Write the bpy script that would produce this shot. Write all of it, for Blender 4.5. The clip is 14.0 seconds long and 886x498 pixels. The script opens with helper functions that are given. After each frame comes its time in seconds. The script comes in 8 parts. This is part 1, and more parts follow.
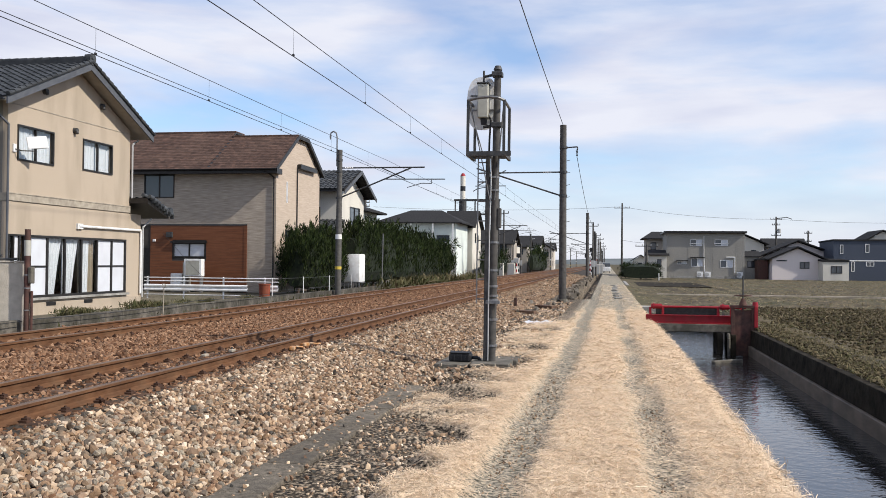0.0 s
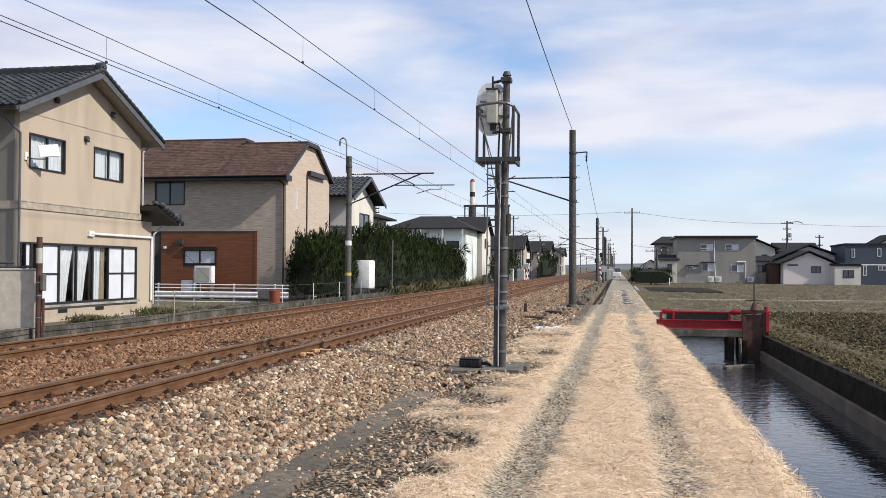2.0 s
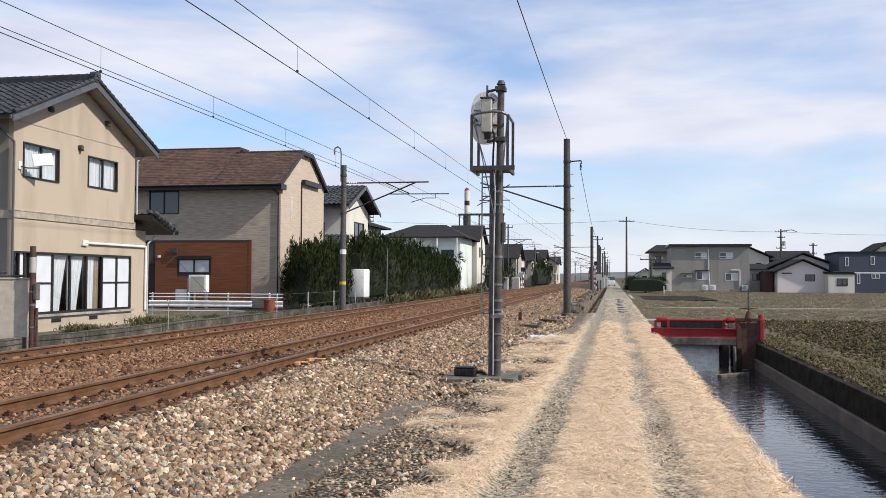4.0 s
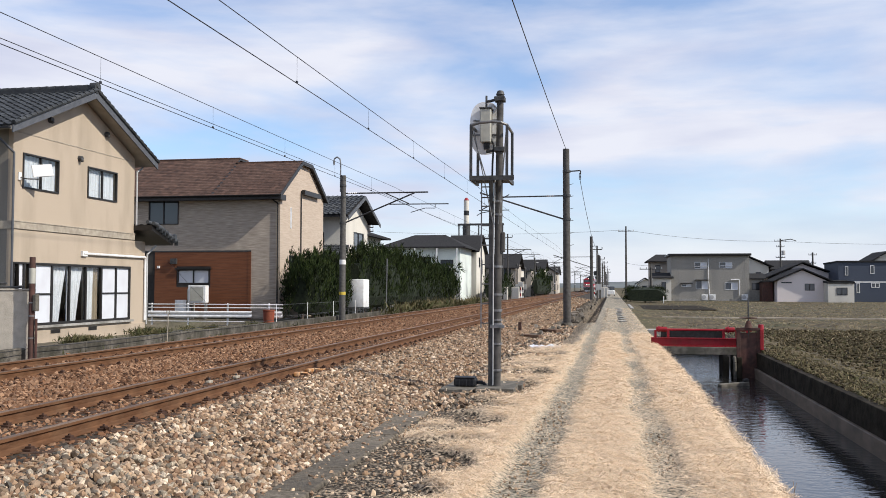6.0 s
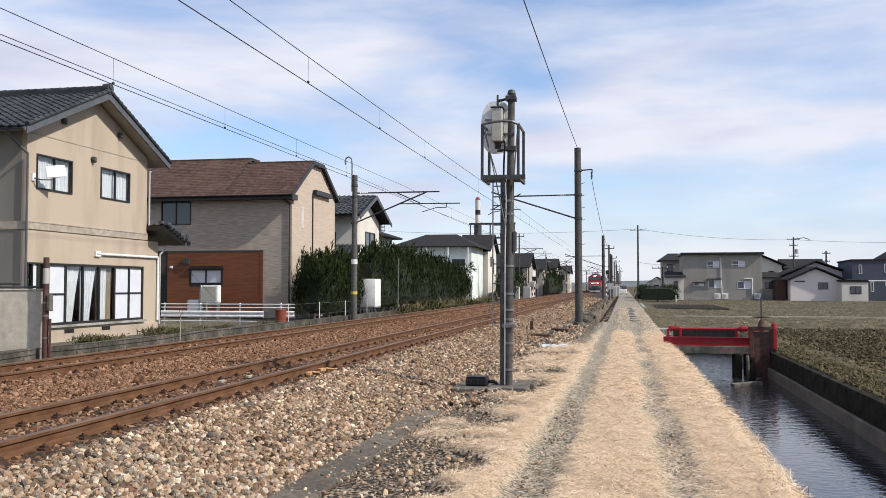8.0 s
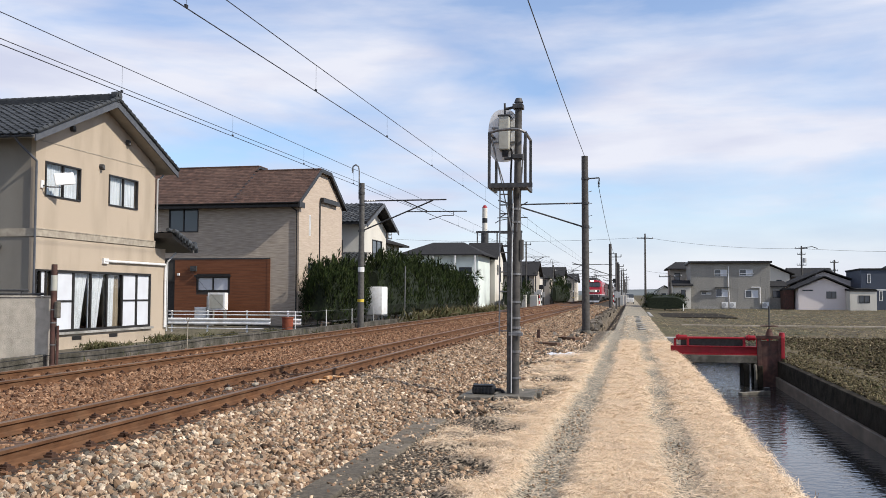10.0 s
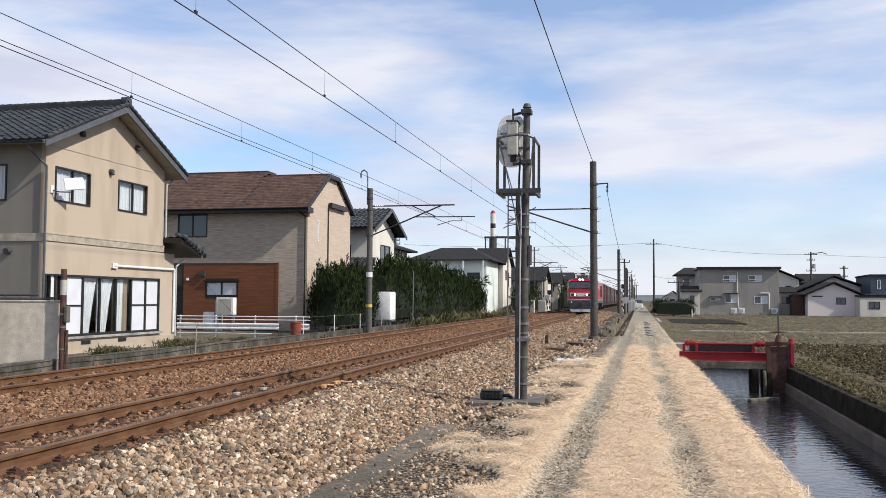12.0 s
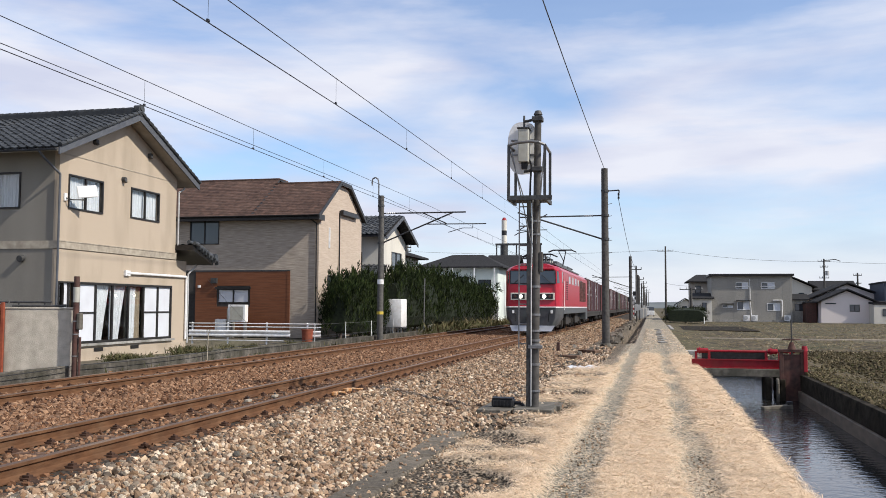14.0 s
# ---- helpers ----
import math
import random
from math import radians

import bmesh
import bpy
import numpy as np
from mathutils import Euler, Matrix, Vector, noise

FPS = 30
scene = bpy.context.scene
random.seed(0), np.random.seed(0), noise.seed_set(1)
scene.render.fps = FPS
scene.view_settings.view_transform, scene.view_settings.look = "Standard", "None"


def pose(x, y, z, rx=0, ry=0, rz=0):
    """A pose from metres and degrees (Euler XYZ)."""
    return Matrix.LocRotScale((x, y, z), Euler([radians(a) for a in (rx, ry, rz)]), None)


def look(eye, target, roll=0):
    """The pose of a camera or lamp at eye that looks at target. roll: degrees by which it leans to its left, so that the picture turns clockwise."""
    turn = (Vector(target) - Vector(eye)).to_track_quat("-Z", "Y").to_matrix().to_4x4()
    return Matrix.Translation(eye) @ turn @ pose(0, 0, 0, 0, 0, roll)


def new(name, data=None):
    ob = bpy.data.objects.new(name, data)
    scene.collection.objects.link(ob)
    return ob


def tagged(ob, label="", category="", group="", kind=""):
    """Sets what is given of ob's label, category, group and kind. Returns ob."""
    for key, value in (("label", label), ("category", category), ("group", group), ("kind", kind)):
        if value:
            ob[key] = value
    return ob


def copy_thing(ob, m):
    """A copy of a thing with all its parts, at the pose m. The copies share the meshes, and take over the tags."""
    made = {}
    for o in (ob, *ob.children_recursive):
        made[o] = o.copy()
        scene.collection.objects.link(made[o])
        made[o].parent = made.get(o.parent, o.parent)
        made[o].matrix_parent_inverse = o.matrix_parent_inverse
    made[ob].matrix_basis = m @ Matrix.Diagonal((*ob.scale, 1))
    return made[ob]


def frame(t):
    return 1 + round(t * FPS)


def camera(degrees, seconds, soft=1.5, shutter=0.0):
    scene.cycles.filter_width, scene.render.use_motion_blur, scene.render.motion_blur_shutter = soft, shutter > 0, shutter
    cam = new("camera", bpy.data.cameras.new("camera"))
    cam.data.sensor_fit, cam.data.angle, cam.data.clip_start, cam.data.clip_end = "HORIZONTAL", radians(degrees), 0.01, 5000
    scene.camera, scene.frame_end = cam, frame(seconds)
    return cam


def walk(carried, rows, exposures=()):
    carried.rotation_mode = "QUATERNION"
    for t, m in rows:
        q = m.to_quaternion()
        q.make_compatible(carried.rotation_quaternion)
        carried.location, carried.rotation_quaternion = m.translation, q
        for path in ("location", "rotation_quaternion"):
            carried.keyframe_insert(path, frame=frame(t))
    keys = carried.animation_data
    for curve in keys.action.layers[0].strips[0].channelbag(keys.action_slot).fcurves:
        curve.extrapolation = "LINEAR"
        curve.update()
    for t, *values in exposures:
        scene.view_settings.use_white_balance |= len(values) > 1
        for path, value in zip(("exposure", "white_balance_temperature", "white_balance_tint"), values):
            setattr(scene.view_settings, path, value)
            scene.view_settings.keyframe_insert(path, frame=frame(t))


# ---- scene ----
# ---- camera and walk ----
cam = camera(52.21, 14.0, soft=0.5)
EYE = (0.0, 0.0, 1.75)


def aim(turn_left, up, roll):
    a, b = radians(turn_left), radians(up)
    return look(EYE, (EYE[0] - math.sin(a) * math.cos(b), EYE[1] + math.cos(a) * math.cos(b), EYE[2] + math.sin(b)), roll)


PATH = (
    (0.0, 10.316, 0.817, 0.550),
    (0.5, 10.460, 0.959, 0.518),
    (1.0, 10.632, 1.085, 0.420),
    (1.5, 10.835, 1.176, 0.331),
    (2.0, 10.935, 1.182, 0.307),
    (2.5, 10.875, 1.148, 0.345),
    (3.0, 10.676, 1.217, 0.342),
    (5.5, 10.620, 2.385, 0.144),
    (6.0, 10.574, 2.371, 0.109),
    (6.5, 10.642, 2.303, 0.072),
    (7.0, 10.908, 2.244, 0.083),
    (7.5, 11.194, 2.244, 0.072),
    (8.0, 11.303, 2.334, 0.007),
    (10.5, 11.868, 2.994, 0.155),
    (11.0, 11.993, 3.137, 0.092),
    (11.5, 12.110, 3.177, 0.134),
    (12.0, 12.258, 3.172, 0.277),
    (12.5, 12.466, 3.242, 0.373),
    (13.0, 12.674, 3.344, 0.388),
    (13.5, 12.835, 3.459, 0.365),
    (14.0, 12.968, 3.622, 0.273),
)
walk(cam, [(t, aim(a, b, c)) for t, a, b, c in PATH])

# ---- sky and sun ----
SUN_AZ, SUN_EL = 102.0, 39.0      # degrees from +Y towards +X, and above the horizon
world = bpy.data.worlds.new("sky")
scene.world = world
world.use_nodes = True
wn, wl = world.node_tree.nodes, world.node_tree.links
wn.clear()
sky = wn.new("ShaderNodeTexSky")
sky.sky_type, sky.sun_disc = "NISHITA", False
sky.sun_elevation, sky.sun_rotation = radians(SUN_EL), radians(SUN_AZ)
sky.air_density, sky.dust_density, sky.ozone_density = 1.0, 0.3, 2.5
coord = wn.new("ShaderNodeTexCoord")
squash = wn.new("ShaderNodeMapping")
squash.inputs["Scale"].default_value = (1.0, 1.0, 4.6)
squash.inputs["Rotation"].default_value = (0.0, radians(-4), 0.0)
cloud = wn.new("ShaderNodeTexNoise")
cloud.inputs["Scale"].default_value, cloud.inputs["Detail"].default_value = 2.3, 9.0
cloud.inputs["Roughness"].default_value, cloud.inputs["Distortion"].default_value = 0.52, 0.25
cover = wn.new("ShaderNodeValToRGB")
cover.color_ramp.elements[0].position, cover.color_ramp.elements[0].color = 0.40, (0.18, 0.18, 0.18, 1)
cover.color_ramp.elements[1].position, cover.color_ramp.elements[1].color = 0.60, (0.97, 0.97, 0.97, 1)
shade = wn.new("ShaderNodeTexNoise")
shade.inputs["Scale"].default_value, shade.inputs["Detail"].default_value = 5.0, 6.0
tone = wn.new("ShaderNodeValToRGB")
tone.color_ramp.elements[0].position, tone.color_ramp.elements[0].color = 0.34, (6.8, 7.1, 8.7, 1)
tone.color_ramp.elements[1].position, tone.color_ramp.elements[1].color = 0.62, (8.7, 8.85, 9.8, 1)
mixc = wn.new("ShaderNodeMix")
mixc.data_type = "RGBA"
glow = wn.new("ShaderNodeBackground")
glow.inputs["Strength"].default_value = 0.098
wout = wn.new("ShaderNodeOutputWorld")
lift = wn.new("ShaderNodeMix")
lift.data_type, lift.blend_type = "RGBA", "MULTIPLY"
lift.inputs[0].default_value = 1.0
lift.inputs[7].default_value = (1.45, 1.6, 1.8, 1)
wl.new(coord.outputs["Generated"], squash.inputs["Vector"])
wl.new(squash.outputs[0], cloud.inputs["Vector"])
wl.new(squash.outputs[0], shade.inputs["Vector"])
wl.new(cloud.outputs["Fac"], cover.inputs[0])
wl.new(shade.outputs["Fac"], tone.inputs[0])
height = wn.new("ShaderNodeSeparateXYZ")
haze = wn.new("ShaderNodeMapRange")
haze.interpolation_type = "SMOOTHSTEP"
haze.inputs["From Min"].default_value, haze.inputs["From Max"].default_value = 0.0, 0.16
haze.inputs["To Min"].default_value, haze.inputs["To Max"].default_value = 0.9, 0.0
most = wn.new("ShaderNodeMath")
most.operation = "MAXIMUM"
wl.new(coord.outputs["Generated"], height.inputs[0])
wl.new(height.outputs[2], haze.inputs["Value"])
wl.new(haze.outputs[0], most.inputs[0])
wl.new(cover.outputs[0], most.inputs[1])
wl.new(most.outputs[0], mixc.inputs[0])
wl.new(sky.outputs[0], lift.inputs[6])
wl.new(lift.outputs[2], mixc.inputs[6])
wl.new(tone.outputs[0], mixc.inputs[7])
wl.new(mixc.outputs[2], glow.inputs["Color"])
wl.new(glow.outputs[0], wout.inputs[0])

sun = new("sun", bpy.data.lights.new("sun", "SUN"))
sun.data.energy, sun.data.angle, sun.data.color = 5.0, radians(1.2), (1.0, 0.94, 0.855)
_a, _e = radians(SUN_AZ), radians(SUN_EL)
sun.matrix_world = look((math.sin(_a) * math.cos(_e) * 50, math.cos(_a) * math.cos(_e) * 50, math.sin(_e) * 50), (0, 0, 0))
scene.view_settings.exposure = 0.0


# ---- materials ----
def material(name, dark, light, scale=8.0, rough=0.7, metal=0.0, bump=0.0, bump_scale=None, stretch=(1, 1, 1), stain=None, stain_scale=0.6,
             stain_amount=0.5, pieces=0.0, islands=0.0, spec=0.3, stain_stretch=(1, 1, 1)):
    """Two tones of fine grain, larger stains over them, and fine relief; pieces or islands vary from one to the next."""
    m = bpy.data.materials.new(name)
    m.use_nodes = True
    n, l = m.node_tree.nodes, m.node_tree.links
    b = n["Principled BSDF"]
    b.inputs["Roughness"].default_value, b.inputs["Metallic"].default_value = rough, metal
    b.inputs["Specular IOR Level"].default_value = spec
    tc = n.new("ShaderNodeTexCoord")
    mp = n.new("ShaderNodeMapping")
    mp.inputs["Scale"].default_value = stretch
    l.new(tc.outputs["Object"], mp.inputs["Vector"])
    g = n.new("ShaderNodeTexNoise")
    g.inputs["Scale"].default_value, g.inputs["Detail"].default_value = scale, 6.0
    l.new(mp.outputs[0], g.inputs["Vector"])
    r = n.new("ShaderNodeValToRGB")
    r.color_ramp.elements[0].position, r.color_ramp.elements[0].color = 0.32, (*dark, 1)
    r.color_ramp.elements[1].position, r.color_ramp.elements[1].color = 0.68, (*light, 1)
    l.new(g.outputs["Fac"], r.inputs[0])
    out = r.outputs[0]
    if stain:
        sm = n.new("ShaderNodeMapping")
        sm.inputs["Scale"].default_value = stain_stretch
        l.new(tc.outputs["Object"], sm.inputs["Vector"])
        s = n.new("ShaderNodeTexNoise")
        s.inputs["Scale"].default_value, s.inputs["Detail"].default_value = stain_scale, 5.0
        l.new(sm.outputs[0], s.inputs["Vector"])
        q = n.new("ShaderNodeValToRGB")
        q.color_ramp.elements[0].position, q.color_ramp.elements[0].color = 0.45, (0, 0, 0, 1)
        q.color_ramp.elements[1].position, q.color_ramp.elements[1].color = 0.7, (stain_amount,) * 3 + (1,)
        l.new(s.outputs["Fac"], q.inputs[0])
        x = n.new("ShaderNodeMix")
        x.data_type = "RGBA"
        l.new(q.outputs[0], x.inputs[0])
        l.new(out, x.inputs[6])
        x.inputs[7].default_value = (*stain, 1)
        out = x.outputs[2]
    for amount, node, socket in ((pieces, "ShaderNodeObjectInfo", "Random"), (islands, "ShaderNodeNewGeometry", "Random Per Island")):
        if amount:
            i = n.new(node)
            mr = n.new("ShaderNodeMapRange")
            mr.inputs["To Min"].default_value, mr.inputs["To Max"].default_value = 1 - amount, 1 + amount
            l.new(i.outputs[socket], mr.inputs["Value"])
            h = n.new("ShaderNodeMix")
            h.data_type, h.blend_type = "RGBA", "MULTIPLY"
            h.inputs[0].default_value = 1.0
            l.new(out, h.inputs[6])
            l.new(mr.outputs[0], h.inputs[7])
            out = h.outputs[2]
    l.new(out, b.inputs["Base Color"])
    if bump:
        bn = n.new("ShaderNodeTexNoise")
        bn.inputs["Scale"].default_value, bn.inputs["Detail"].default_value = bump_scale or scale * 3, 6.0
        l.new(mp.outputs[0], bn.inputs["Vector"])
        bp = n.new("ShaderNodeBump")
        bp.inputs["Strength"].default_value, bp.inputs["Distance"].default_value = bump, 0.02
        l.new(bn.outputs["Fac"], bp.inputs["Height"])
        l.new(bp.outputs[0], b.inputs["Normal"])
    return m


def island_material(name, colours, rough=0.8, bump=0.3, grain=30.0, swing=(0.6, 1.4)):
    """Pieces joined in one mesh, each with a tone of its own."""
    m = bpy.data.materials.new(name)
    m.use_nodes = True
    n, l = m.node_tree.nodes, m.node_tree.links
    b = n["Principled BSDF"]
    b.inputs["Roughness"].default_value = rough
    b.inputs["Specular IOR Level"].default_value = 0.12
    i = n.new("ShaderNodeNewGeometry")
    r = n.new("ShaderNodeValToRGB")
    r.color_ramp.interpolation = "LINEAR"
    while len(r.color_ramp.elements) < len(colours):
        r.color_ramp.elements.new(0.5)
    for k, c in enumerate(colours):
        r.color_ramp.elements[k].position, r.color_ramp.elements[k].color = k / (len(colours) - 1), (*c, 1)
    l.new(i.outputs["Random Per Island"], r.inputs[0])
    tc = n.new("ShaderNodeTexCoord")
    g = n.new("ShaderNodeTexNoise")
    g.inputs["Scale"].default_value, g.inputs["Detail"].default_value = grain, 4.0
    l.new(tc.outputs["Object"], g.inputs["Vector"])
    mr = n.new("ShaderNodeMapRange")
    mr.inputs["From Min"].default_value, mr.inputs["From Max"].default_value = (0.0, 1.0) if grain > 10 else (0.32, 0.68)
    mr.inputs["To Min"].default_value, mr.inputs["To Max"].default_value = swing
    l.new(g.outputs["Fac"], mr.inputs["Value"])
    h = n.new("ShaderNodeMix")
    h.data_type, h.blend_type = "RGBA", "MULTIPLY"
    h.inputs[0].default_value = 1.0
    l.new(r.outputs[0], h.inputs[6])
    l.new(mr.outputs[0], h.inputs[7])
    l.new(h.outputs[2], b.inputs["Base Color"])
    if bump:
        bp = n.new("ShaderNodeBump")
        bp.inputs["Strength"].default_value, bp.inputs["Distance"].default_value = bump, 0.01
        l.new(g.outputs["Fac"], bp.inputs["Height"])
        l.new(bp.outputs[0], b.inputs["Normal"])
    return m


def glowing(name, colour, strength):
    m = bpy.data.materials.new(name)
    m.use_nodes = True
    b = m.node_tree.nodes["Principled BSDF"]
    b.inputs["Base Color"].default_value = (*colour, 1)
    b.inputs["Emission Color"].default_value = (*colour, 1)
    b.inputs["Emission Strength"].default_value = strength
    return m


def glazing(name, tint, rough=0.03):
    m = bpy.data.materials.new(name)
    m.use_nodes = True
    b = m.node_tree.nodes["Principled BSDF"]
    b.inputs["Base Color"].default_value = (*tint, 1)
    b.inputs["Roughness"].default_value = rough
    b.inputs["Specular IOR Level"].default_value = 0.7
    return m


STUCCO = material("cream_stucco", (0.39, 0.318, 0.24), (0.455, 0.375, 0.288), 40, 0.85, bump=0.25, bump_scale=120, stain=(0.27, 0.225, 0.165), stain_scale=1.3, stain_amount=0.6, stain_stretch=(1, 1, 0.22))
# Darker stucco: the shade on the cream house's side wall is in this grey.
SHADE_GREY_STUCCO = material("shade_grey_stucco", (0.20, 0.185, 0.155), (0.27, 0.25, 0.215), 40, 0.85, bump=0.25, bump_scale=120, stain=(0.15, 0.135, 0.115), stain_scale=0.8, stain_stretch=(1, 1, 0.3))
BELT = material("weathered_belt", (0.28, 0.24, 0.19), (0.42, 0.37, 0.29), 6, 0.85, stain=(0.2, 0.17, 0.14), stain_scale=2)
ROOF_TILE = material("dark_glazed_tile", (0.022, 0.025, 0.028), (0.046, 0.049, 0.052), 5, 0.55, bump=0.1, islands=0.35, stain=(0.08, 0.08, 0.075), stain_scale=1.2, pieces=0.35)
ROOF_TRIM = material("charcoal_trim", (0.07, 0.075, 0.085), (0.10, 0.105, 0.115), 6, 0.55)
SOFFIT = material("soffit_board", (0.30, 0.27, 0.23), (0.37, 0.33, 0.28), 4, 0.8)
DARK_FRAME = material("dark_bronze_frame", (0.022, 0.02, 0.019), (0.035, 0.032, 0.03), 8, 0.4, metal=0.3)
GLASS = glazing("window_glass", (0.05, 0.06, 0.07))
CURTAIN = material("white_curtain", (0.50, 0.52, 0.54), (0.64, 0.66, 0.68), 3, 0.9, stretch=(9, 9, 0.4), bump=0.5, bump_scale=5)
FROSTED = material("frosted_pane", (0.56, 0.57, 0.60), (0.62, 0.64, 0.67), 2, 0.35)
BROWN_CURTAIN = material("tan_curtain", (0.22, 0.18, 0.13), (0.30, 0.25, 0.18), 5, 0.9, stretch=(6, 6, 0.5))
WHITE_PAINT = material("white_paint", (0.70, 0.70, 0.69), (0.80, 0.80, 0.79), 9, 0.5, stain=(0.5, 0.46, 0.4), stain_scale=3, stain_amount=0.5)
PLASTIC_GREY = material("grey_plastic", (0.36, 0.36, 0.35), (0.44, 0.44, 0.43), 9, 0.5)
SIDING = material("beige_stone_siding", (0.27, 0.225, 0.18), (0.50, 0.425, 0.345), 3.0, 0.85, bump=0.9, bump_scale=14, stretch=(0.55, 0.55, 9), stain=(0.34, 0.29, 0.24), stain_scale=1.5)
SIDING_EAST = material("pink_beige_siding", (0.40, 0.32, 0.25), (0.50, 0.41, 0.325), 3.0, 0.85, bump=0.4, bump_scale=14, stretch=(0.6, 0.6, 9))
SHINGLE = material("brown_shingle", (0.050, 0.028, 0.021), (0.105, 0.060, 0.043), 5, 0.85, bump=0.5, bump_scale=40, islands=0.28, stain=(0.12, 0.075, 0.055), stain_scale=0.5, stain_amount=0.4)
BROWN_PANEL = material("rust_brown_cladding", (0.135, 0.047, 0.020), (0.19, 0.072, 0.032), 2, 0.6, stretch=(0.7, 0.7, 8), islands=0.12)
CONCRETE = material("weathered_concrete", (0.24, 0.23, 0.21), (0.40, 0.385, 0.355), 9, 0.88, bump=0.4, bump_scale=40, stain=(0.12, 0.115, 0.10), stain_scale=1.1, stain_amount=0.75, stain_stretch=(1, 1, 0.4))
# Near-black stained concrete; the canal wall's shade is put into this colour.
DARK_CONCRETE = material("shade_dark_concrete", (0.009, 0.0075, 0.005), (0.034, 0.028, 0.020), 6, 0.95, bump=0.6, bump_scale=25, stain=(0.065, 0.056, 0.042), stain_scale=2.2, stain_amount=0.5, spec=0.1)
WET_LEDGE = material("tan_wet_concrete", (0.13, 0.103, 0.078), (0.23, 0.188, 0.145), 5, 0.6, stain=(0.08, 0.07, 0.055), stain_scale=1.4, stretch=(1, 0.3, 1))
POLE = material("grey_pole_concrete", (0.075, 0.072, 0.066), (0.13, 0.124, 0.115), 8, 0.9, bump=0.2, spec=0.2, stain=(0.05, 0.048, 0.045), stain_scale=2, stain_stretch=(1, 1, 0.2))
DARK_POLE = material("dark_pole_concrete", (0.058, 0.054, 0.050), (0.105, 0.099, 0.092), 8, 0.9, bump=0.2, spec=0.2, stain=(0.035, 0.033, 0.031), stain_scale=2, stain_stretch=(1, 1, 0.2))
GALV = material("dull_galvanised_steel", (0.14, 0.143, 0.148), (0.25, 0.253, 0.258), 14, 0.5, metal=0.6, stain=(0.2, 0.16, 0.12), stain_scale=4, stain_amount=0.4)
DARK_STEEL = material("dark_weathered_steel", (0.045, 0.045, 0.046), (0.085, 0.084, 0.082), 12, 0.6, metal=0.4)
WIRE = material("dark_wire", (0.03, 0.03, 0.033), (0.05, 0.05, 0.052), 5, 0.5, metal=0.5)
RAIL_SIDE = material("rusty_rail", (0.075, 0.034, 0.016), (0.14, 0.066, 0.031), 12, 0.85, bump=0.3, stretch=(1, 0.3, 1), stain=(0.19, 0.115, 0.065), stain_scale=2.5, stain_amount=0.35, spec=0.2)
RAIL_TOP = material("polished_rail_top", (0.11, 0.065, 0.042), (0.19, 0.13, 0.09), 8, 0.5, metal=0.3, stretch=(1, 0.1, 1))
SLEEPER = material("rust_stained_sleeper", (0.045, 0.023, 0.013), (0.11, 0.060, 0.034), 6, 0.95, bump=0.4, pieces=0.25, stain=(0.22, 0.15, 0.11), stain_scale=3)
CLIP = material("rusty_rail_clip", (0.035, 0.018, 0.012), (0.08, 0.04, 0.024), 20, 0.8)
# Bed painted near-black, so the shaded gaps between stones are in its colour.
BALLAST_BED = material("gap_shade_ballast_bed", (0.010, 0.008, 0.006), (0.07, 0.054, 0.038), 26, 0.9, bump=1.0, bump_scale=24)
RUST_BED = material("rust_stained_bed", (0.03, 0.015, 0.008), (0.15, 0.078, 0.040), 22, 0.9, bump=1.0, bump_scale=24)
BALLAST = island_material("pale_crushed_stone", [(0.026, 0.021, 0.017), (0.34, 0.225, 0.137), (0.085, 0.078, 0.066), (0.58, 0.435, 0.29), (0.19, 0.108, 0.064), (0.42, 0.315, 0.222), (0.050, 0.051, 0.047), (0.74, 0.60, 0.445), (0.15, 0.094, 0.062), (0.50, 0.348, 0.225), (0.060, 0.042, 0.029)])
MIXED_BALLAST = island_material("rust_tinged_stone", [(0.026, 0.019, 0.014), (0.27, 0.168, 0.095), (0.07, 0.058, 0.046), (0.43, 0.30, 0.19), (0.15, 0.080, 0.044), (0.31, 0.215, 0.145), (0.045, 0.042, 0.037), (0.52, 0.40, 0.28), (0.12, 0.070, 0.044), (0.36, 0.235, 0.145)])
RUST_BALLAST = island_material("rust_stained_stone", [(0.030, 0.015, 0.009), (0.21, 0.105, 0.055), (0.070, 0.034, 0.019), (0.37, 0.225, 0.135), (0.11, 0.053, 0.028), (0.25, 0.145, 0.085), (0.145, 0.090, 0.060)])
STRAW_BLADE = island_material("dry_straw", [(0.52, 0.385, 0.245), (0.75, 0.585, 0.41), (0.63, 0.475, 0.32), (0.82, 0.665, 0.49), (0.70, 0.54, 0.375)], 0.75, 0)
FIELD_BLADE = island_material("withered_stubble", [(0.10, 0.084, 0.042), (0.20, 0.158, 0.085), (0.072, 0.076, 0.030), (0.29, 0.235, 0.14)], 0.85, 0)
PALE_STUBBLE = island_material("bleached_stubble", [(0.17, 0.138, 0.078), (0.33, 0.265, 0.165), (0.10, 0.10, 0.045), (0.44, 0.36, 0.235), (0.22, 0.175, 0.10)], 0.85, 0)
RED = material("red_painted_steel", (0.24, 0.010, 0.018), (0.33, 0.016, 0.026), 7, 0.45, stain=(0.22, 0.03, 0.025), stain_scale=2.5, stain_amount=0.6)
RUST_DARK = material("dark_rusted_steel", (0.045, 0.026, 0.022), (0.10, 0.052, 0.04), 8, 0.8, stain=(0.14, 0.05, 0.04), stain_scale=3)
RUST_GATE = material("rusty_red_gate", (0.20, 0.04, 0.02), (0.30, 0.075, 0.035), 6, 0.7, stain=(0.10, 0.05, 0.03), stain_scale=2, stain_stretch=(1, 1, 0.3))
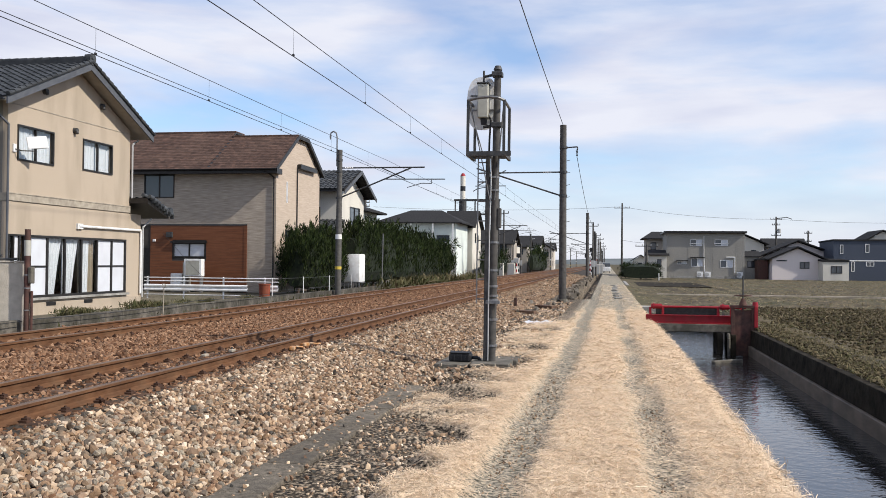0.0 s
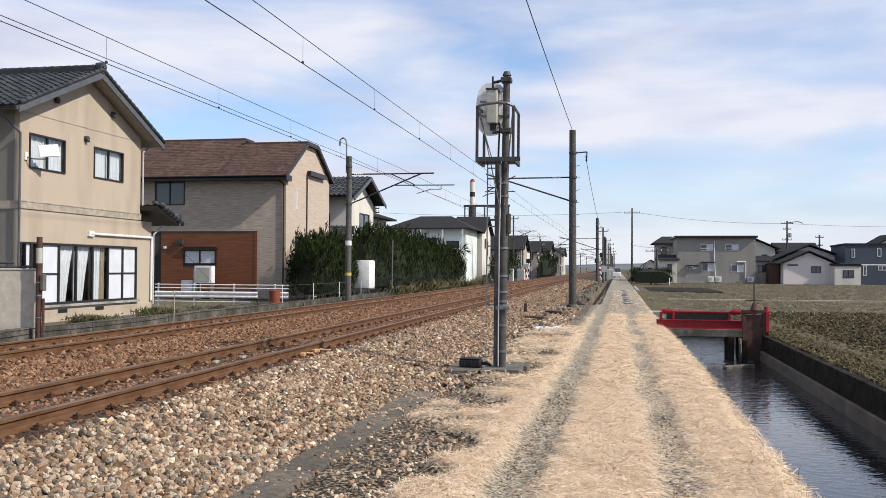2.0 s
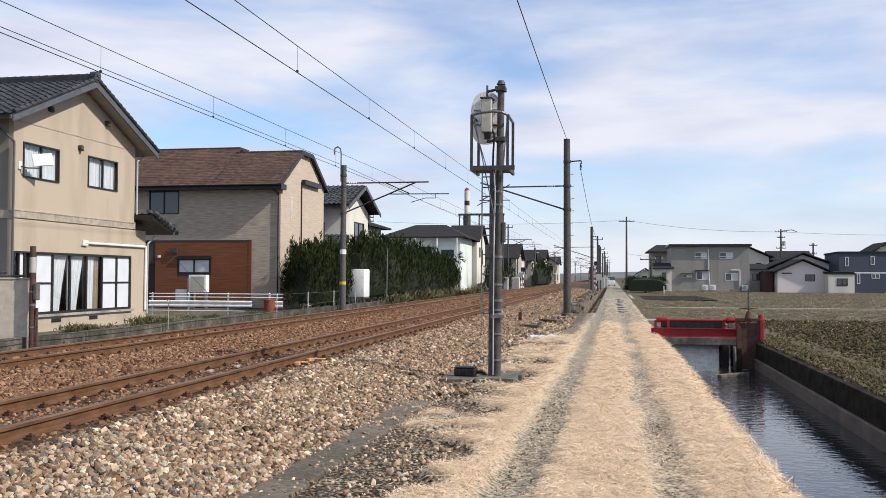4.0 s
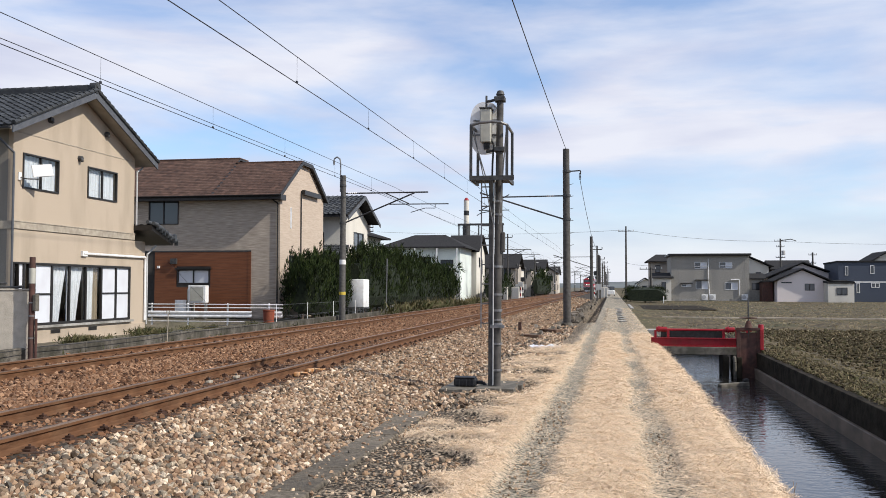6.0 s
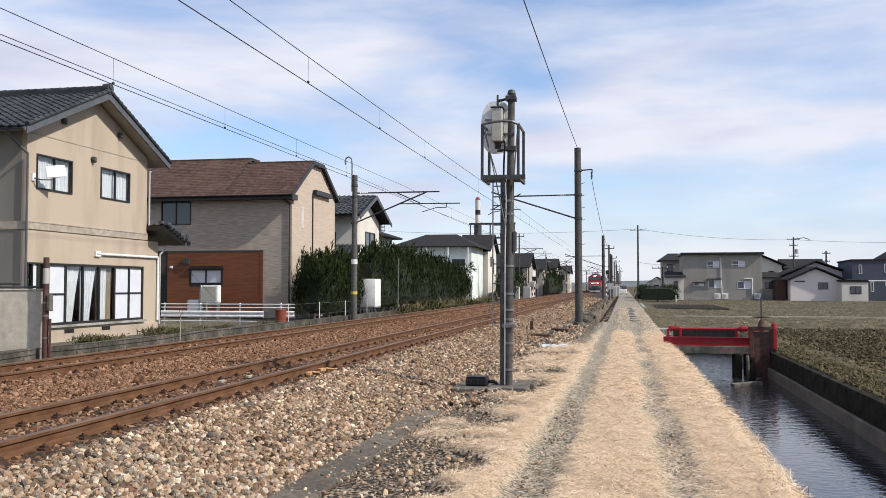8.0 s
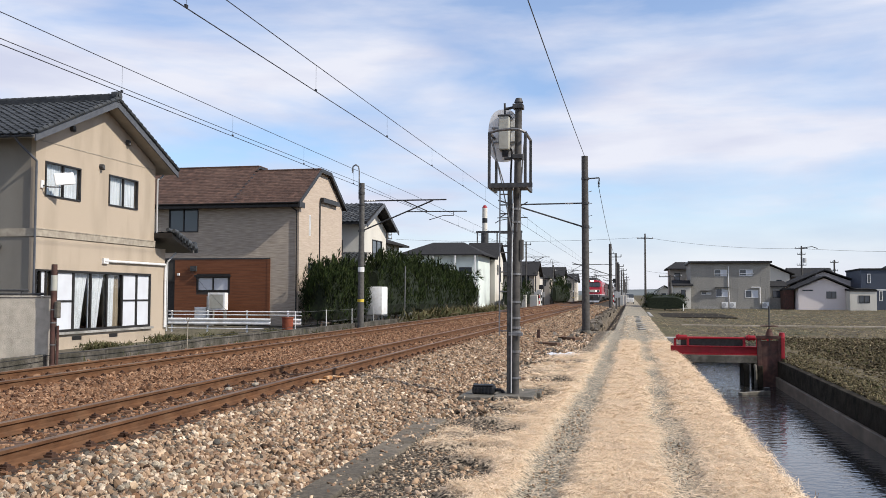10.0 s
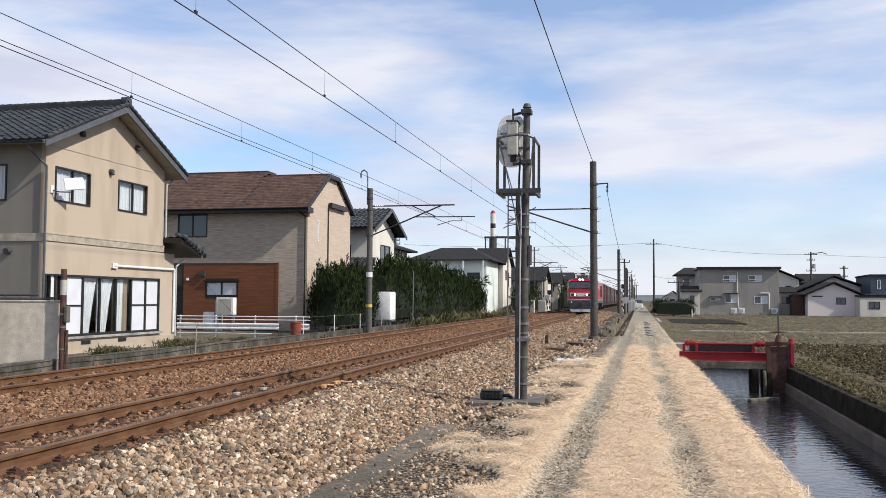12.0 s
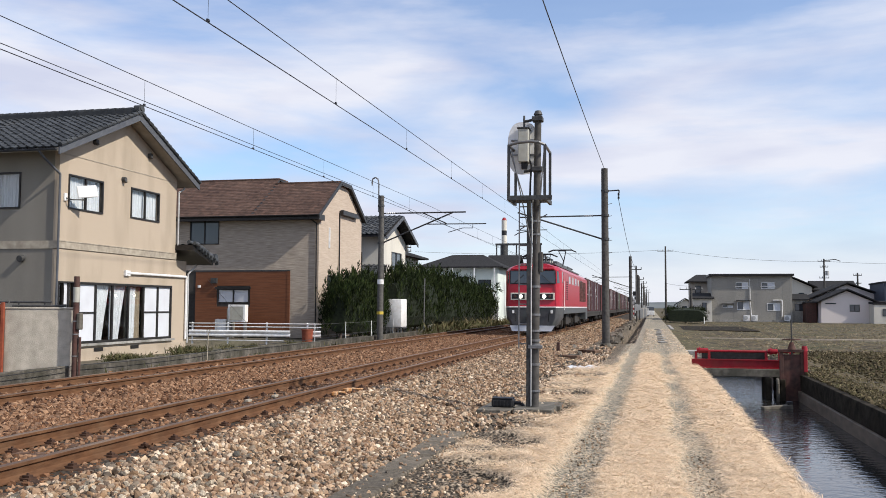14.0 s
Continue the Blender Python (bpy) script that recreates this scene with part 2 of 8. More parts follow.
BLACK = material("black_rubber", (0.012, 0.012, 0.013), (0.028, 0.028, 0.03), 12, 0.55)
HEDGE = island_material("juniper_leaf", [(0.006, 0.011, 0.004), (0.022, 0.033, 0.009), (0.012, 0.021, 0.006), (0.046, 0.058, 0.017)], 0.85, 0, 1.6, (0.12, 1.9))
# Near-black core colour stands in for shade deep between the shoots.
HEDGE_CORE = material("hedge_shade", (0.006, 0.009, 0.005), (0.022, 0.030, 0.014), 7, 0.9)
WEED = island_material("weed_leaf", [(0.030, 0.040, 0.016), (0.095, 0.085, 0.040), (0.055, 0.062, 0.024), (0.15, 0.115, 0.065)], 0.75, 0)
BARK = material("brown_bark", (0.07, 0.05, 0.038), (0.13, 0.10, 0.08), 14, 0.9, bump=0.5)
OLD_CONCRETE = material("old_mossy_concrete", (0.085, 0.076, 0.062), (0.19, 0.172, 0.142), 7, 0.9, bump=0.6, bump_scale=30, stain=(0.055, 0.052, 0.04), stain_scale=1.3, stain_amount=0.75, stain_stretch=(1, 1, 0.5))
STAINED = material("stained_kerb_concrete", (0.045, 0.041, 0.034), (0.15, 0.135, 0.112), 5, 0.92, bump=0.7, bump_scale=22, stain=(0.028, 0.027, 0.018), stain_scale=1.1, stain_amount=0.85, stain_stretch=(1, 1, 0.5), pieces=0.25, spec=0.2)
DITCH = material("rough_tan_concrete", (0.12, 0.098, 0.074), (0.25, 0.212, 0.168), 6, 0.92, bump=0.6, bump_scale=20, stain=(0.05, 0.042, 0.032), stain_scale=1.6, stain_amount=0.8, spec=0.15)
BLOCK_WALL = material("streaked_grey_concrete", (0.40, 0.355, 0.29), (0.54, 0.485, 0.40), 5, 0.9, bump=0.4, bump_scale=40, stain=(0.22, 0.19, 0.15), stain_scale=1.5, stain_amount=0.7, stain_stretch=(1, 1, 0.2))


# ---- mesh helpers ----
def mesh_of(bm, name, mats, smooth=False):
    me = bpy.data.meshes.new(name)
    bm.to_mesh(me)
    bm.free()
    for m in (mats if isinstance(mats, (list, tuple)) else [mats]):
        me.materials.append(m)
    if smooth:
        me.shade_smooth()
        me.set_sharp_from_angle(angle=radians(38))
    return me


def thing(name, bm, mats, label, category, group="", kind="", m=None, smooth=False):
    ob = new(name, mesh_of(bm, name, mats, smooth))
    if m is not None:
        ob.matrix_world = m
    return tagged(ob, label, category, group, kind)


def empty_thing(name, m, label, category, group="", kind=""):
    ob = new(name)
    ob.empty_display_size = 0.2
    ob.matrix_world = m
    return tagged(ob, label, category, group, kind)


def part(name, bm, mats, parent, label="", m=None, smooth=False, kind=""):
    ob = new(name, mesh_of(bm, name, mats, smooth))
    ob.parent = parent
    if m is not None:
        ob.matrix_basis = m
    return tagged(ob, label, kind=kind)


def share(name, mesh, parent, m):
    ob = new(name, mesh)
    ob.parent = parent
    ob.matrix_basis = m
    return ob


def add_box(bm, x0, x1, y0, y1, z0, z1, mat=0, bevel=0.0):
    v = [bm.verts.new((x, y, z)) for z in (z0, z1) for y in (y0, y1) for x in (x0, x1)]
    faces = [bm.faces.new([v[i] for i in q]) for q in ((0, 2, 3, 1), (4, 5, 7, 6), (0, 1, 5, 4), (2, 6, 7, 3), (0, 4, 6, 2), (1, 3, 7, 5))]
    for f in faces:
        f.material_index = mat
    if bevel:
        edges = list({e for f in faces for e in f.edges})
        made = bmesh.ops.bevel(bm, geom=edges, offset=bevel, segments=2, profile=0.5, affect="EDGES")
        for f in made["faces"]:
            f.material_index = mat
    return bm


def box(x0, x1, y0, y1, z0, z1, bevel=0.0):
    return add_box(bmesh.new(), x0, x1, y0, y1, z0, z1, 0, bevel)


def add_tube(bm, a, b, r, r2=None, n=10, mat=0):
    a, b = Vector(a), Vector(b)
    d = (b - a).normalized()
    u = d.orthogonal().normalized()
    w = d.cross(u)
    r2 = r if r2 is None else r2
    rings = []
    for p, q in ((a, r), (b, r2)):
        rings.append([bm.verts.new(p + (u * math.cos(2 * math.pi * k / n) + w * math.sin(2 * math.pi * k / n)) * q) for k in range(n)])
    for k in range(n):
        bm.faces.new((rings[0][k], rings[0][(k + 1) % n], rings[1][(k + 1) % n], rings[1][k])).material_index = mat
    bm.faces.new(rings[0][::-1]).material_index = mat
    bm.faces.new(rings[1]).material_index = mat
    return bm


def tube(a, b, r, r2=None, n=10):
    return add_tube(bmesh.new(), a, b, r, r2, n)


def add_bent(bm, points, r, n=8, mat=0):
    for a, b in zip(points, points[1:]):
        add_tube(bm, a, b, r, r, n, mat)
    return bm


def add_prism(bm, outline, lift, mat=0):
    """A flat outline pushed along the vector lift."""
    lift = Vector(lift)
    lo = [bm.verts.new(p) for p in outline]
    hi = [bm.verts.new(Vector(p) + lift) for p in outline]
    faces = [bm.faces.new(lo[::-1]), bm.faces.new(hi)]
    k = len(lo)
    for i in range(k):
        faces.append(bm.faces.new((lo[i], lo[(i + 1) % k], hi[(i + 1) % k], hi[i])))
    for f in faces:
        f.material_index = mat
    bmesh.ops.recalc_face_normals(bm, faces=faces)
    return bm


def prism(outline, lift):
    return add_prism(bmesh.new(), outline, lift)


def from_arrays(name, verts, faces, mats, label, category, kind="stuff", parent=None):
    me = bpy.data.meshes.new(name)
    me.from_pydata([tuple(v) for v in verts], [], [tuple(f) for f in faces])
    for m in (mats if isinstance(mats, (list, tuple)) else [mats]):
        me.materials.append(m)
    ob = new(name, me)
    if parent:
        ob.parent = parent
    return tagged(ob, label, category, kind=kind)


# ---- ground ----
RAIL_Z = 0.39
NEAR_X, FAR_X = -5.92, -10.05
RUTS = (-0.74, 0.46)
CANAL_L, CANAL_R, CANAL_END, WATER_Z = 1.43, 4.22, 39.0, -0.86


def path_material():
    m = bpy.data.materials.new("straw_strewn_track")
    m.use_nodes = True
    n, l = m.node_tree.nodes, m.node_tree.links
    b = n["Principled BSDF"]
    b.inputs["Roughness"].default_value = 0.92
    b.inputs["Specular IOR Level"].default_value = 0.2
    tc = n.new("ShaderNodeTexCoord")
    sep = n.new("ShaderNodeSeparateXYZ")
    l.new(tc.outputs["Object"], sep.inputs[0])
    layer = n.new("ShaderNodeAttribute")
    layer.attribute_name = "straw"
    grain = n.new("ShaderNodeTexNoise")
    grain.inputs["Scale"].default_value, grain.inputs["Detail"].default_value = 26.0, 8.0
    l.new(tc.outputs["Object"], grain.inputs["Vector"])
    fibre = n.new("ShaderNodeMapping")
    fibre.inputs["Scale"].default_value = (14, 50, 30)
    l.new(tc.outputs["Object"], fibre.inputs["Vector"])
    fib = n.new("ShaderNodeTexNoise")
    fib.inputs["Scale"].default_value, fib.inputs["Detail"].default_value, fib.inputs["Distortion"].default_value = 1.0, 5.0, 1.6
    l.new(fibre.outputs[0], fib.inputs["Vector"])
    straw = n.new("ShaderNodeValToRGB")
    straw.color_ramp.elements[0].position, straw.color_ramp.elements[0].color = 0.3, (0.46, 0.345, 0.222, 1)
    straw.color_ramp.elements[1].position, straw.color_ramp.elements[1].color = 0.65, (0.74, 0.60, 0.44, 1)
    l.new(fib.outputs["Fac"], straw.inputs[0])
    soil = n.new("ShaderNodeValToRGB")
    soil.color_ramp.elements[0].position, soil.color_ramp.elements[0].color = 0.36, (0.014, 0.011, 0.008, 1)
    soil.color_ramp.elements[1].position, soil.color_ramp.elements[1].color = 0.74, (0.16, 0.128, 0.092, 1)
    l.new(grain.outputs["Fac"], soil.inputs[0])
    worn = n.new("ShaderNodeValToRGB")
    worn.color_ramp.elements[0].position, worn.color_ramp.elements[0].color = 0.33, (0.075, 0.067, 0.046, 1)
    worn.color_ramp.elements[1].position, worn.color_ramp.elements[1].color = 0.66, (0.40, 0.365, 0.29, 1)
    l.new(grain.outputs["Fac"], worn.inputs[0])
    side = n.new("ShaderNodeMapRange")
    side.inputs["From Min"].default_value, side.inputs["From Max"].default_value = -1.25, -1.0
    l.new(sep.outputs[0], side.inputs["Value"])
    bare = n.new("ShaderNodeMix")
    bare.data_type = "RGBA"
    l.new(side.outputs[0], bare.inputs[0])
    l.new(soil.outputs[0], bare.inputs[6])
    l.new(worn.outputs[0], bare.inputs[7])
    speck = n.new("ShaderNodeMath")
    speck.operation = "MULTIPLY_ADD"
    speck.inputs[1].default_value, speck.inputs[2].default_value = 3.2, -1.6
    l.new(grain.outputs["Fac"], speck.inputs[0])
    fade = n.new("ShaderNodeMapRange")
    fade.inputs["From Min"].default_value, fade.inputs["From Max"].default_value = 32.0, 37.0
    fade.inputs["To Min"].default_value, fade.inputs["To Max"].default_value = 1.0, 0.12
    l.new(sep.outputs[1], fade.inputs["Value"])
    thin = n.new("ShaderNodeMath")
    thin.operation = "MULTIPLY"
    l.new(layer.outputs["Fac"], thin.inputs[0])
    l.new(fade.outputs[0], thin.inputs[1])
    fac = n.new("ShaderNodeMath")
    fac.use_clamp = True
    l.new(thin.outputs[0], fac.inputs[0])
    l.new(speck.outputs[0], fac.inputs[1])
    mx = n.new("ShaderNodeMix")
    mx.data_type = "RGBA"
    l.new(fac.outputs[0], mx.inputs[0])
    l.new(bare.outputs[2], mx.inputs[6])
    l.new(straw.outputs[0], mx.inputs[7])
    l.new(mx.outputs[2], b.inputs["Base Color"])
    bp = n.new("ShaderNodeBump")
    bp.inputs["Strength"].default_value, bp.inputs["Distance"].default_value = 0.8, 0.03
    l.new(fib.outputs["Fac"], bp.inputs["Height"])
    bp2 = n.new("ShaderNodeBump")
    bp2.inputs["Strength"].default_value, bp2.inputs["Distance"].default_value = 0.7, 0.02
    l.new(grain.outputs["Fac"], bp2.inputs["Height"])
    l.new(bp.outputs[0], bp2.inputs["Normal"])
    l.new(bp2.outputs[0], b.inputs["Normal"])
    return m


PATH_MAT = path_material()
FIELD = material("stubble_field", (0.018, 0.014, 0.007), (0.125, 0.094, 0.048), 3.2, 0.98, bump=1.0, bump_scale=9, stretch=(1.0, 0.3, 1), stain=(0.052, 0.054, 0.020), stain_scale=0.3, stain_amount=0.8)
DIRT = material("yard_soil", (0.07, 0.06, 0.042), (0.15, 0.13, 0.095), 5, 0.95, bump=0.6, stain=(0.10, 0.10, 0.05), stain_scale=0.5)
CABLE_LID = material("grey_cable_trough_lid", (0.085, 0.070, 0.052), (0.20, 0.170, 0.130), 22, 0.97, bump=0.8, stain=(0.08, 0.072, 0.06), stain_scale=1.5, pieces=0.2)


def smooth_step(a, b, v):
    t = min(1.0, max(0.0, (v - a) / (b - a)))
    return t * t * (3 - 2 * t)


def straw_map(x, y):
    """How thickly straw lies at a place on the lane: full between the ruts, in tongues over dark soil beside the trough."""
    drift = 0.014 * min(12.0, max(0.0, y - 7)) - 0.08
    u = x + 0.10 * noise.noise(Vector((x * 0.9, y * 0.5, 1))) + 0.06 * noise.noise(Vector((x * 2.6, y * 1.8, 4)))
    if u < -0.98:
        c = float(np.interp(u, [-2.6, -2.1, -1.4, -1.10], [0.0, 0.22, 0.50, 1.0]))
        c += 1.15 * noise.noise(Vector((x * 0.55, y * 1.5, 11))) + 0.22 * noise.noise(Vector((x * 1.8, y * 3.4, 5)))
        c = smooth_step(0.36, 0.60, c)
        if y > 24:
            c *= max(0.25, 1 - (y - 24) / 6)
    else:
        c = 1.0
    left = math.exp(-((u - RUTS[0] - drift) / 0.25) ** 4)
    right = math.exp(-((u - RUTS[1]) / 0.21) ** 4)
    c *= 1 - left * (0.97 + 0.2 * noise.noise(Vector((x * 2, y * 1.1, 8))))
    c *= 1 - right * (0.74 + 0.5 * noise.noise(Vector((x * 1.5, y * 0.8, 9))))
    return min(1.0, max(0.0, c))


def relief(x, y):
    """Uneven straw mats and worn ruts on the farm track."""
    if not -2.4 < x < 1.5:
        return 0.0
    c = straw_map(x, y)
    h = 0.025 * noise.noise(Vector((x * 1.3, y * 0.9, 0))) + (0.008 + 0.022 * c) * noise.noise(Vector((x * 4, y * 3, 3))) + (0.065 if x > -1.0 else 0.10) * c - 0.015
    h *= min(1.0, (x + 2.4) / 0.3)
    h -= 0.10 * max(0.0, (x - 1.17) / 0.25) ** 2
    return h


def ground_sheet():
    left = [(-900, -0.03, 5), (-60, -0.03, 5), (-30, -0.03, 5), (-24.3, -0.03, 5), (-24, -0.03, 5), (-16.6, -0.03, 5), (-16.5, -0.03, 5), (-13.25, -0.03, 5), (-13.2, -0.05, 1), (-12.1, 0.03, 1), (-11.6, 0.2, 1), (-11.2, 0.24, 1), (-9.0, 0.24, 1), (-8.6, 0.26, 1),
            (-7.3, 0.26, 1), (-7.0, 0.22, 1), (-4.85, 0.23, 0), (-4.55, 0.22, 0), (-3.9, 0.12, 0), (-2.98, 0.0, 0), (-2.9, -0.01, 2)]
    lane = [(-2.9 + 0.0675 * k, 0.0, 2) for k in range(1, 65)]
    right_c = [(CANAL_L + 0.02, -1.25, 3), (CANAL_R - 0.02, -1.25, 3), (CANAL_R, -0.14, 4), (5.2, -0.10, 4), (6.0, -0.17, 4), (14, -0.18, 4), (40, -0.2, 4), (120, -0.2, 4), (900, -0.2, 4)]
    right_f = [(CANAL_L + 0.02, -0.04, 2), (CANAL_R - 0.02, -0.14, 4), (CANAL_R, -0.14, 4), (5.2, -0.14, 4), (6.0, -0.17, 4), (14, -0.18, 4), (40, -0.2, 4), (120, -0.2, 4), (900, -0.2, 4)]
    ys = [-30 + 1.5 * k for k in range(20)] + [0.11 * k for k in range(300)]
    ys += [CANAL_END, CANAL_END + 0.03] + [33.3 + 0.7 * k for k in range(60)] + [80, 90, 105, 125, 160, 220, 320, 500, 900, 2500]
    rows, verts = [], []
    for y in sorted(ys):
        line = left + lane + (right_c if y <= CANAL_END else right_f)
        rows.append([len(verts) + k for k in range(len(line))])
        for x, z, _ in line:
            if z > -0.5:
                z += relief(x, y) if y < 70 else 0.0
                if x > 5:
                    z += 0.04 * noise.noise(Vector((x * 0.6, y * 0.6, 9)))
            if -24.1 < x < -16.55 and 34 < y < 41.8:
                z -= 0.55                      # side ditch behind the guard rail
            if -1.75 < x < -0.85 and y > 45:
                z -= 0.75                      # ditch beside the lane further on
            verts.append((x, y, z))
    faces, mats = [], []
    kinds_c = [k for _, _, k in left + lane + right_c]
    kinds_f = [k for _, _, k in left + lane + right_f]
    for a, b in zip(rows, rows[1:]):
        kinds = kinds_f if verts[a[0]][1] > CANAL_END - 0.01 else kinds_c
        for k in range(len(a) - 1):
            faces.append((a[k], a[k + 1], b[k + 1], b[k]))
            mats.append(kinds[k + 1] if kinds is kinds_f or kinds[k + 1] != 4 or verts[a[k]][0] > CANAL_R - 0.01 else 3)
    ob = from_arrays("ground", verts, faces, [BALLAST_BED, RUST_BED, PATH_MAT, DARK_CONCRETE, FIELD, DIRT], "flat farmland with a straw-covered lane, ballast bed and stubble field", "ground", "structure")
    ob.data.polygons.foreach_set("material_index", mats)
    ob.data.shade_smooth()
    layer = ob.data.attributes.new("straw", "FLOAT", "POINT")
    layer.data.foreach_set("value", [straw_map(x, y) if -2.95 < x < 1.6 and y < 80 else 0.0 for x, y, _ in verts])
    return ob


ground_sheet()


# ---- canal ----
def water_material():
    m = bpy.data.materials.new("dark_canal_water")
    m.use_nodes = True
    n, l = m.node_tree.nodes, m.node_tree.links
    b = n["Principled BSDF"]
    b.inputs["Base Color"].default_value = (0.022, 0.022, 0.022, 1)
    b.inputs["Roughness"].default_value = 0.04
    b.inputs["Specular IOR Level"].default_value = 0.5
    b.inputs["IOR"].default_value = 1.5
    tc = n.new("ShaderNodeTexCoord")
    mp = n.new("ShaderNodeMapping")
    mp.inputs["Scale"].default_value = (1.0, 1.3, 1)
    l.new(tc.outputs["Object"], mp.inputs[0])
    w = n.new("ShaderNodeTexNoise")
    w.inputs["Scale"].default_value, w.inputs["Detail"].default_value = 5.0, 3.0
    l.new(mp.outputs[0], w.inputs["Vector"])
    bp = n.new("ShaderNodeBump")
    bp.inputs["Strength"].default_value, bp.inputs["Distance"].default_value = 0.24, 0.03
    sep = n.new("ShaderNodeSeparateXYZ")
    l.new(tc.outputs["Object"], sep.inputs[0])
    rough = n.new("ShaderNodeMapRange")
    rough.inputs["From Min"].default_value, rough.inputs["From Max"].default_value = 16.0, 26.0
    rough.inputs["To Min"].default_value, rough.inputs["To Max"].default_value = 0.22, 1.0
    l.new(sep.outputs[1], rough.inputs["Value"])
    l.new(rough.outputs[0], bp.inputs["Strength"])
    l.new(w.outputs["Fac"], bp.inputs["Height"])
    l.new(bp.outputs[0], b.inputs["Normal"])
    return m


def canal():
    bm = bmesh.new()
    add_box(bm, CANAL_L + 0.01, CANAL_R - 0.01, -30, CANAL_END, WATER_Z - 0.3, WATER_Z)
    thing("water", bm, water_material(), "still dark canal water with faint ripples", "water", kind="structure")
    bm = bmesh.new()
    add_box(bm, CANAL_R - 0.16, CANAL_R + 0.02, -30, 38.4, -0.58, -0.13, 0, 0.015)
    add_box(bm, CANAL_R - 0.22, CANAL_R + 0.02, -30, 38.4, -1.3, -0.58, 1, 0.01)
    thing("canal_wall_right", bm, [DARK_CONCRETE, WET_LEDGE], "stained concrete canal wall, shade put into its dark colour, with a tan wet strip", "canal wall", kind="structure")
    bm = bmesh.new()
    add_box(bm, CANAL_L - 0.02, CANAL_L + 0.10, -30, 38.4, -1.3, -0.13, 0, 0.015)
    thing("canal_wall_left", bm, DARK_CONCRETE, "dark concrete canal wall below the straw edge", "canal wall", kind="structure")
    bm = bmesh.new()
    add_box(bm, CANAL_L - 0.2, CANAL_R + 0.3, CANAL_END - 0.5, CANAL_END + 0.3, -0.32, -0.02, 0, 0.03)
    thing("culvert_slab", bm, CONCRETE, "weathered concrete slab over the canal end", "culvert slab", kind="structure")


canal()


# ---- railway ----
def stones(name, x0, x1, y0, y1, per, height, mats, label, size=(0.03, 0.052), seed=1, blunt=False):
    rng = np.random.default_rng(seed)
    turn = [(math.cos(k * math.pi / 2), math.sin(k * math.pi / 2), -0.72) for k in range(4)] + [(math.cos((k + 0.5) * math.pi / 2), math.sin((k + 0.5) * math.pi / 2), 0.72) for k in range(4)]
    base = np.array(turn)
    tri = np.array([(0, 2, 1), (0, 3, 2), (4, 5, 6), (4, 6, 7)] + [(k, (k + 1) % 4, 4 + k) for k in range(4)] + [((k + 1) % 4, 4 + (k + 1) % 4, 4 + k) for k in range(4)])
    if blunt:
        g = (1 + 5 ** 0.5) / 2
        base = np.array([p for a in (-1, 1) for b in (-g, g) for p in ((0, a, b), (a, b, 0), (b, 0, a))]) / math.sqrt(1 + g * g)
        near = [[j for j in range(12) if 0.1 < np.linalg.norm(base[i] - base[j]) < 1.1] for i in range(12)]
        tri = [(i, j, k) for i in range(12) for j in near[i] for k in near[i] if i < j < k and k in near[j]]
        tri = np.array([(i, j, k) if np.dot(np.cross(base[j] - base[i], base[k] - base[i]), base[i]) > 0 else (i, k, j) for i, j, k in tri])
    m = len(base)
    n = int((x1 - x0) * (y1 - y0) * per)
    x, y = rng.uniform(x0, x1, n), rng.uniform(y0, y1, n)
    z = np.array([height(a) for a in x])
    s = rng.uniform(size[0], size[1], n)
    z = z + s * rng.uniform(-0.3, 0.8, n)
    v = base[None] * rng.uniform(0.68, 1.24, (n, m, 3)) * np.stack([rng.uniform(0.8, 1.6, n), rng.uniform(0.7, 1.2, n), rng.uniform(0.5, 0.95, n)], 1)[:, None, :]
    q = rng.normal(size=(n, 4))
    q /= np.linalg.norm(q, axis=1)[:, None]
    w, i, j, k = q.T
    rot = np.stack([np.stack([1 - 2 * (j * j + k * k), 2 * (i * j - k * w), 2 * (i * k + j * w)], 1), np.stack([2 * (i * j + k * w), 1 - 2 * (i * i + k * k), 2 * (j * k - i * w)], 1),
                    np.stack([2 * (i * k - j * w), 2 * (j * k + i * w), 1 - 2 * (i * i + j * j)], 1)], 1)
    v = np.einsum("nij,nkj->nki", rot, v) * s[:, None, None] + np.stack([x, y, z], 1)[:, None, :]
    f = tri[None] + m * np.arange(n)[:, None, None]
    return from_arrays(name, v.reshape(-1, 3), f.reshape(-1, 3).tolist(), mats, label, "ballast")


def shoulder(x):
    return float(np.interp(x, [-4.85, -4.55, -3.9, -3.0], [0.22, 0.22, 0.12, 0.0]))


def crib(x):
    return 0.235


def rail_mesh(y0, y1):
    """Flat-bottomed rail, 153 mm high, standing on z = 0."""
    half = [(0.0635, 0), (0.0635, 0.011), (0.02, 0.03), (0.0085, 0.045), (0.0085, 0.105), (0.0325, 0.117), (0.0325, 0.145), (0.026, 0.153)]
    outline = half + [(-x, z) for x, z in half[::-1]]
    bm = bmesh.new()
    a = [bm.verts.new((x, y0, z)) for x, z in outline]
    b = [bm.verts.new((x, y1, z)) for x, z in outline]
    k = len(a)
    for i in range(k):
        f = bm.faces.new((a[i], a[(i + 1) % k], b[(i + 1) % k], b[i]))
        f.material_index = 1 if i in (6, 7, 8) else 0
    bm.faces.new(a), bm.faces.new(b[::-1])
    bmesh.ops.recalc_face_normals(bm, faces=bm.faces)
    return mesh_of(bm, "rail", [RAIL_SIDE, RAIL_TOP])


def sleeper_mesh():
    bm = add_box(bmesh.new(), -1.0, 1.0, -0.11, 0.11, -0.16, 0.0, 0, 0.02)
    return mesh_of(bm, "sleeper", SLEEPER)


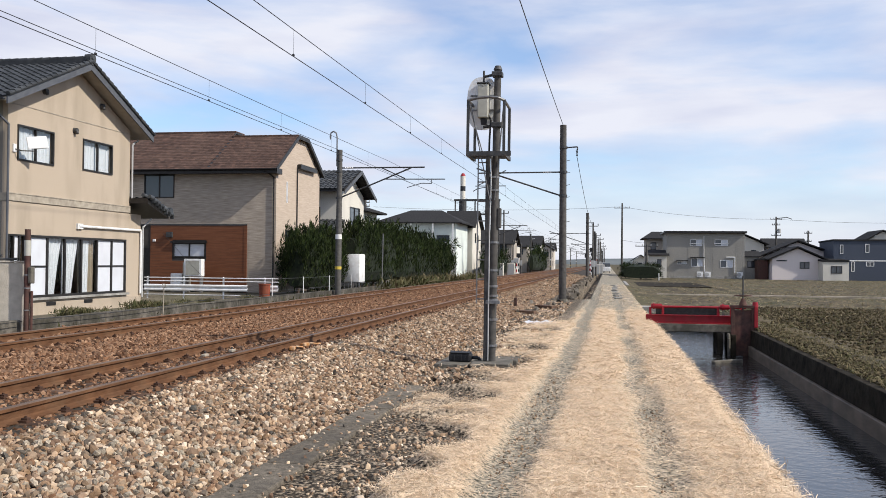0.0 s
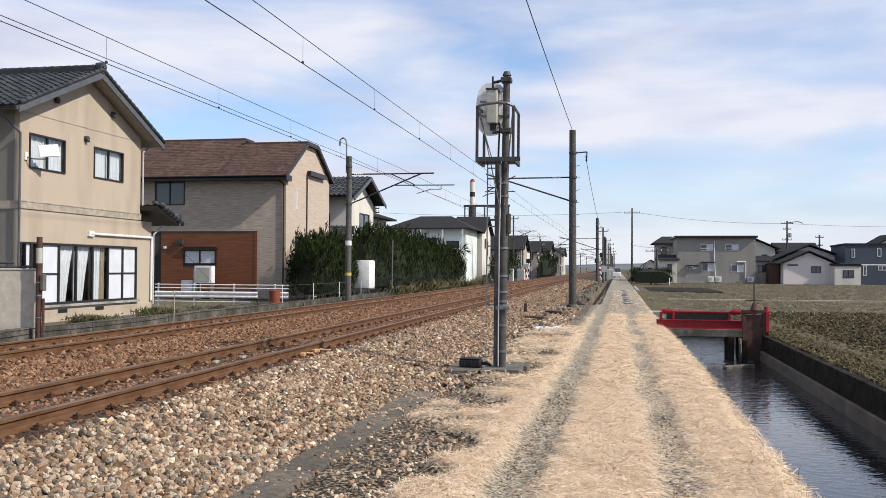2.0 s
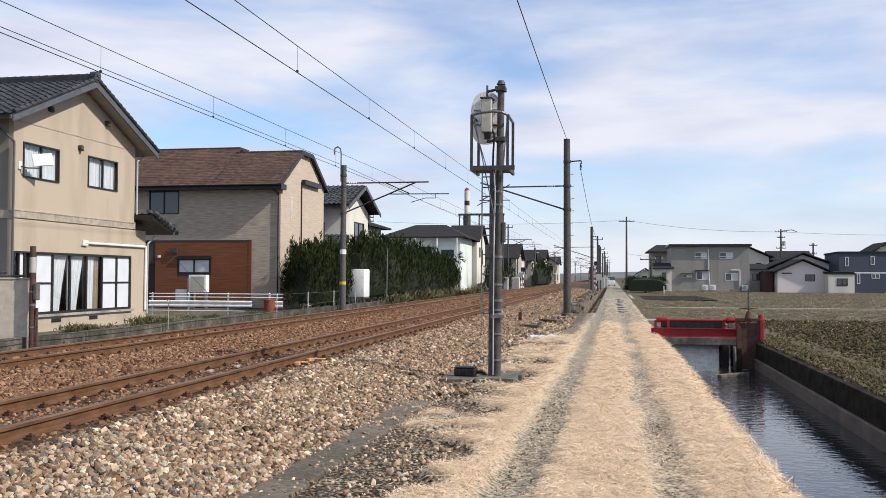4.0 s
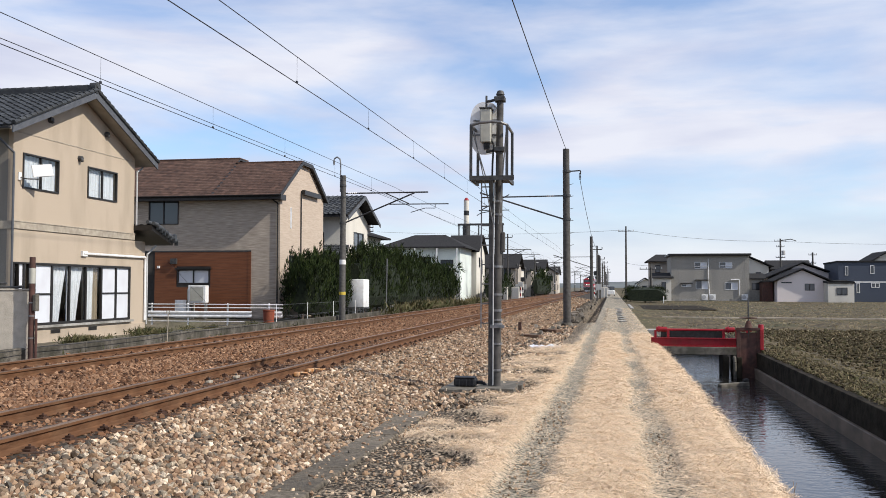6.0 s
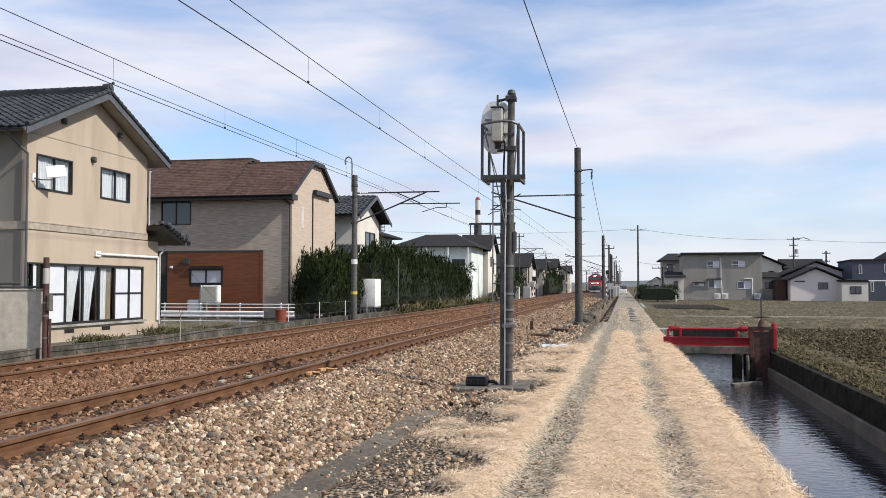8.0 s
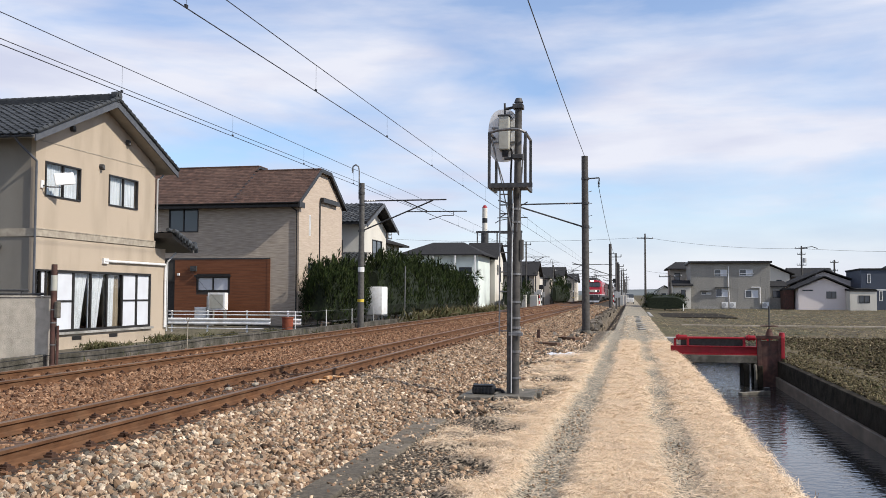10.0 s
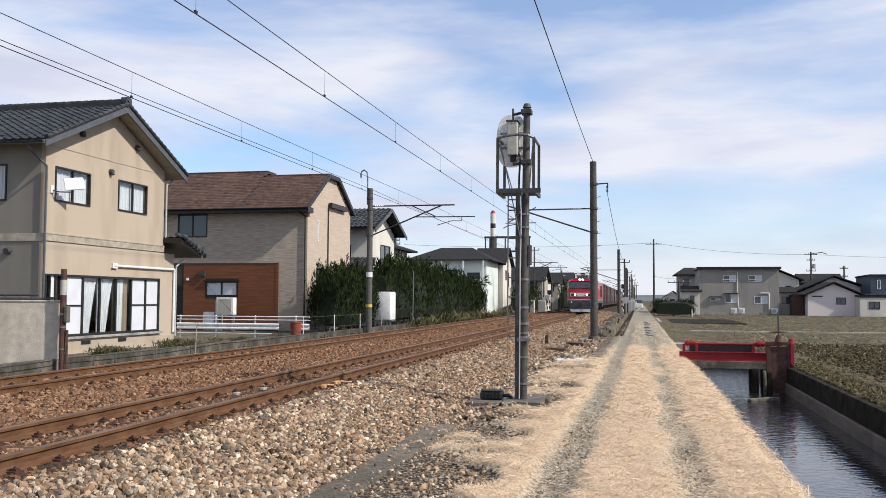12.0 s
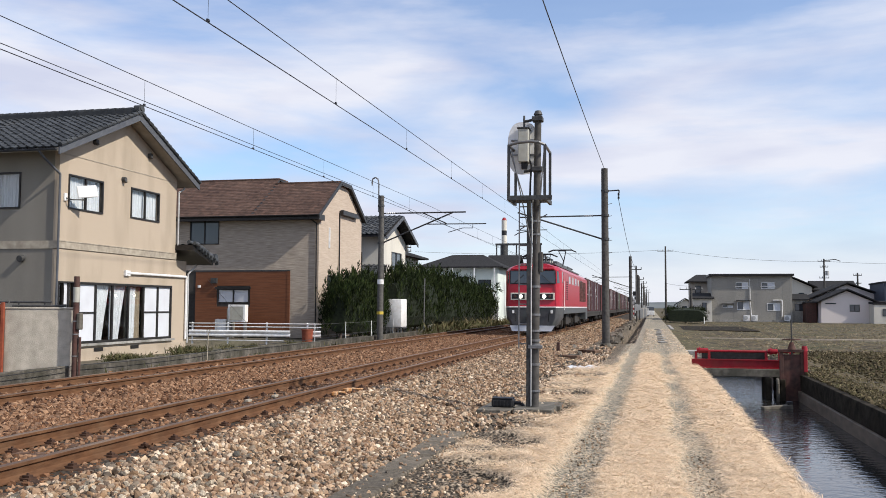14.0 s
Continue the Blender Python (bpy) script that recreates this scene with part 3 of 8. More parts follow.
def clip_mesh():
    bm = bmesh.new()
    add_box(bm, -0.045, 0.045, -0.055, 0.055, 0.0, 0.022, 0)
    add_box(bm, -0.03, 0.03, -0.028, 0.028, 0.022, 0.042, 0)
    add_tube(bm, (0, 0, 0.04), (0, 0, 0.06), 0.012, 0.012, 6)
    return mesh_of(bm, "rail_clip", CLIP)


def add_simple_sleepers(x, y0, y1, step, parent):
    bm = bmesh.new()
    y = y0
    while y < y1:
        add_box(bm, -1.0, 1.0, y - 0.11, y + 0.11, 0.09, 0.237)
        y += step
    return part("far_sleepers", bm, SLEEPER, parent, kind="stuff")


def track(x, label, seed):
    base = empty_thing("railway_track", pose(x, 0, 0), label, "railway track", "parallel tracks", "structure")
    rails, sl, cl = rail_mesh(-20, 700), sleeper_mesh(), clip_mesh()
    for side in (-0.566, 0.566):
        share("rail", rails, base, pose(side, 0, RAIL_Z - 0.153))
    for k in range(72):
        y = 2.6 + 0.615 * k
        share("sleeper", sl, base, pose(0, y, 0.237, 0, 0, random.uniform(-0.6, 0.6)))
        for side in (-0.566, 0.566):
            for off in (-0.1, 0.1):
                share("rail_clip", cl, base, pose(side + off, y, 0.237))
    add_simple_sleepers(x, 2.6 + 0.615 * 72, 120, 0.615, base)
    return base


track(NEAR_X, "rusty steel track on sleepers in stone ballast, used by the freight train", 1)
track(FAR_X, "rusty empty steel track on sleepers in rust-brown ballast", 2)


def loose_stones():
    """The nearest stones of the bank, each by itself."""
    bank = empty_thing("ballast_bank", pose(-3.9, 6, 0.1), "loose pale crushed stones lying on the ballast bank", "ballast bank", kind="structure")
    shapes = []
    for k in range(7):
        bm = bmesh.new()
        bmesh.ops.create_icosphere(bm, subdivisions=1, radius=1.0)
        for v in bm.verts:
            v.co = Vector((v.co.x * random.uniform(0.7, 1.25), v.co.y * random.uniform(0.7, 1.25), v.co.z * random.uniform(0.7, 1.25)))
        shapes.append(mesh_of(bm, "stone", LOOSE))
    for k in range(290):
        x, y = random.uniform(-4.8, -3.0), random.uniform(5.0, 7.6)
        s = random.uniform(0.02, 0.038)
        m = pose(x + 3.9, y - 6, shoulder(x) - 0.1 + s * 1.0, random.uniform(0, 360), random.uniform(0, 360), random.uniform(0, 360))
        share("stone", shapes[k % 7], bank, m @ Matrix.Diagonal((s * random.uniform(0.8, 1.3), s, s * random.uniform(0.6, 0.9), 1)))


LOOSE = material("loose_pale_stone", (0.17, 0.145, 0.11), (0.42, 0.35, 0.26), 2, 0.85, bump=0.3, pieces=0.6)
loose_stones()
stones("shoulder_ballast", -4.95, -2.86, 3.0, 9.0, 560, shoulder, BALLAST, "pale crushed stone ballast on the track shoulder", (0.02, 0.042), 60, True)
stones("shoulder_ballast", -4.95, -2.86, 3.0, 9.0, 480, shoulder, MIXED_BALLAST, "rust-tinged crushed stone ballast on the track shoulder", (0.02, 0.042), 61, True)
stones("shoulder_ballast", -4.95, -2.86, 9.0, 13.5, 480, shoulder, BALLAST, "pale crushed stone ballast on the track shoulder", (0.02, 0.042), 62, True)
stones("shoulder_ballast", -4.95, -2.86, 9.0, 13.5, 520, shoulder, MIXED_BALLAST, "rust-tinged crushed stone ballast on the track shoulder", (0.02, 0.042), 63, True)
stones("shoulder_ballast", -4.95, -2.86, 13.5, 18.0, 300, shoulder, BALLAST, "pale crushed stone ballast on the track shoulder", (0.023, 0.046), 64, False)
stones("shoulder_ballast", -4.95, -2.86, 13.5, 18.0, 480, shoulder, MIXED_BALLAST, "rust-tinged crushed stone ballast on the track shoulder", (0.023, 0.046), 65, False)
stones("shoulder_ballast", -4.95, -2.86, 18.0, 28.0, 190, shoulder, BALLAST, "pale crushed stone ballast on the track shoulder", (0.024, 0.048), 66, False)
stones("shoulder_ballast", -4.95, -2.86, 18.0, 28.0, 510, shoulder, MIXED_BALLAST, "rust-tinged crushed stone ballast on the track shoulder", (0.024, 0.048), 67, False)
stones("shoulder_ballast", -4.95, -2.4, 10.2, 13.5, 60, lambda x: max(0.0, shoulder(x)), BALLAST, "pale crushed stone spilled over the trough", (0.02, 0.045), 9)
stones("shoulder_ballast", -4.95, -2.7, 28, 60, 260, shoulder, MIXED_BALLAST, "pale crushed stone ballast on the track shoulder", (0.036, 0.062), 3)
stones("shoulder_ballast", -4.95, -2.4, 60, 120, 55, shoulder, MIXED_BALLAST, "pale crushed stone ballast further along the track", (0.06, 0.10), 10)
stones("crib_ballast", -6.9, -4.85, 4.0, 26, 330, lambda x: 0.205, RUST_BALLAST, "rust-stained ballast between the sleepers", (0.018, 0.036), 4)
stones("middle_ballast", -8.95, -6.95, 5.0, 22, 760, crib, RUST_BALLAST, "rust-stained crushed stone between the two tracks", (0.022, 0.045), 5)
stones("middle_ballast", -8.95, -6.95, 22, 50, 260, crib, RUST_BALLAST, "rust-stained crushed stone between the two tracks", (0.026, 0.046), 6)
stones("crib_ballast", -6.9, -4.85, 26, 70, 150, lambda x: 0.21, RUST_BALLAST, "rust-stained ballast between the sleepers", (0.03, 0.05), 52)
stones("middle_ballast", -8.95, -6.95, 50, 110, 70, crib, RUST_BALLAST, "rust-stained crushed stone between the two tracks", (0.045, 0.075), 53)
stones("crib_ballast", -11.0, -9.0, 40, 90, 70, lambda x: 0.205, RUST_BALLAST, "rust-stained ballast between the sleepers", (0.045, 0.07), 54)
stones("crib_ballast", -11.0, -9.0, 8.0, 40, 170, lambda x: 0.205, RUST_BALLAST, "rust-stained ballast between the sleepers", (0.035, 0.05), 7)
stones("edge_ballast", -12.3, -11.1, 9.0, 45, 150, lambda x: float(np.interp(x, [-12.1, -11.2], [0.07, 0.23])), RUST_BALLAST, "rust-stained ballast at the foot of the low wall", (0.035, 0.055), 8)


def cable_trough():
    base = empty_thing("cable_trough", pose(-2.66, 0, 0), "weathered grey concrete cable trough beside the ballast", "cable trough", kind="structure")
    me = mesh_of(add_box(bmesh.new(), -0.185, 0.185, -0.485, 0.485, -0.06, 0.022, 0, 0.02), "lid", CABLE_LID)
    for k in range(10):
        share("lid", me, base, pose(random.uniform(-0.012, 0.012), 2.8 + k, 0.018 + random.uniform(-0.008, 0.01), random.uniform(-0.5, 0.5), random.uniform(-0.8, 0.8), random.uniform(-0.7, 0.7)))


cable_trough()


# ---- buildings: helpers ----
WORLD = {}


def clear_glass():
    m = bpy.data.materials.new("clear_pane")
    m.use_nodes = True
    n, l = m.node_tree.nodes, m.node_tree.links
    n.clear()
    out, mix = n.new("ShaderNodeOutputMaterial"), n.new("ShaderNodeMixShader")
    tr, gl = n.new("ShaderNodeBsdfTransparent"), n.new("ShaderNodeBsdfGlossy")
    tr.inputs[0].default_value = (0.96, 0.97, 0.97, 1)
    gl.inputs["Roughness"].default_value = 0.02
    mix.inputs[0].default_value = 0.05
    l.new(tr.outputs[0], mix.inputs[1])
    l.new(gl.outputs[0], mix.inputs[2])
    l.new(mix.outputs[0], out.inputs[0])
    return m


CLEAR = clear_glass()
# Dark room surfaces: the dimness indoors is put into this colour.
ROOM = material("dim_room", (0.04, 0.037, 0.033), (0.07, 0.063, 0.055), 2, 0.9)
PALE_WALL = material("pale_render", (0.57, 0.535, 0.46), (0.67, 0.635, 0.56), 20, 0.85, stain=(0.42, 0.40, 0.36), stain_scale=0.5, stain_stretch=(1, 1, 0.3))
GREEN_WALL = material("pale_green_render", (0.58, 0.63, 0.58), (0.68, 0.73, 0.68), 20, 0.85, stain=(0.42, 0.44, 0.42), stain_scale=0.5)
GREY_CORRUGATED = material("grey_sheet_siding", (0.25, 0.235, 0.205), (0.33, 0.312, 0.275), 6, 0.7, stain=(0.2, 0.195, 0.185), stain_scale=0.5, stain_stretch=(1, 1, 0.3))
PALE_PINK = material("pale_pink_render", (0.66, 0.59, 0.56), (0.74, 0.67, 0.64), 14, 0.85)
NAVY = material("navy_siding", (0.045, 0.055, 0.078), (0.065, 0.078, 0.105), 6, 0.6, stretch=(1, 1, 6))
FAR_ROOF = material("dark_far_roof", (0.020, 0.020, 0.021), (0.042, 0.041, 0.041), 2.5, 0.9, stretch=(3, 3, 3), spec=0.1)
FAR_GLASS = glazing("far_window_glass", (0.10, 0.115, 0.13), 0.08)
TAN_WALL = material("tan_render", (0.34, 0.30, 0.25), (0.44, 0.39, 0.33), 14, 0.85, stain=(0.27, 0.24, 0.2), stain_scale=0.5)


def held(name, bm, mats, parent, label="", smooth=False, kind=""):
    """A part whose mesh is given in the world's metres."""
    ob = part(name, bm, mats, parent, label, None, smooth, kind)
    ob.matrix_basis = WORLD[parent].inverted()
    WORLD[ob] = Matrix()
    return ob


def building(name, x, y, z, label, category="house", group=""):
    ob = empty_thing(name, pose(x, y, z), label, category, group)
    WORLD[ob] = pose(x, y, z)
    return ob


def facing_east(x):
    return lambda u, v, w: (x + w, u, v)


def facing_south(y):
    return lambda u, v, w: (u, y - w, v)


def facing_west(x):
    return lambda u, v, w: (x - w, u, v)


def add_slab(bm, to, u0, u1, v0, v1, w0, w1, mat=0):
    p = [to(u, v, w) for w in (w0, w1) for v in (v0, v1) for u in (u0, u1)]
    q = [bm.verts.new(c) for c in p]
    fs = [bm.faces.new([q[i] for i in f]) for f in ((0, 2, 3, 1), (4, 5, 7, 6), (0, 1, 5, 4), (2, 6, 7, 3), (0, 4, 6, 2), (1, 3, 7, 5))]
    for f in fs:
        f.material_index = mat
    bmesh.ops.recalc_face_normals(bm, faces=fs)
    return bm


def wall_with_holes(to, u0, u1, v0, v1, holes, thick=0.16):
    """A wall of real thickness, outer face at w = 0, with openings cut through."""
    bm = bmesh.new()
    us = sorted({u0, u1, *[h[0] for h in holes], *[h[1] for h in holes]})
    vs = sorted({v0, v1, *[h[2] for h in holes], *[h[3] for h in holes]})
    inside = lambda u, v: u0 < u < u1 and v0 < v < v1 and not any(h[0] < u < h[1] and h[2] < v < h[3] for h in holes)
    grid = {}

    def vert(i, j, w):
        if (i, j, w) not in grid:
            grid[i, j, w] = bm.verts.new(to(us[i], vs[j], -thick * w))
        return grid[i, j, w]
    mid = lambda s, i: (s[i] + s[i + 1]) / 2 if 0 <= i < len(s) - 1 else -1e9
    for i in range(len(us) - 1):
        for j in range(len(vs) - 1):
            if not inside(mid(us, i), mid(vs, j)):
                continue
            for w in (0, 1):
                bm.faces.new((vert(i, j, w), vert(i + 1, j, w), vert(i + 1, j + 1, w), vert(i, j + 1, w)))
            for (di, dj), (a, b) in (((-1, 0), ((i, j), (i, j + 1))), ((1, 0), ((i + 1, j), (i + 1, j + 1))), ((0, -1), ((i, j), (i + 1, j))), ((0, 1), ((i, j + 1), (i + 1, j + 1)))):
                if not inside(mid(us, i + di), mid(vs, j + dj)):
                    bm.faces.new((vert(*a, 0), vert(*b, 0), vert(*b, 1), vert(*a, 1)))
    bmesh.ops.recalc_face_normals(bm, faces=bm.faces)
    return bm


def add_curtain(bm, to, u0, u1, v0, v1, w, fold=0.045, gather=0.0):
    """Hanging cloth in folds; gather draws the foot together."""
    n = max(8, int((u1 - u0) / 0.035))
    rows = []
    for v, pull in ((v0, gather), ((v0 + v1) / 2, gather * 0.55), (v1, 0.0)):
        rows.append([bm.verts.new(to(u0 + (u1 - u0) * (k / n) * (1 - pull), v, w + fold * math.sin(k * 1.9 + math.sin(k * 0.7)))) for k in range(n + 1)])
    for a, b in zip(rows, rows[1:]):
        for k in range(n):
            bm.faces.new((a[k], a[k + 1], b[k + 1], b[k]))
    return bm


def window(parent, to, u0, u1, v0, v1, fills, frame_mat=None, bar=0.05, cross=False, label="", name="window"):
    """A window in its opening: frame with mullions, then for each sash its pane and what hangs behind it."""
    n = len(fills)
    frame_mat = frame_mat or DARK_FRAME
    bm = bmesh.new()
    for a, b, c, d in ((u0, u0 + bar, v0, v1), (u1 - bar, u1, v0, v1), (u0 + bar, u1 - bar, v0, v0 + bar), (u0 + bar, u1 - bar, v1 - bar, v1)):
        add_slab(bm, to, a, b, c, d, -0.06, 0.035)
    step = (u1 - u0) / n
    win = held(name, bm, frame_mat, parent, label)
    for k in range(1, n):
        u = u0 + step * k
        held("mullion", add_slab(bmesh.new(), to, u - bar * 0.55, u + bar * 0.55, v0 + bar, v1 - bar, -0.05, 0.02), frame_mat, win)
    for k, fill in enumerate(fills):
        a, b = u0 + step * k + bar * 0.5, u0 + step * (k + 1) - bar * 0.5
        pane = held("pane", add_slab(bmesh.new(), to, a, b, v0 + bar, v1 - bar, -0.034, -0.028), {"frosted": FROSTED, "dark": GLASS}.get(fill, CLEAR), win)
        if fill not in ("frosted", "dark"):
            pane.visible_shadow = False
        if fill == "frosted" and cross:
            v = (v0 + v1) / 2
            held("crossbar", add_slab(bmesh.new(), to, a, b, v - 0.025, v + 0.025, -0.03, 0.005), frame_mat, win)
        if fill in ("curtain", "gathered"):
            held("curtain", add_curtain(bmesh.new(), to, a - 0.02, b + 0.02, v0 + 0.03, v1 - 0.03, -0.14, 0.03, 0.42 if fill == "gathered" else 0.0), CURTAIN, win, "white hanging curtain")
        if fill == "tan":
            held("curtain", add_curtain(bmesh.new(), to, a - 0.02, b + 0.02, v0 + 0.03, v1 - 0.03, -0.16, 0.03), BROWN_CURTAIN, win, "tan curtain")
        if fill == "dim":
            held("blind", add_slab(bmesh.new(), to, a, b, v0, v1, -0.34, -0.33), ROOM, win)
    return win


def tile_rows(eave_a, eave_b, ridge_a, ridge_b, wide, long, thick=0.035, wave=0.045):
    """Overlapping pantiles on the slope between an eave line and a ridge line; returns vertices and faces."""
    ea, eb, ra, rb = map(Vector, (eave_a, eave_b, ridge_a, ridge_b))
    cols = max(1, round((eb - ea).length / wide))
    rows = max(1, round((ra - ea).length / long))
    normal = (eb - ea).cross(ra - ea).normalized()
    if normal.z < 0:
        normal = -normal
    verts, faces = [], []
    section = [(0.0, 0.55), (0.18, 1.0), (0.36, 0.55), (0.62, 0.05), (0.85, 0.1), (1.02, 0.5)]
    for r in range(rows):
        for c in range(cols):
            base = len(verts)
            jit = random.uniform(-0.004, 0.004)
            for t, up in (((r - 0.06) / rows, thick), (min(1.0, (r + 1.02) / rows), 0.0)):
                a, b = ea.lerp(ra, t), eb.lerp(rb, t)
                for s, h in section:
                    p = a.lerp(b, (c + s) / cols) + normal * (h * wave + up + jit)
                    verts.append(p)
            for s, h in section:
                t = (r - 0.06) / rows
                verts.append(ea.lerp(ra, t).lerp(eb.lerp(rb, t), (c + s) / cols) + normal * (h * wave + jit - 0.012))
            k = len(section)
            for i in range(k - 1):
                faces.append((base + i, base + i + 1, base + k + i + 1, base + k + i))
                faces.append((base + 2 * k + i, base + 2 * k + i + 1, base + i + 1, base + i))
    return verts, faces


def tiled_slope(parent, quad, wide=0.28, long=0.25, mat=None, thick=0.035, wave=0.045):
    v, f = tile_rows(*quad, wide, long, thick, wave)
    ob = from_arrays("roof_tiles", v, f, mat or ROOF_TILE, "", "", "stuff", parent)
    ob.matrix_basis = WORLD[parent].inverted()
    WORLD[ob] = Matrix()
    return ob


def gable_roof(parent, x0, x1, y0, y1, z_eave, y_ridge, z_ridge, thick=0.16, deck=None, fascia=None, soffit=None):
    """Roof deck with its ridge along x; boards along the verge at x1."""
    bm = bmesh.new()
    for a, b in (((y0, z_eave), (y_ridge, z_ridge)), ((y1, z_eave), (y_ridge, z_ridge))):
        add_prism(bm, [(x0, a[0], a[1]), (x1 - 0.03, a[0], a[1]), (x1 - 0.03, b[0], b[1]), (x0, b[0], b[1])], (0, 0, -thick * 0.6))
    held("roof_deck", bm, soffit or SOFFIT, parent)
    for a in (y0, y1):
        bm = prism([(x1 - 0.03, a, z_eave + 0.03), (x1 - 0.03, y_ridge, z_ridge + 0.03), (x1 - 0.03, y_ridge, z_ridge - 0.22), (x1 - 0.03, a, z_eave - 0.19)], (0.05, 0, 0))
        held("verge_board", bm, fascia or ROOF_TRIM, parent, "charcoal verge board")


def gutter(parent, x0, x1, y, z, mat=None):
    bm = bmesh.new()
    n = 8
    rows = []
    for x in (x0, x1):
        rows.append([bm.verts.new((x, y + 0.06 * math.cos(math.pi + math.pi * k / n), z + 0.06 * math.sin(math.pi + math.pi * k / n))) for k in range(n + 1)])
    for k in range(n):
        bm.faces.new((rows[0][k], rows[0][k + 1], rows[1][k + 1], rows[1][k]))
    bmesh.ops.solidify(bm, geom=bm.faces[:], thickness=0.008)
    return held("gutter", bm, mat or ROOF_TRIM, parent)


def downpipe(parent, points, r=0.035, mat=None, label=""):
    return held("downpipe", add_bent(bmesh.new(), points, r), mat or PLASTIC_GREY, parent, label, True)


# ---- cream house ----
def cream_house():
    X, Y0, Y1, YL, Z = -17.5, 23.98, 30.95, 31.8, 0.0
    h = building("house", X - 4.5, 27.5, Z, "cream stuccoed two-storey house with dark tiled gable roof", "house")
    e, s = facing_east(X), facing_south(Y0)
    upper = [(24.42, 26.24, 4.70, 5.78), (27.86, 29.72, 4.74, 5.81)]
    low = [(24.05, 24.85, 1.0, 2.46), (25.05, 30.72, 0.52, 2.46)]
    held("wall", wall_with_holes(e, Y0, Y1, 3.44, 6.35, upper), STUCCO, h)
    held("wall", wall_with_holes(e, Y0, YL, Z + 0.02, 3.43, low), STUCCO, h)
    held("gable_wall", prism([(X, Y0, 6.352), (X, Y1, 6.352), (X, Y1, 6.5), (X, 27.42, 8.10), (X, Y0, 6.5)], (-0.16, 0, 0)), STUCCO, h)
    held("gable_seam", add_slab(bmesh.new(), e, Y0, Y1, 6.36, 6.39, 0.0, 0.012), BELT, h)
    held("plinth", add_slab(bmesh.new(), e, Y0 - 0.02, YL + 0.02, Z - 0.1, 0.36, 0.0, 0.05), STUCCO, h, "cream rendered plinth")
    for a, b in ((25.9, 26.4), (28.0, 28.5)):
        held("plinth_vent", add_slab(bmesh.new(), e, a, b, 0.24, 0.36, 0.05, 0.062), DARK_FRAME, h)
    bm = add_slab(bmesh.new(), e, Y0 - 0.02, Y1 + 0.02, 3.46, 3.67, 0.003, 0.035)
    add_slab(bm, e, Y0 - 0.02, Y1 + 0.02, 3.67, 3.70, 0.003, 0.05)
    held("belt_course", bm, BELT, h, "weathered grey belt course")
    # wall towards the viewer, the stucco's grey darkened to carry its shade
    south = [(-20.5, -18.83, 4.68, 5.81)]
    held("side_wall", wall_with_holes(s, -27.2, X - 0.163, Z, 6.5, south), SHADE_GREY_STUCCO, h, "stuccoed side wall with its shade put into the grey")
    held("belt_course", add_slab(bmesh.new(), s, -27.2, X + 0.02, 3.44, 3.68, 0.003, 0.03), BELT, h)
    window(h, s, -20.5, -18.83, 4.68, 5.81, ["curtain", "curtain"], label="dark framed side window with lace curtain")
    held("back_wall", box(-27.4, -27.2, Y0, YL, Z, 6.5), SHADE_GREY_STUCCO, h)
    held("far_wall", box(-27.2, X - 0.17, Y1 - 0.16, Y1, 3.44, 6.5), STUCCO, h)
    held("far_wall", box(-27.2, X - 0.17, YL - 0.16, YL, Z, 3.43), STUCCO, h)
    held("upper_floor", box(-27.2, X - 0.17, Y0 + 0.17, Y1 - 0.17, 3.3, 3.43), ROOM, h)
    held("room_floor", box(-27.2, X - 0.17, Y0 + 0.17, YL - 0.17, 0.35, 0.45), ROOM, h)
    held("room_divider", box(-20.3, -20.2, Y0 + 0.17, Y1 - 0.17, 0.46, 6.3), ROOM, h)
    window(h, e, *upper[0], ["curtain", "curtain"], label="dark framed sliding window with white curtains")
    window(h, e, *upper[1], ["curtain", "curtain"], label="dark framed sliding window with white curtains")
    window(h, e, *low[0], ["tan", "frosted", "tan"], cross=True, label="narrow lattice window in dark frame")
    window(h, e, *low[1], ["frosted", "gathered", "gathered", "tan", "frosted", "frosted"], bar=0.075, cross=True, label="wide sliding terrace doors with white curtains", name="terrace_door")
    held("curtain", add_curtain(bmesh.new(), e, 27.95, 28.45, 0.6, 2.35, -0.12, 0.03, 0.1), CURTAIN, h, "white curtain drawn aside")
    held("door_sill", add_slab(bmesh.new(), e, 25.0, 30.8, 0.44, 0.515, 0.051, 0.14), CONCRETE, h)
    # roof
    xv, ya, yb, yr, ze, zr = -16.95, 23.18, 31.66, 27.42, 6.36, 8.24
    gable_roof(h, -27.9, xv, ya, yb, ze, yr, zr)
    tiled_slope(h, ((-27.9, ya, ze + 0.02), (xv - 4.2, ya, ze + 0.02), (-27.9, yr, zr + 0.02), (xv - 4.2, yr, zr + 0.02)))
    v, f = tile_rows((0, 0, 0), (0.28, 0, 0), (0, 0.2356, 0.1044), (0.28, 0.2356, 0.1044), 0.28, 0.25)
    me = bpy.data.meshes.new("roof_tile")
    me.from_pydata([tuple(p) for p in v], [], f)
    me.materials.append(ROOF_TILE)
    rows = 18
    for r in range(rows):
        for c in range(15):
            p = Vector((xv - 4.2 + 0.28 * c, ya + (yr - ya) * r / rows, ze + 0.02 + (zr - ze) * r / rows))
            share("roof_tile", me, h, WORLD[h].inverted() @ Matrix.Translation(p) @ pose(0, 0, random.uniform(-0.004, 0.004), 0, 0, random.uniform(-0.6, 0.6)))
    tiled_slope(h, ((-27.9, yb, ze + 0.02), (xv, yb, ze + 0.02), (-27.9, yr, zr + 0.02), (xv, yr, zr + 0.02)))
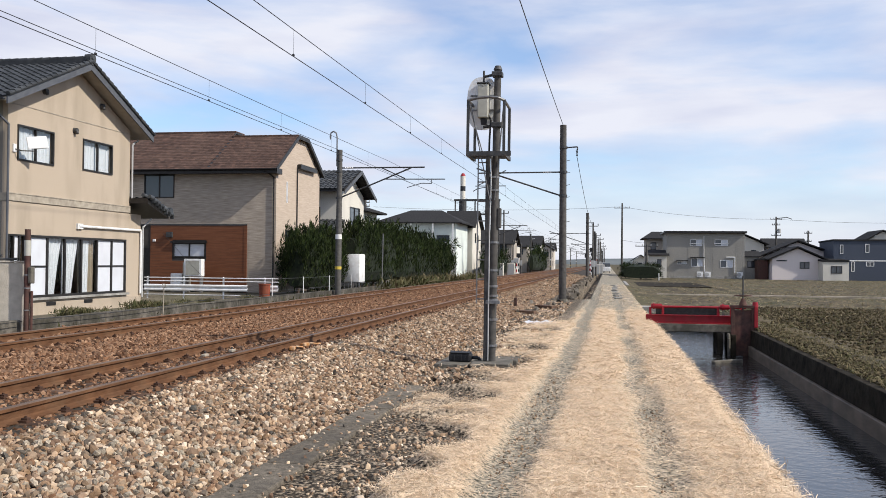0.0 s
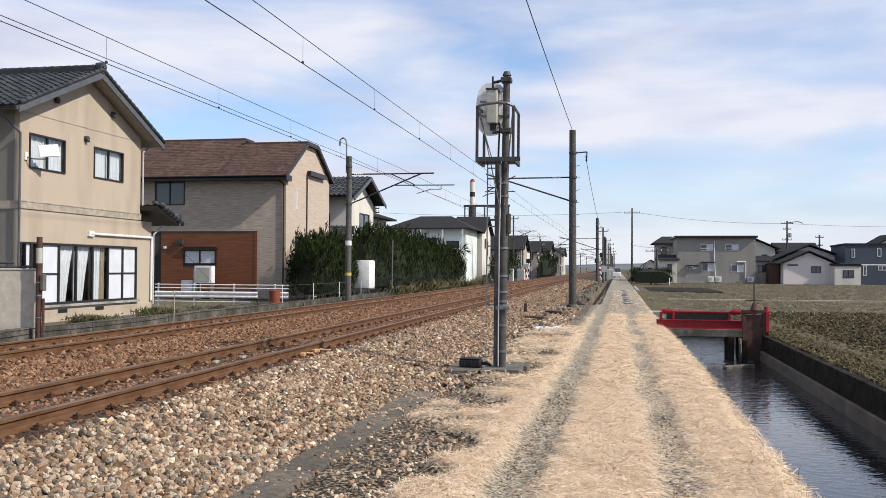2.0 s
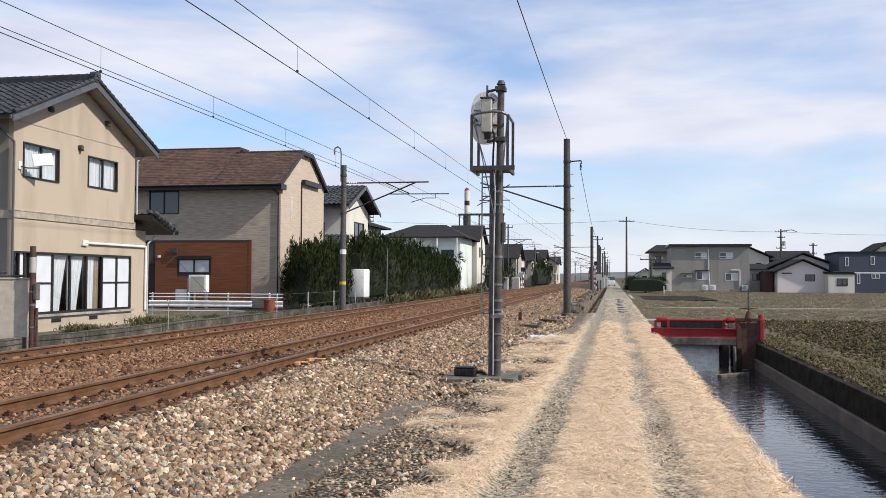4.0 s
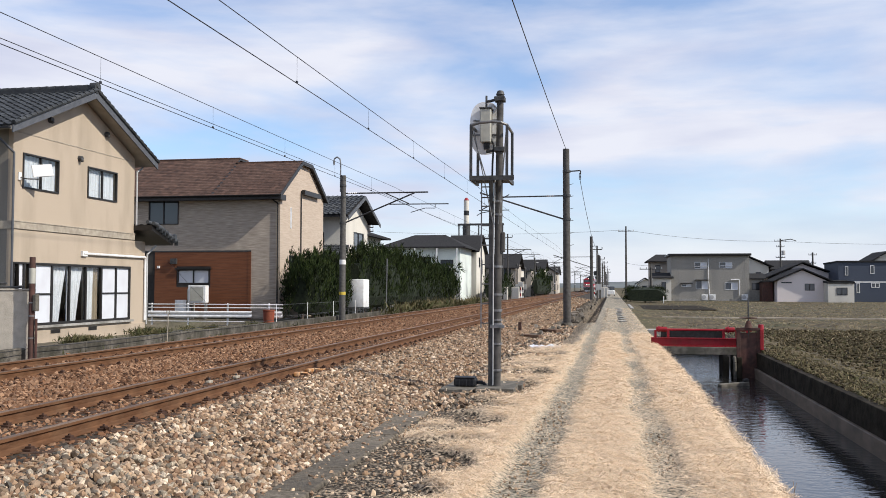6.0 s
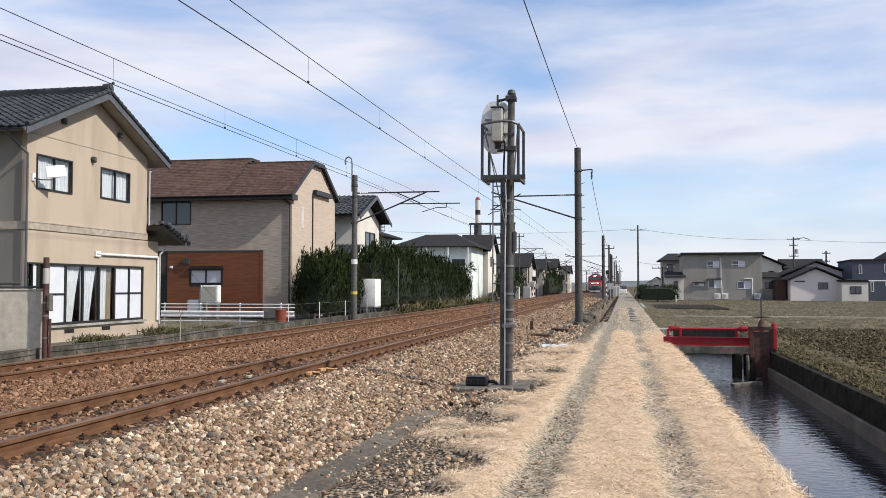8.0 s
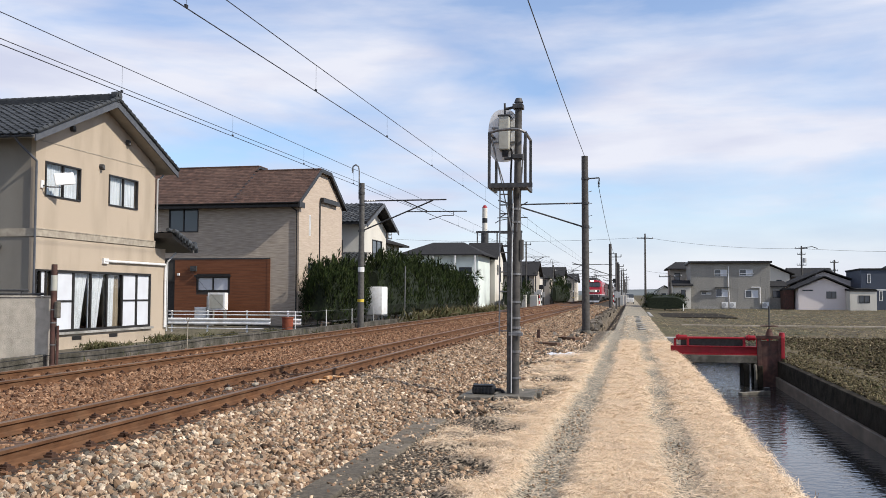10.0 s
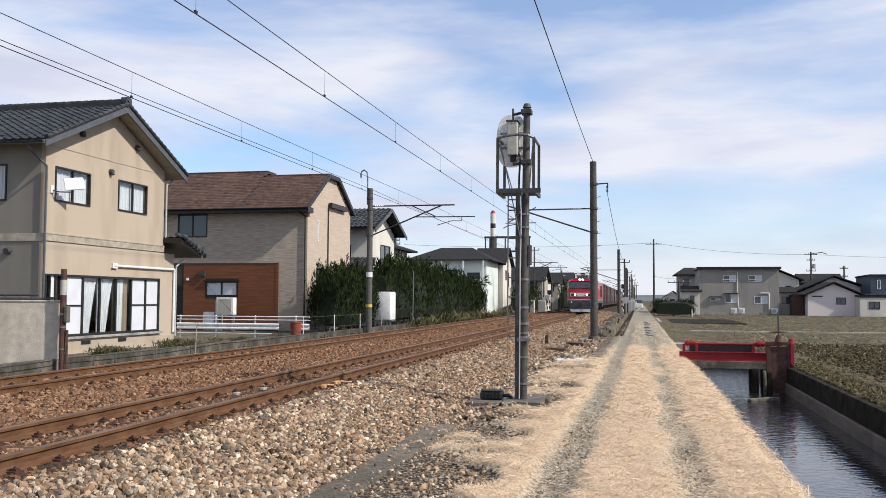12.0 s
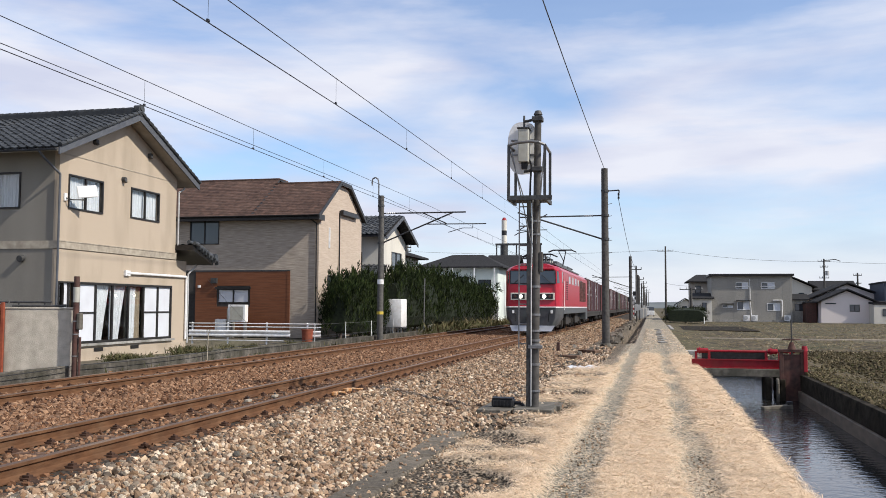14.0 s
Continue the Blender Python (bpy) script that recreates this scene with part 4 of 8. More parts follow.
    bm = bmesh.new()
    add_box(bm, -27.9, xv + 0.02, yr - 0.13, yr + 0.13, zr - 0.02, zr + 0.15)
    for k in range(37):
        add_tube(bm, (xv - 0.3 * k, yr, zr + 0.17), (xv - 0.3 * k - 0.29, yr, zr + 0.165), 0.095, 0.085, 10)
    held("ridge_tiles", bm, ROOF_TILE, h, "row of rounded ridge tiles")
    bm = bmesh.new()
    add_tube(bm, (xv + 0.06, yr, zr + 0.13), (xv - 0.12, yr, zr + 0.15), 0.19, 0.17, 12)
    add_tube(bm, (xv + 0.09, yr, zr + 0.22), (xv - 0.2, yr, zr + 0.22), 0.10, 0.10, 10)
    held("ridge_end_tile", bm, ROOF_TILE, h, smooth=True)
    bm = bmesh.new()
    for yy in (ya, yb):
        for k in range(17):
            t0, t1 = k / 17, (k + 1.04) / 17
            a = Vector((xv + 0.02, yy + (yr - yy) * t0, ze + (zr - ze) * t0 + 0.10))
            b = Vector((xv + 0.02, yy + (yr - yy) * t1, ze + (zr - ze) * t1 + 0.075))
            add_tube(bm, a, b, 0.075, 0.065, 8)
    held("verge_tiles", bm, ROOF_TILE, h)
    gutter(h, -27.9, xv - 0.05, ya - 0.06, ze - 0.02)
    gutter(h, -27.9, xv - 0.05, yb + 0.06, ze - 0.02)
    downpipe(h, [(-17.6, ya - 0.06, 6.3), (-17.55, ya + 0.1, 6.12), (-17.42, Y0 - 0.07, 5.7), (-17.42, Y0 - 0.07, 0.3)], mat=ROOF_TRIM)
    downpipe(h, [(-17.6, yb + 0.06, 6.3), (-17.55, yb - 0.1, 6.2), (-17.42, Y1 + 0.03, 6.0), (-17.42, Y1 + 0.03, 4.0)], mat=PLASTIC_GREY)
    downpipe(h, [(-17.3, 32.25, 3.3), (-17.42, YL + 0.02, 2.95), (-17.42, YL + 0.02, 0.3)], mat=PLASTIC_GREY)
    # small tiled roof over the lower storey
    bm = prism([(-16.75, Y1 - 0.02, 4.0), (-16.75, 32.55, 3.42), (-16.75, 32.55, 3.32), (-16.75, Y1 - 0.02, 3.82)], (-6, 0, 0))
    held("pent_roof_deck", bm, DARK_FRAME, h)
    tiled_slope(h, ((-22.5, 32.6, 3.44), (-16.7, 32.6, 3.44), (-22.5, Y1, 4.02), (-16.7, Y1, 4.02)), 0.28, 0.24)
    bm = bmesh.new()
    for k in range(7):
        t0, t1 = k / 7, (k + 1.05) / 7
        add_tube(bm, (-16.7, 32.7 + (Y1 - 32.7) * t0, 3.5 + 0.6 * t0), (-16.7, 32.7 + (Y1 - 32.7) * t1, 3.47 + 0.6 * t1), 0.10, 0.07, 10)
        add_tube(bm, (-16.95, 32.7 + (Y1 - 32.7) * t0, 3.55 + 0.6 * t0), (-16.95, 32.7 + (Y1 - 32.7) * t1, 3.52 + 0.6 * t1), 0.10, 0.07, 10)
        add_box(bm, -16.74, -16.60, 32.66 + (Y1 - 32.7) * t0, 32.70 + (Y1 - 32.7) * t0, 3.32 + 0.6 * t0, 3.5 + 0.6 * t0)
    add_tube(bm, (-16.6, 32.5, 3.62), (-16.85, 32.5, 3.62), 0.13, 0.13, 10)
    held("verge_tiles", bm, ROOF_TILE, h)
    # fittings
    for y, z in ((25.7, 7.0), (28.95, 7.08), (27.36, 6.0)):
        bm = tube((X, y, z), (X + 0.12, y, z), 0.10, 0.085, 12)
        add_tube(bm, (X + 0.08, y, z - 0.02), (X + 0.13, y, z - 0.1), 0.07, 0.05, 8)
        held("vent_cap", bm, DARK_STEEL, h, "brown round vent cap", True)
    held("side_vent_cap", tube((-18.7, Y0, 3.15), (-18.7, Y0 - 0.14, 3.13), 0.11, 0.10, 12), DARK_STEEL, h, "dark round vent cap", True)
    bm = add_bent(bmesh.new(), [(X + 0.06, 27.62, 2.83), (X + 0.06, 31.72, 2.83), (X + 0.06, 31.72, 0.45)], 0.045, 8)
    add_slab(bm, e, 27.55, 27.85, 2.74, 2.92, 0.0, 0.08)
    held("pipe_cover", bm, WHITE_PAINT, h, "white plastic pipe cover along the wall")
    dish = empty_thing("satellite_antenna", pose(X + 0.42, 24.62, 5.12), "white flat satellite antenna bracketed to the stucco wall", "antenna")
    part("panel", box(-0.03, 0.03, -0.29, 0.29, -0.2, 0.2, 0.025), WHITE_PAINT, dish, m=pose(0.08, 0.05, 0.12, 8, -18, -48))
    part("bracket", add_bent(bmesh.new(), [(-0.42, -0.35, -0.1), (-0.2, -0.3, -0.16), (0.02, 0.0, -0.14), (0.05, 0.03, 0.08)], 0.02), DARK_STEEL, dish)
    part("wall_plate", box(-0.42, -0.37, -0.42, -0.28, -0.2, 0.04, 0.01), WHITE_PAINT, dish)


cream_house()


# ---- brown-roofed house ----
def brown_house():
    X, YS, Y1, Z = -17.5, 46.05, 53.4, 0.0
    h = building("house", X - 6, 49.7, Z, "beige sided house with brown shingle roof and rust-brown cladding", "house")
    e, s = facing_east(X), facing_south(YS)
    yr, zr, ze = 49.85, 8.86, 6.72
    holes = [(-25.15, -23.38, 5.12, 6.48)]
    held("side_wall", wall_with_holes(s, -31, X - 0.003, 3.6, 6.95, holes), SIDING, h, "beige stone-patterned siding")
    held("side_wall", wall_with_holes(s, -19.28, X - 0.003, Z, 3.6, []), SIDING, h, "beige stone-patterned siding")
    lower = [(-23.4, -21.5, 1.86, 2.66), (-25.6, -24.75, Z + 0.05, 2.35)]
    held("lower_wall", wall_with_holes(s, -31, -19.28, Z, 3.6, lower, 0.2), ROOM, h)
    z = 0.05
    while z < 3.55:
        for a, b in ((-31, -25.62), (-24.73, -23.45), (-23.45, -21.45), (-21.45, -19.28)):
            if (a, b) == (-23.45, -21.45) and z > 1.55 and z < 2.7:
                continue
            held("cladding_board", add_slab(bmesh.new(), s, a, b, z, z + 0.157, 0.003, 0.032), BROWN_PANEL, h)
        z += 0.163
    held("corner_trim", add_slab(bmesh.new(), s, -19.28, -19.12, Z, 3.62, 0.0, 0.05), BROWN_PANEL, h)
    held("head_trim", add_slab(bmesh.new(), s, -31, -19.12, 3.6, 3.68, 0.0, 0.05), DARK_STEEL, h)
    window(h, s, *holes[0], ["dark", "dark"], label="dark framed sliding window")
    window(h, s, *lower[0], ["frosted", "frosted"], label="dark framed frosted window", bar=0.07)
    held("window_hood", add_slab(bmesh.new(), s, -23.5, -21.4, 2.66, 2.75, 0.0, 0.16), DARK_FRAME, h)
    held("door", add_slab(bmesh.new(), s, -25.6, -24.75, Z, 2.35, -0.15, -0.1), DARK_FRAME, h, "dark entrance door")
    held("vent_hood", add_slab(bmesh.new(), s, -23.75, -23.4, 2.95, 3.25, 0.032, 0.18), DARK_STEEL, h)
    held("wall_light", add_slab(bmesh.new(), s, -24.55, -24.42, 2.72, 2.85, 0.032, 0.12), WHITE_PAINT, h)
    small = [(47.45, 49.2, 2.72, 3.46), (47.55, 47.75, 4.95, 6.1)]
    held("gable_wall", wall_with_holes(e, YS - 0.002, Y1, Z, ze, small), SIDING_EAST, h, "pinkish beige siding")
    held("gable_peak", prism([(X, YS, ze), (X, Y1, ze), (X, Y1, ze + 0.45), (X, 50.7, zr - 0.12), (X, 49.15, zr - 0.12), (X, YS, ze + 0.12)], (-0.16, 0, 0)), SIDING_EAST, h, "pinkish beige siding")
    window(h, e, *small[0], ["dark", "dark"], label="dark framed window")
    window(h, e, *small[1], ["frosted"], label="narrow slit window", frame_mat=WHITE_PAINT, bar=0.03)
    bm = add_slab(bmesh.new(), e, 49.3, 52.2, 7.0, 7.22, 0.003, 0.25)
    for k in range(9):
        add_slab(bm, e, 49.4 + 0.3 * k, 49.62 + 0.3 * k, 7.22, 7.27, 0.03, 0.22)
    held("gable_hood", bm, DARK_FRAME, h, "dark slatted hood under the gable")
    held("far_wall", box(-31, X - 0.17, Y1 - 0.16, Y1, Z, ze + 0.3), SIDING, h)
    held("back_wall", box(-31.2, -31, YS, Y1, Z, ze + 0.3), SIDING, h)
    held("room_floor", box(-31, X - 0.2, YS + 0.2, Y1 - 0.2, 3.4, 3.5), ROOM, h)
    # roof: a lower part at the gable and a higher one behind
    xv, xs, ya, yb = -17.3, -21.3, 45.45, 53.7
    zea, zeb = 6.62, 7.0
    for x0, x1, top, yt in ((xs, xv, zr, 49.0), (-31.6, xs, zr + 0.34, 49.54)):
        bm = add_prism(bmesh.new(), [(x0, ya, zea), (x1, ya, zea), (x1, yt, top), (x0, yt, top)], (0, 0, -0.12))
        add_prism(bm, [(x0, 50.7, top - 0.02), (x1, 50.7, top - 0.02), (x1, yb, zeb), (x0, yb, zeb)], (0, 0, -0.12))
        add_prism(bm, [(x0, yt, top), (x1, yt, top), (x1, 50.7, top - 0.02), (x0, 50.7, top - 0.02)], (0, 0, -0.12))
        held("roof_deck", bm, DARK_FRAME, h)
        v, f = [], []
        rows, cols = round(20 * (yt - ya) / (49.0 - ya)), int((x1 - x0) / 0.3)
        for r in range(rows):
            for c in range(cols):
                t0, t1 = r / rows, (r + 1.03) / rows
                xa = x0 + (x1 - x0) * (c + (r % 2) * 0.5) / cols
                xb = min(x1, xa + (x1 - x0) / cols - 0.008)
                b = len(v)
                for t, up in ((t0, 0.022), (min(1.0, t1), 0.006)):
                    y, zz = ya + (yt - ya) * t, zea + (top - zea) * t
                    v += [(xa, y, zz + up), (xb, y, zz + up)]
                y, zz = ya + (yt - ya) * t0, zea + (top - zea) * t0
                v += [(xa, y, zz), (xb, y, zz)]
                f += [(b, b + 1, b + 3, b + 2), (b + 4, b + 5, b + 1, b)]
        ob = from_arrays("shingles", v, f, SHINGLE, "", "", "stuff", h)
        ob.matrix_basis = WORLD[h].inverted()
        held("ridge_cap", box(x0, x1, yt - 0.1, 50.75, top - 0.03, top + 0.045, 0.01), SHINGLE, h)
    for pts in ([(ya, zea), (49.0, zr)], [(49.0, zr), (50.7, zr - 0.02)], [(50.7, zr - 0.02), (yb, zeb)]):
        (y0, z0), (y1, z1) = pts
        held("verge_board", prism([(xv, y0, z0 + 0.03), (xv, y1, z1 + 0.03), (xv, y1, z1 - 0.2), (xv, y0, z0 - 0.2)], (0.05, 0, 0)), DARK_FRAME, h, "dark brown verge board")
    held("eave_return", box(X - 0.02, xv + 0.04, ya, YS + 0.25, 6.36, 6.66, 0.01), DARK_FRAME, h)
    held("fascia", box(-31.6, xv, ya - 0.02, ya + 0.02, zea - 0.24, zea + 0.01), DARK_FRAME, h)
    held("soffit", box(-31.6, xv - 0.02, ya + 0.02, YS, zea - 0.22, zea - 0.19), DARK_FRAME, h)
    gutter(h, -31.6, xv, ya - 0.08, zea - 0.03, DARK_FRAME)
    downpipe(h, [(-17.9, ya - 0.05, 6.5), (-17.62, YS - 0.06, 6.2), (-17.62, YS - 0.06, 0.3)], 0.04, DARK_FRAME)
    downpipe(h, [(X + 0.05, 49.25, 7.1), (X + 0.05, 49.25, 0.3)], 0.035, DARK_FRAME)


brown_house()


# ---- further houses ----
def plain_house(name, x0, x1, y0, y1, z0, ze, zr, wall, label, ridge="x", east=(), south=(), over=0.5, roof=None, glass=None, west=(), hip=0.0, ridge_at=0.5):
    """A further house: walls with openings, window units, and a pitched roof."""
    h = building(name, (x0 + x1) / 2, (y0 + y1) / 2, z0, label)
    roof = roof or FAR_ROOF
    e, s, w = facing_east(x1), facing_south(y0), facing_west(x0)
    held("wall", wall_with_holes(s, x0, x1, z0, ze, south), wall, h)
    held("wall", wall_with_holes(e, y0 + 0.16, y1, z0, ze, east), wall, h)
    held("wall", wall_with_holes(w, y0 + 0.16, y1, z0, ze, west), wall, h)
    held("wall", box(x0 + 0.16, x1 - 0.16, y1 - 0.16, y1, z0, ze), wall, h)
    for to, group in ((e, east), (s, south), (w, west)):
        for q in group:
            n = 1 if q[1] - q[0] < 1.0 else 2
            window(h, to, *q, ["dark"] * n, glass or DARK_FRAME, 0.06)
    bm = bmesh.new()
    if ridge == "x":
        c = y0 + (y1 - y0) * ridge_at
        a, b = (x0 - over, x1 + over)
        for yy, sign in ((y0 - over, -1), (y1 + over, 1)):
            add_prism(bm, [(a, yy, ze - 0.1), (b, yy, ze - 0.1), (b - hip, c, zr), (a + hip, c, zr)], (0, 0, 0.14))
        if hip:
            for xx, k in ((a, 1), (b, -1)):
                add_prism(bm, [(xx, y0 - over, ze - 0.1), (xx, y1 + over, ze - 0.1), (xx + k * hip, c, zr)], (0, 0, 0.14))
        else:
            for xx in (x0, x1 - 0.16):
                held("gable", prism([(xx, y0, ze), (xx, y1, ze), (xx, c, zr - 0.15)], (0.16, 0, 0)), wall, h)
    elif ridge == "y":
        c = x0 + (x1 - x0) * ridge_at
        a, b = (y0 - over, y1 + over)
        for xx in (x0 - over, x1 + over):
            add_prism(bm, [(xx, a, ze - 0.1), (xx, b, ze - 0.1), (c, b, zr), (c, a, zr)], (0, 0, 0.14))
        for yy in (y0, y1 - 0.16):
            held("gable", prism([(x0, yy, ze), (x1, yy, ze), (c, yy, zr - 0.15)], (0, 0.16, 0)), wall, h)
    else:
        add_prism(bm, [(x0 - over, y0 - over, zr), (x1 + over, y0 - over, zr), (x1 + over, y1 + over, ze), (x0 - over, y1 + over, ze)], (0, 0, 0.22))
        held("gable", prism([(x0, y0, ze), (x0, y0, zr), (x0, y1, ze)], (x1 - x0, 0, 0)), wall, h)
    bmesh.ops.recalc_face_normals(bm, faces=bm.faces)
    held("roof", bm, roof, h, "dark pitched roof")
    return h


def white_house():
    h = plain_house("house", -27, -17.5, 57.0, 63.7, 0.0, 6.35, 7.85, PALE_WALL, "white two-storey house with dark tiled gable roof", "x",
                    east=[(60.1, 62.6, 4.25, 5.5)], south=[(-22, -21.2, 3.6, 5.4), (-19.2, -18.6, 3.6, 5.3)], over=0.75)
    tiled_slope(h, ((-27.7, 56.25, 6.42), (-16.75, 56.25, 6.42), (-27.7, 60.35, 8.02), (-16.75, 60.35, 8.02)), 0.34, 0.36, wave=0.06)
    held("balcony_rail", add_bent(bmesh.new(), [(-17.45, 60.0, 4.5), (-17.1, 60.0, 4.5), (-17.1, 62.8, 4.5), (-17.45, 62.8, 4.5)], 0.03), DARK_STEEL, h)
    held("verge_board", prism([(-16.75, 64.45, 6.3), (-16.75, 60.35, 8.0), (-16.75, 60.35, 7.75), (-16.75, 64.45, 6.05)], (0.06, 0, 0)), ROOF_TRIM, h)
    held("verge_board", prism([(-16.75, 56.25, 6.3), (-16.75, 60.35, 8.0), (-16.75, 60.35, 7.75), (-16.75, 56.25, 6.05)], (0.06, 0, 0)), ROOF_TRIM, h)
    held("lower_roof", prism([(-22, 54.6, 3.1), (-16.6, 54.6, 3.1), (-16.9, 57.0, 4.3), (-22, 57.0, 4.3)], (0, 0, 0.16)), FAR_ROOF, h)
    tiled_slope(h, ((-22, 54.55, 3.28), (-16.6, 54.55, 3.28), (-22, 57.0, 4.46), (-16.9, 57.0, 4.46)), 0.34, 0.36, wave=0.06)
    held("porch_wall", box(-21.8, -17.3, 55.2, 57.0, 0.0, 3.15), PALE_WALL, h)
    w = plain_house("house", -26, -18.4, 64.2, 71.0, 0.0, 5.6, 6.35, PALE_WALL, "white house wing with low dark hipped roof", "x", east=[(65.4, 66.6, 3.6, 5.0), (68, 69.6, 3.6, 4.9)], over=0.7, hip=2.5)


white_house()


def hip_house():
    h = plain_house("house", -24.0, -15.9, 95, 103, 0.0, 5.95, 7.35, GREEN_WALL, "pale green house with dark hipped roof and balcony", "x",
                    south=[(-22.9, -22.2, 3.5, 4.6), (-20.2, -19.0, 2.9, 4.9), (-18.0, -16.6, 3.3, 4.6), (-22.6, -20.9, 0.9, 2.3), (-19.2, -17.4, 0.6, 2.4)], over=0.7, hip=3.0)
    s = facing_south(93.8)
    held("balcony_floor", box(-20.6, -16.0, 93.7, 95, 2.75, 2.9), WHITE_PAINT, h)
    bm = bmesh.new()
    for k in range(19):
        add_slab(bm, s, -20.6 + 0.25 * k, -20.56 + 0.25 * k, 2.9, 3.75, 0.0, 0.03)
    add_slab(bm, s, -20.6, -16.0, 3.75, 3.82, -0.02, 0.05)
    held("balcony_rail", bm, WHITE_PAINT, h, "white balcony railing")
    for x in (-20.6, -18.2, -16.05):
        held("balcony_post", box(x - 0.06, x + 0.06, 93.75, 93.87, 0.0, 5.8), WHITE_PAINT, h)
    b = plain_house("house", -18.6, -15.4, 103.6, 110.5, 0.0, 5.8, 7.75, PALE_WALL, "white rendered house with dark gable roof", "x", south=[(-17.6, -16.4, 1.2, 2.6)], east=[(105.5, 106.4, 4.0, 5.2), (107.6, 108.4, 3.2, 5.0)], over=0.4)
    # chimney stack and its frame
    c = empty_thing("chimney_stack", pose(-18.0, 112.5, 0.2), "white and red banded stack on a steel frame", "chimney")
    bands = ((8.0, 9.6, 0.48, DARK_STEEL), (9.6, 10.7, 0.33, PALE_WALL), (10.7, 11.3, 0.335, BLACK), (11.3, 12.6, 0.33, PALE_WALL), (12.6, 12.95, 0.35, RED))
    for z0, z1, r, m in bands:
        part("stack_band", tube((0, 0, z0 - 0.2), (0, 0, z1 - 0.2), r, r if z1 < 12.9 else 0.15, 16), m, c, smooth=True)
    part("tower_base", box(-1.6, 1.6, -1.6, 1.6, 0, 7.6), SHADE_GREY_STUCCO, c)
    for x in (-0.75, 1.75, 4.75):
        part("frame_post", tube((x, -1.2, 0.0 if x > 2 else 6.0), (x, -1.2, 9.3), 0.09, n=6), DARK_STEEL, c)
    part("frame_beam", box(-0.9, 4.9, -1.3, -1.1, 9.15, 9.4), DARK_STEEL, c)
    part("frame_beam", box(1.7, 4.9, -1.3, -1.1, 7.4, 7.62), DARK_STEEL, c)
    far = [(-19.5, -13.4, 128, 136, 4.4, 6.4, TAN_WALL, "x"), (-21.5, -14.5, 144, 152, 4.8, 6.6, PALE_WALL, "y"), (-19.0, -14.2, 162, 170, 4.6, 6.5, TAN_WALL, "x"), (-20, -13.5, 182, 192, 5.2, 7.2, PALE_WALL, "x"),
           (-19, -13, 215, 226, 5.0, 7.0, TAN_WALL, "y"), (-22, -15, 255, 266, 5.2, 7.4, PALE_WALL, "x")]
    for x0, x1, y0, y1, ze, zr, wall, ridge in far:
        plain_house("house", x0, x1, y0, y1, 0.0, ze, zr, wall, "distant two-storey house with dark roof beside the railway", ridge,
                    south=[(x0 + 0.6, x0 + 1.8, 3.2, 4.3), (x1 - 1.9, x1 - 0.7, 3.2, 4.3), (x0 + 1, x0 + 2.6, 0.8, 2.2)], east=[(y0 + 1, y0 + 2.6, 3.1, 4.3), (y0 + 4, y0 + 6, 0.9, 2.3)])


hip_house()


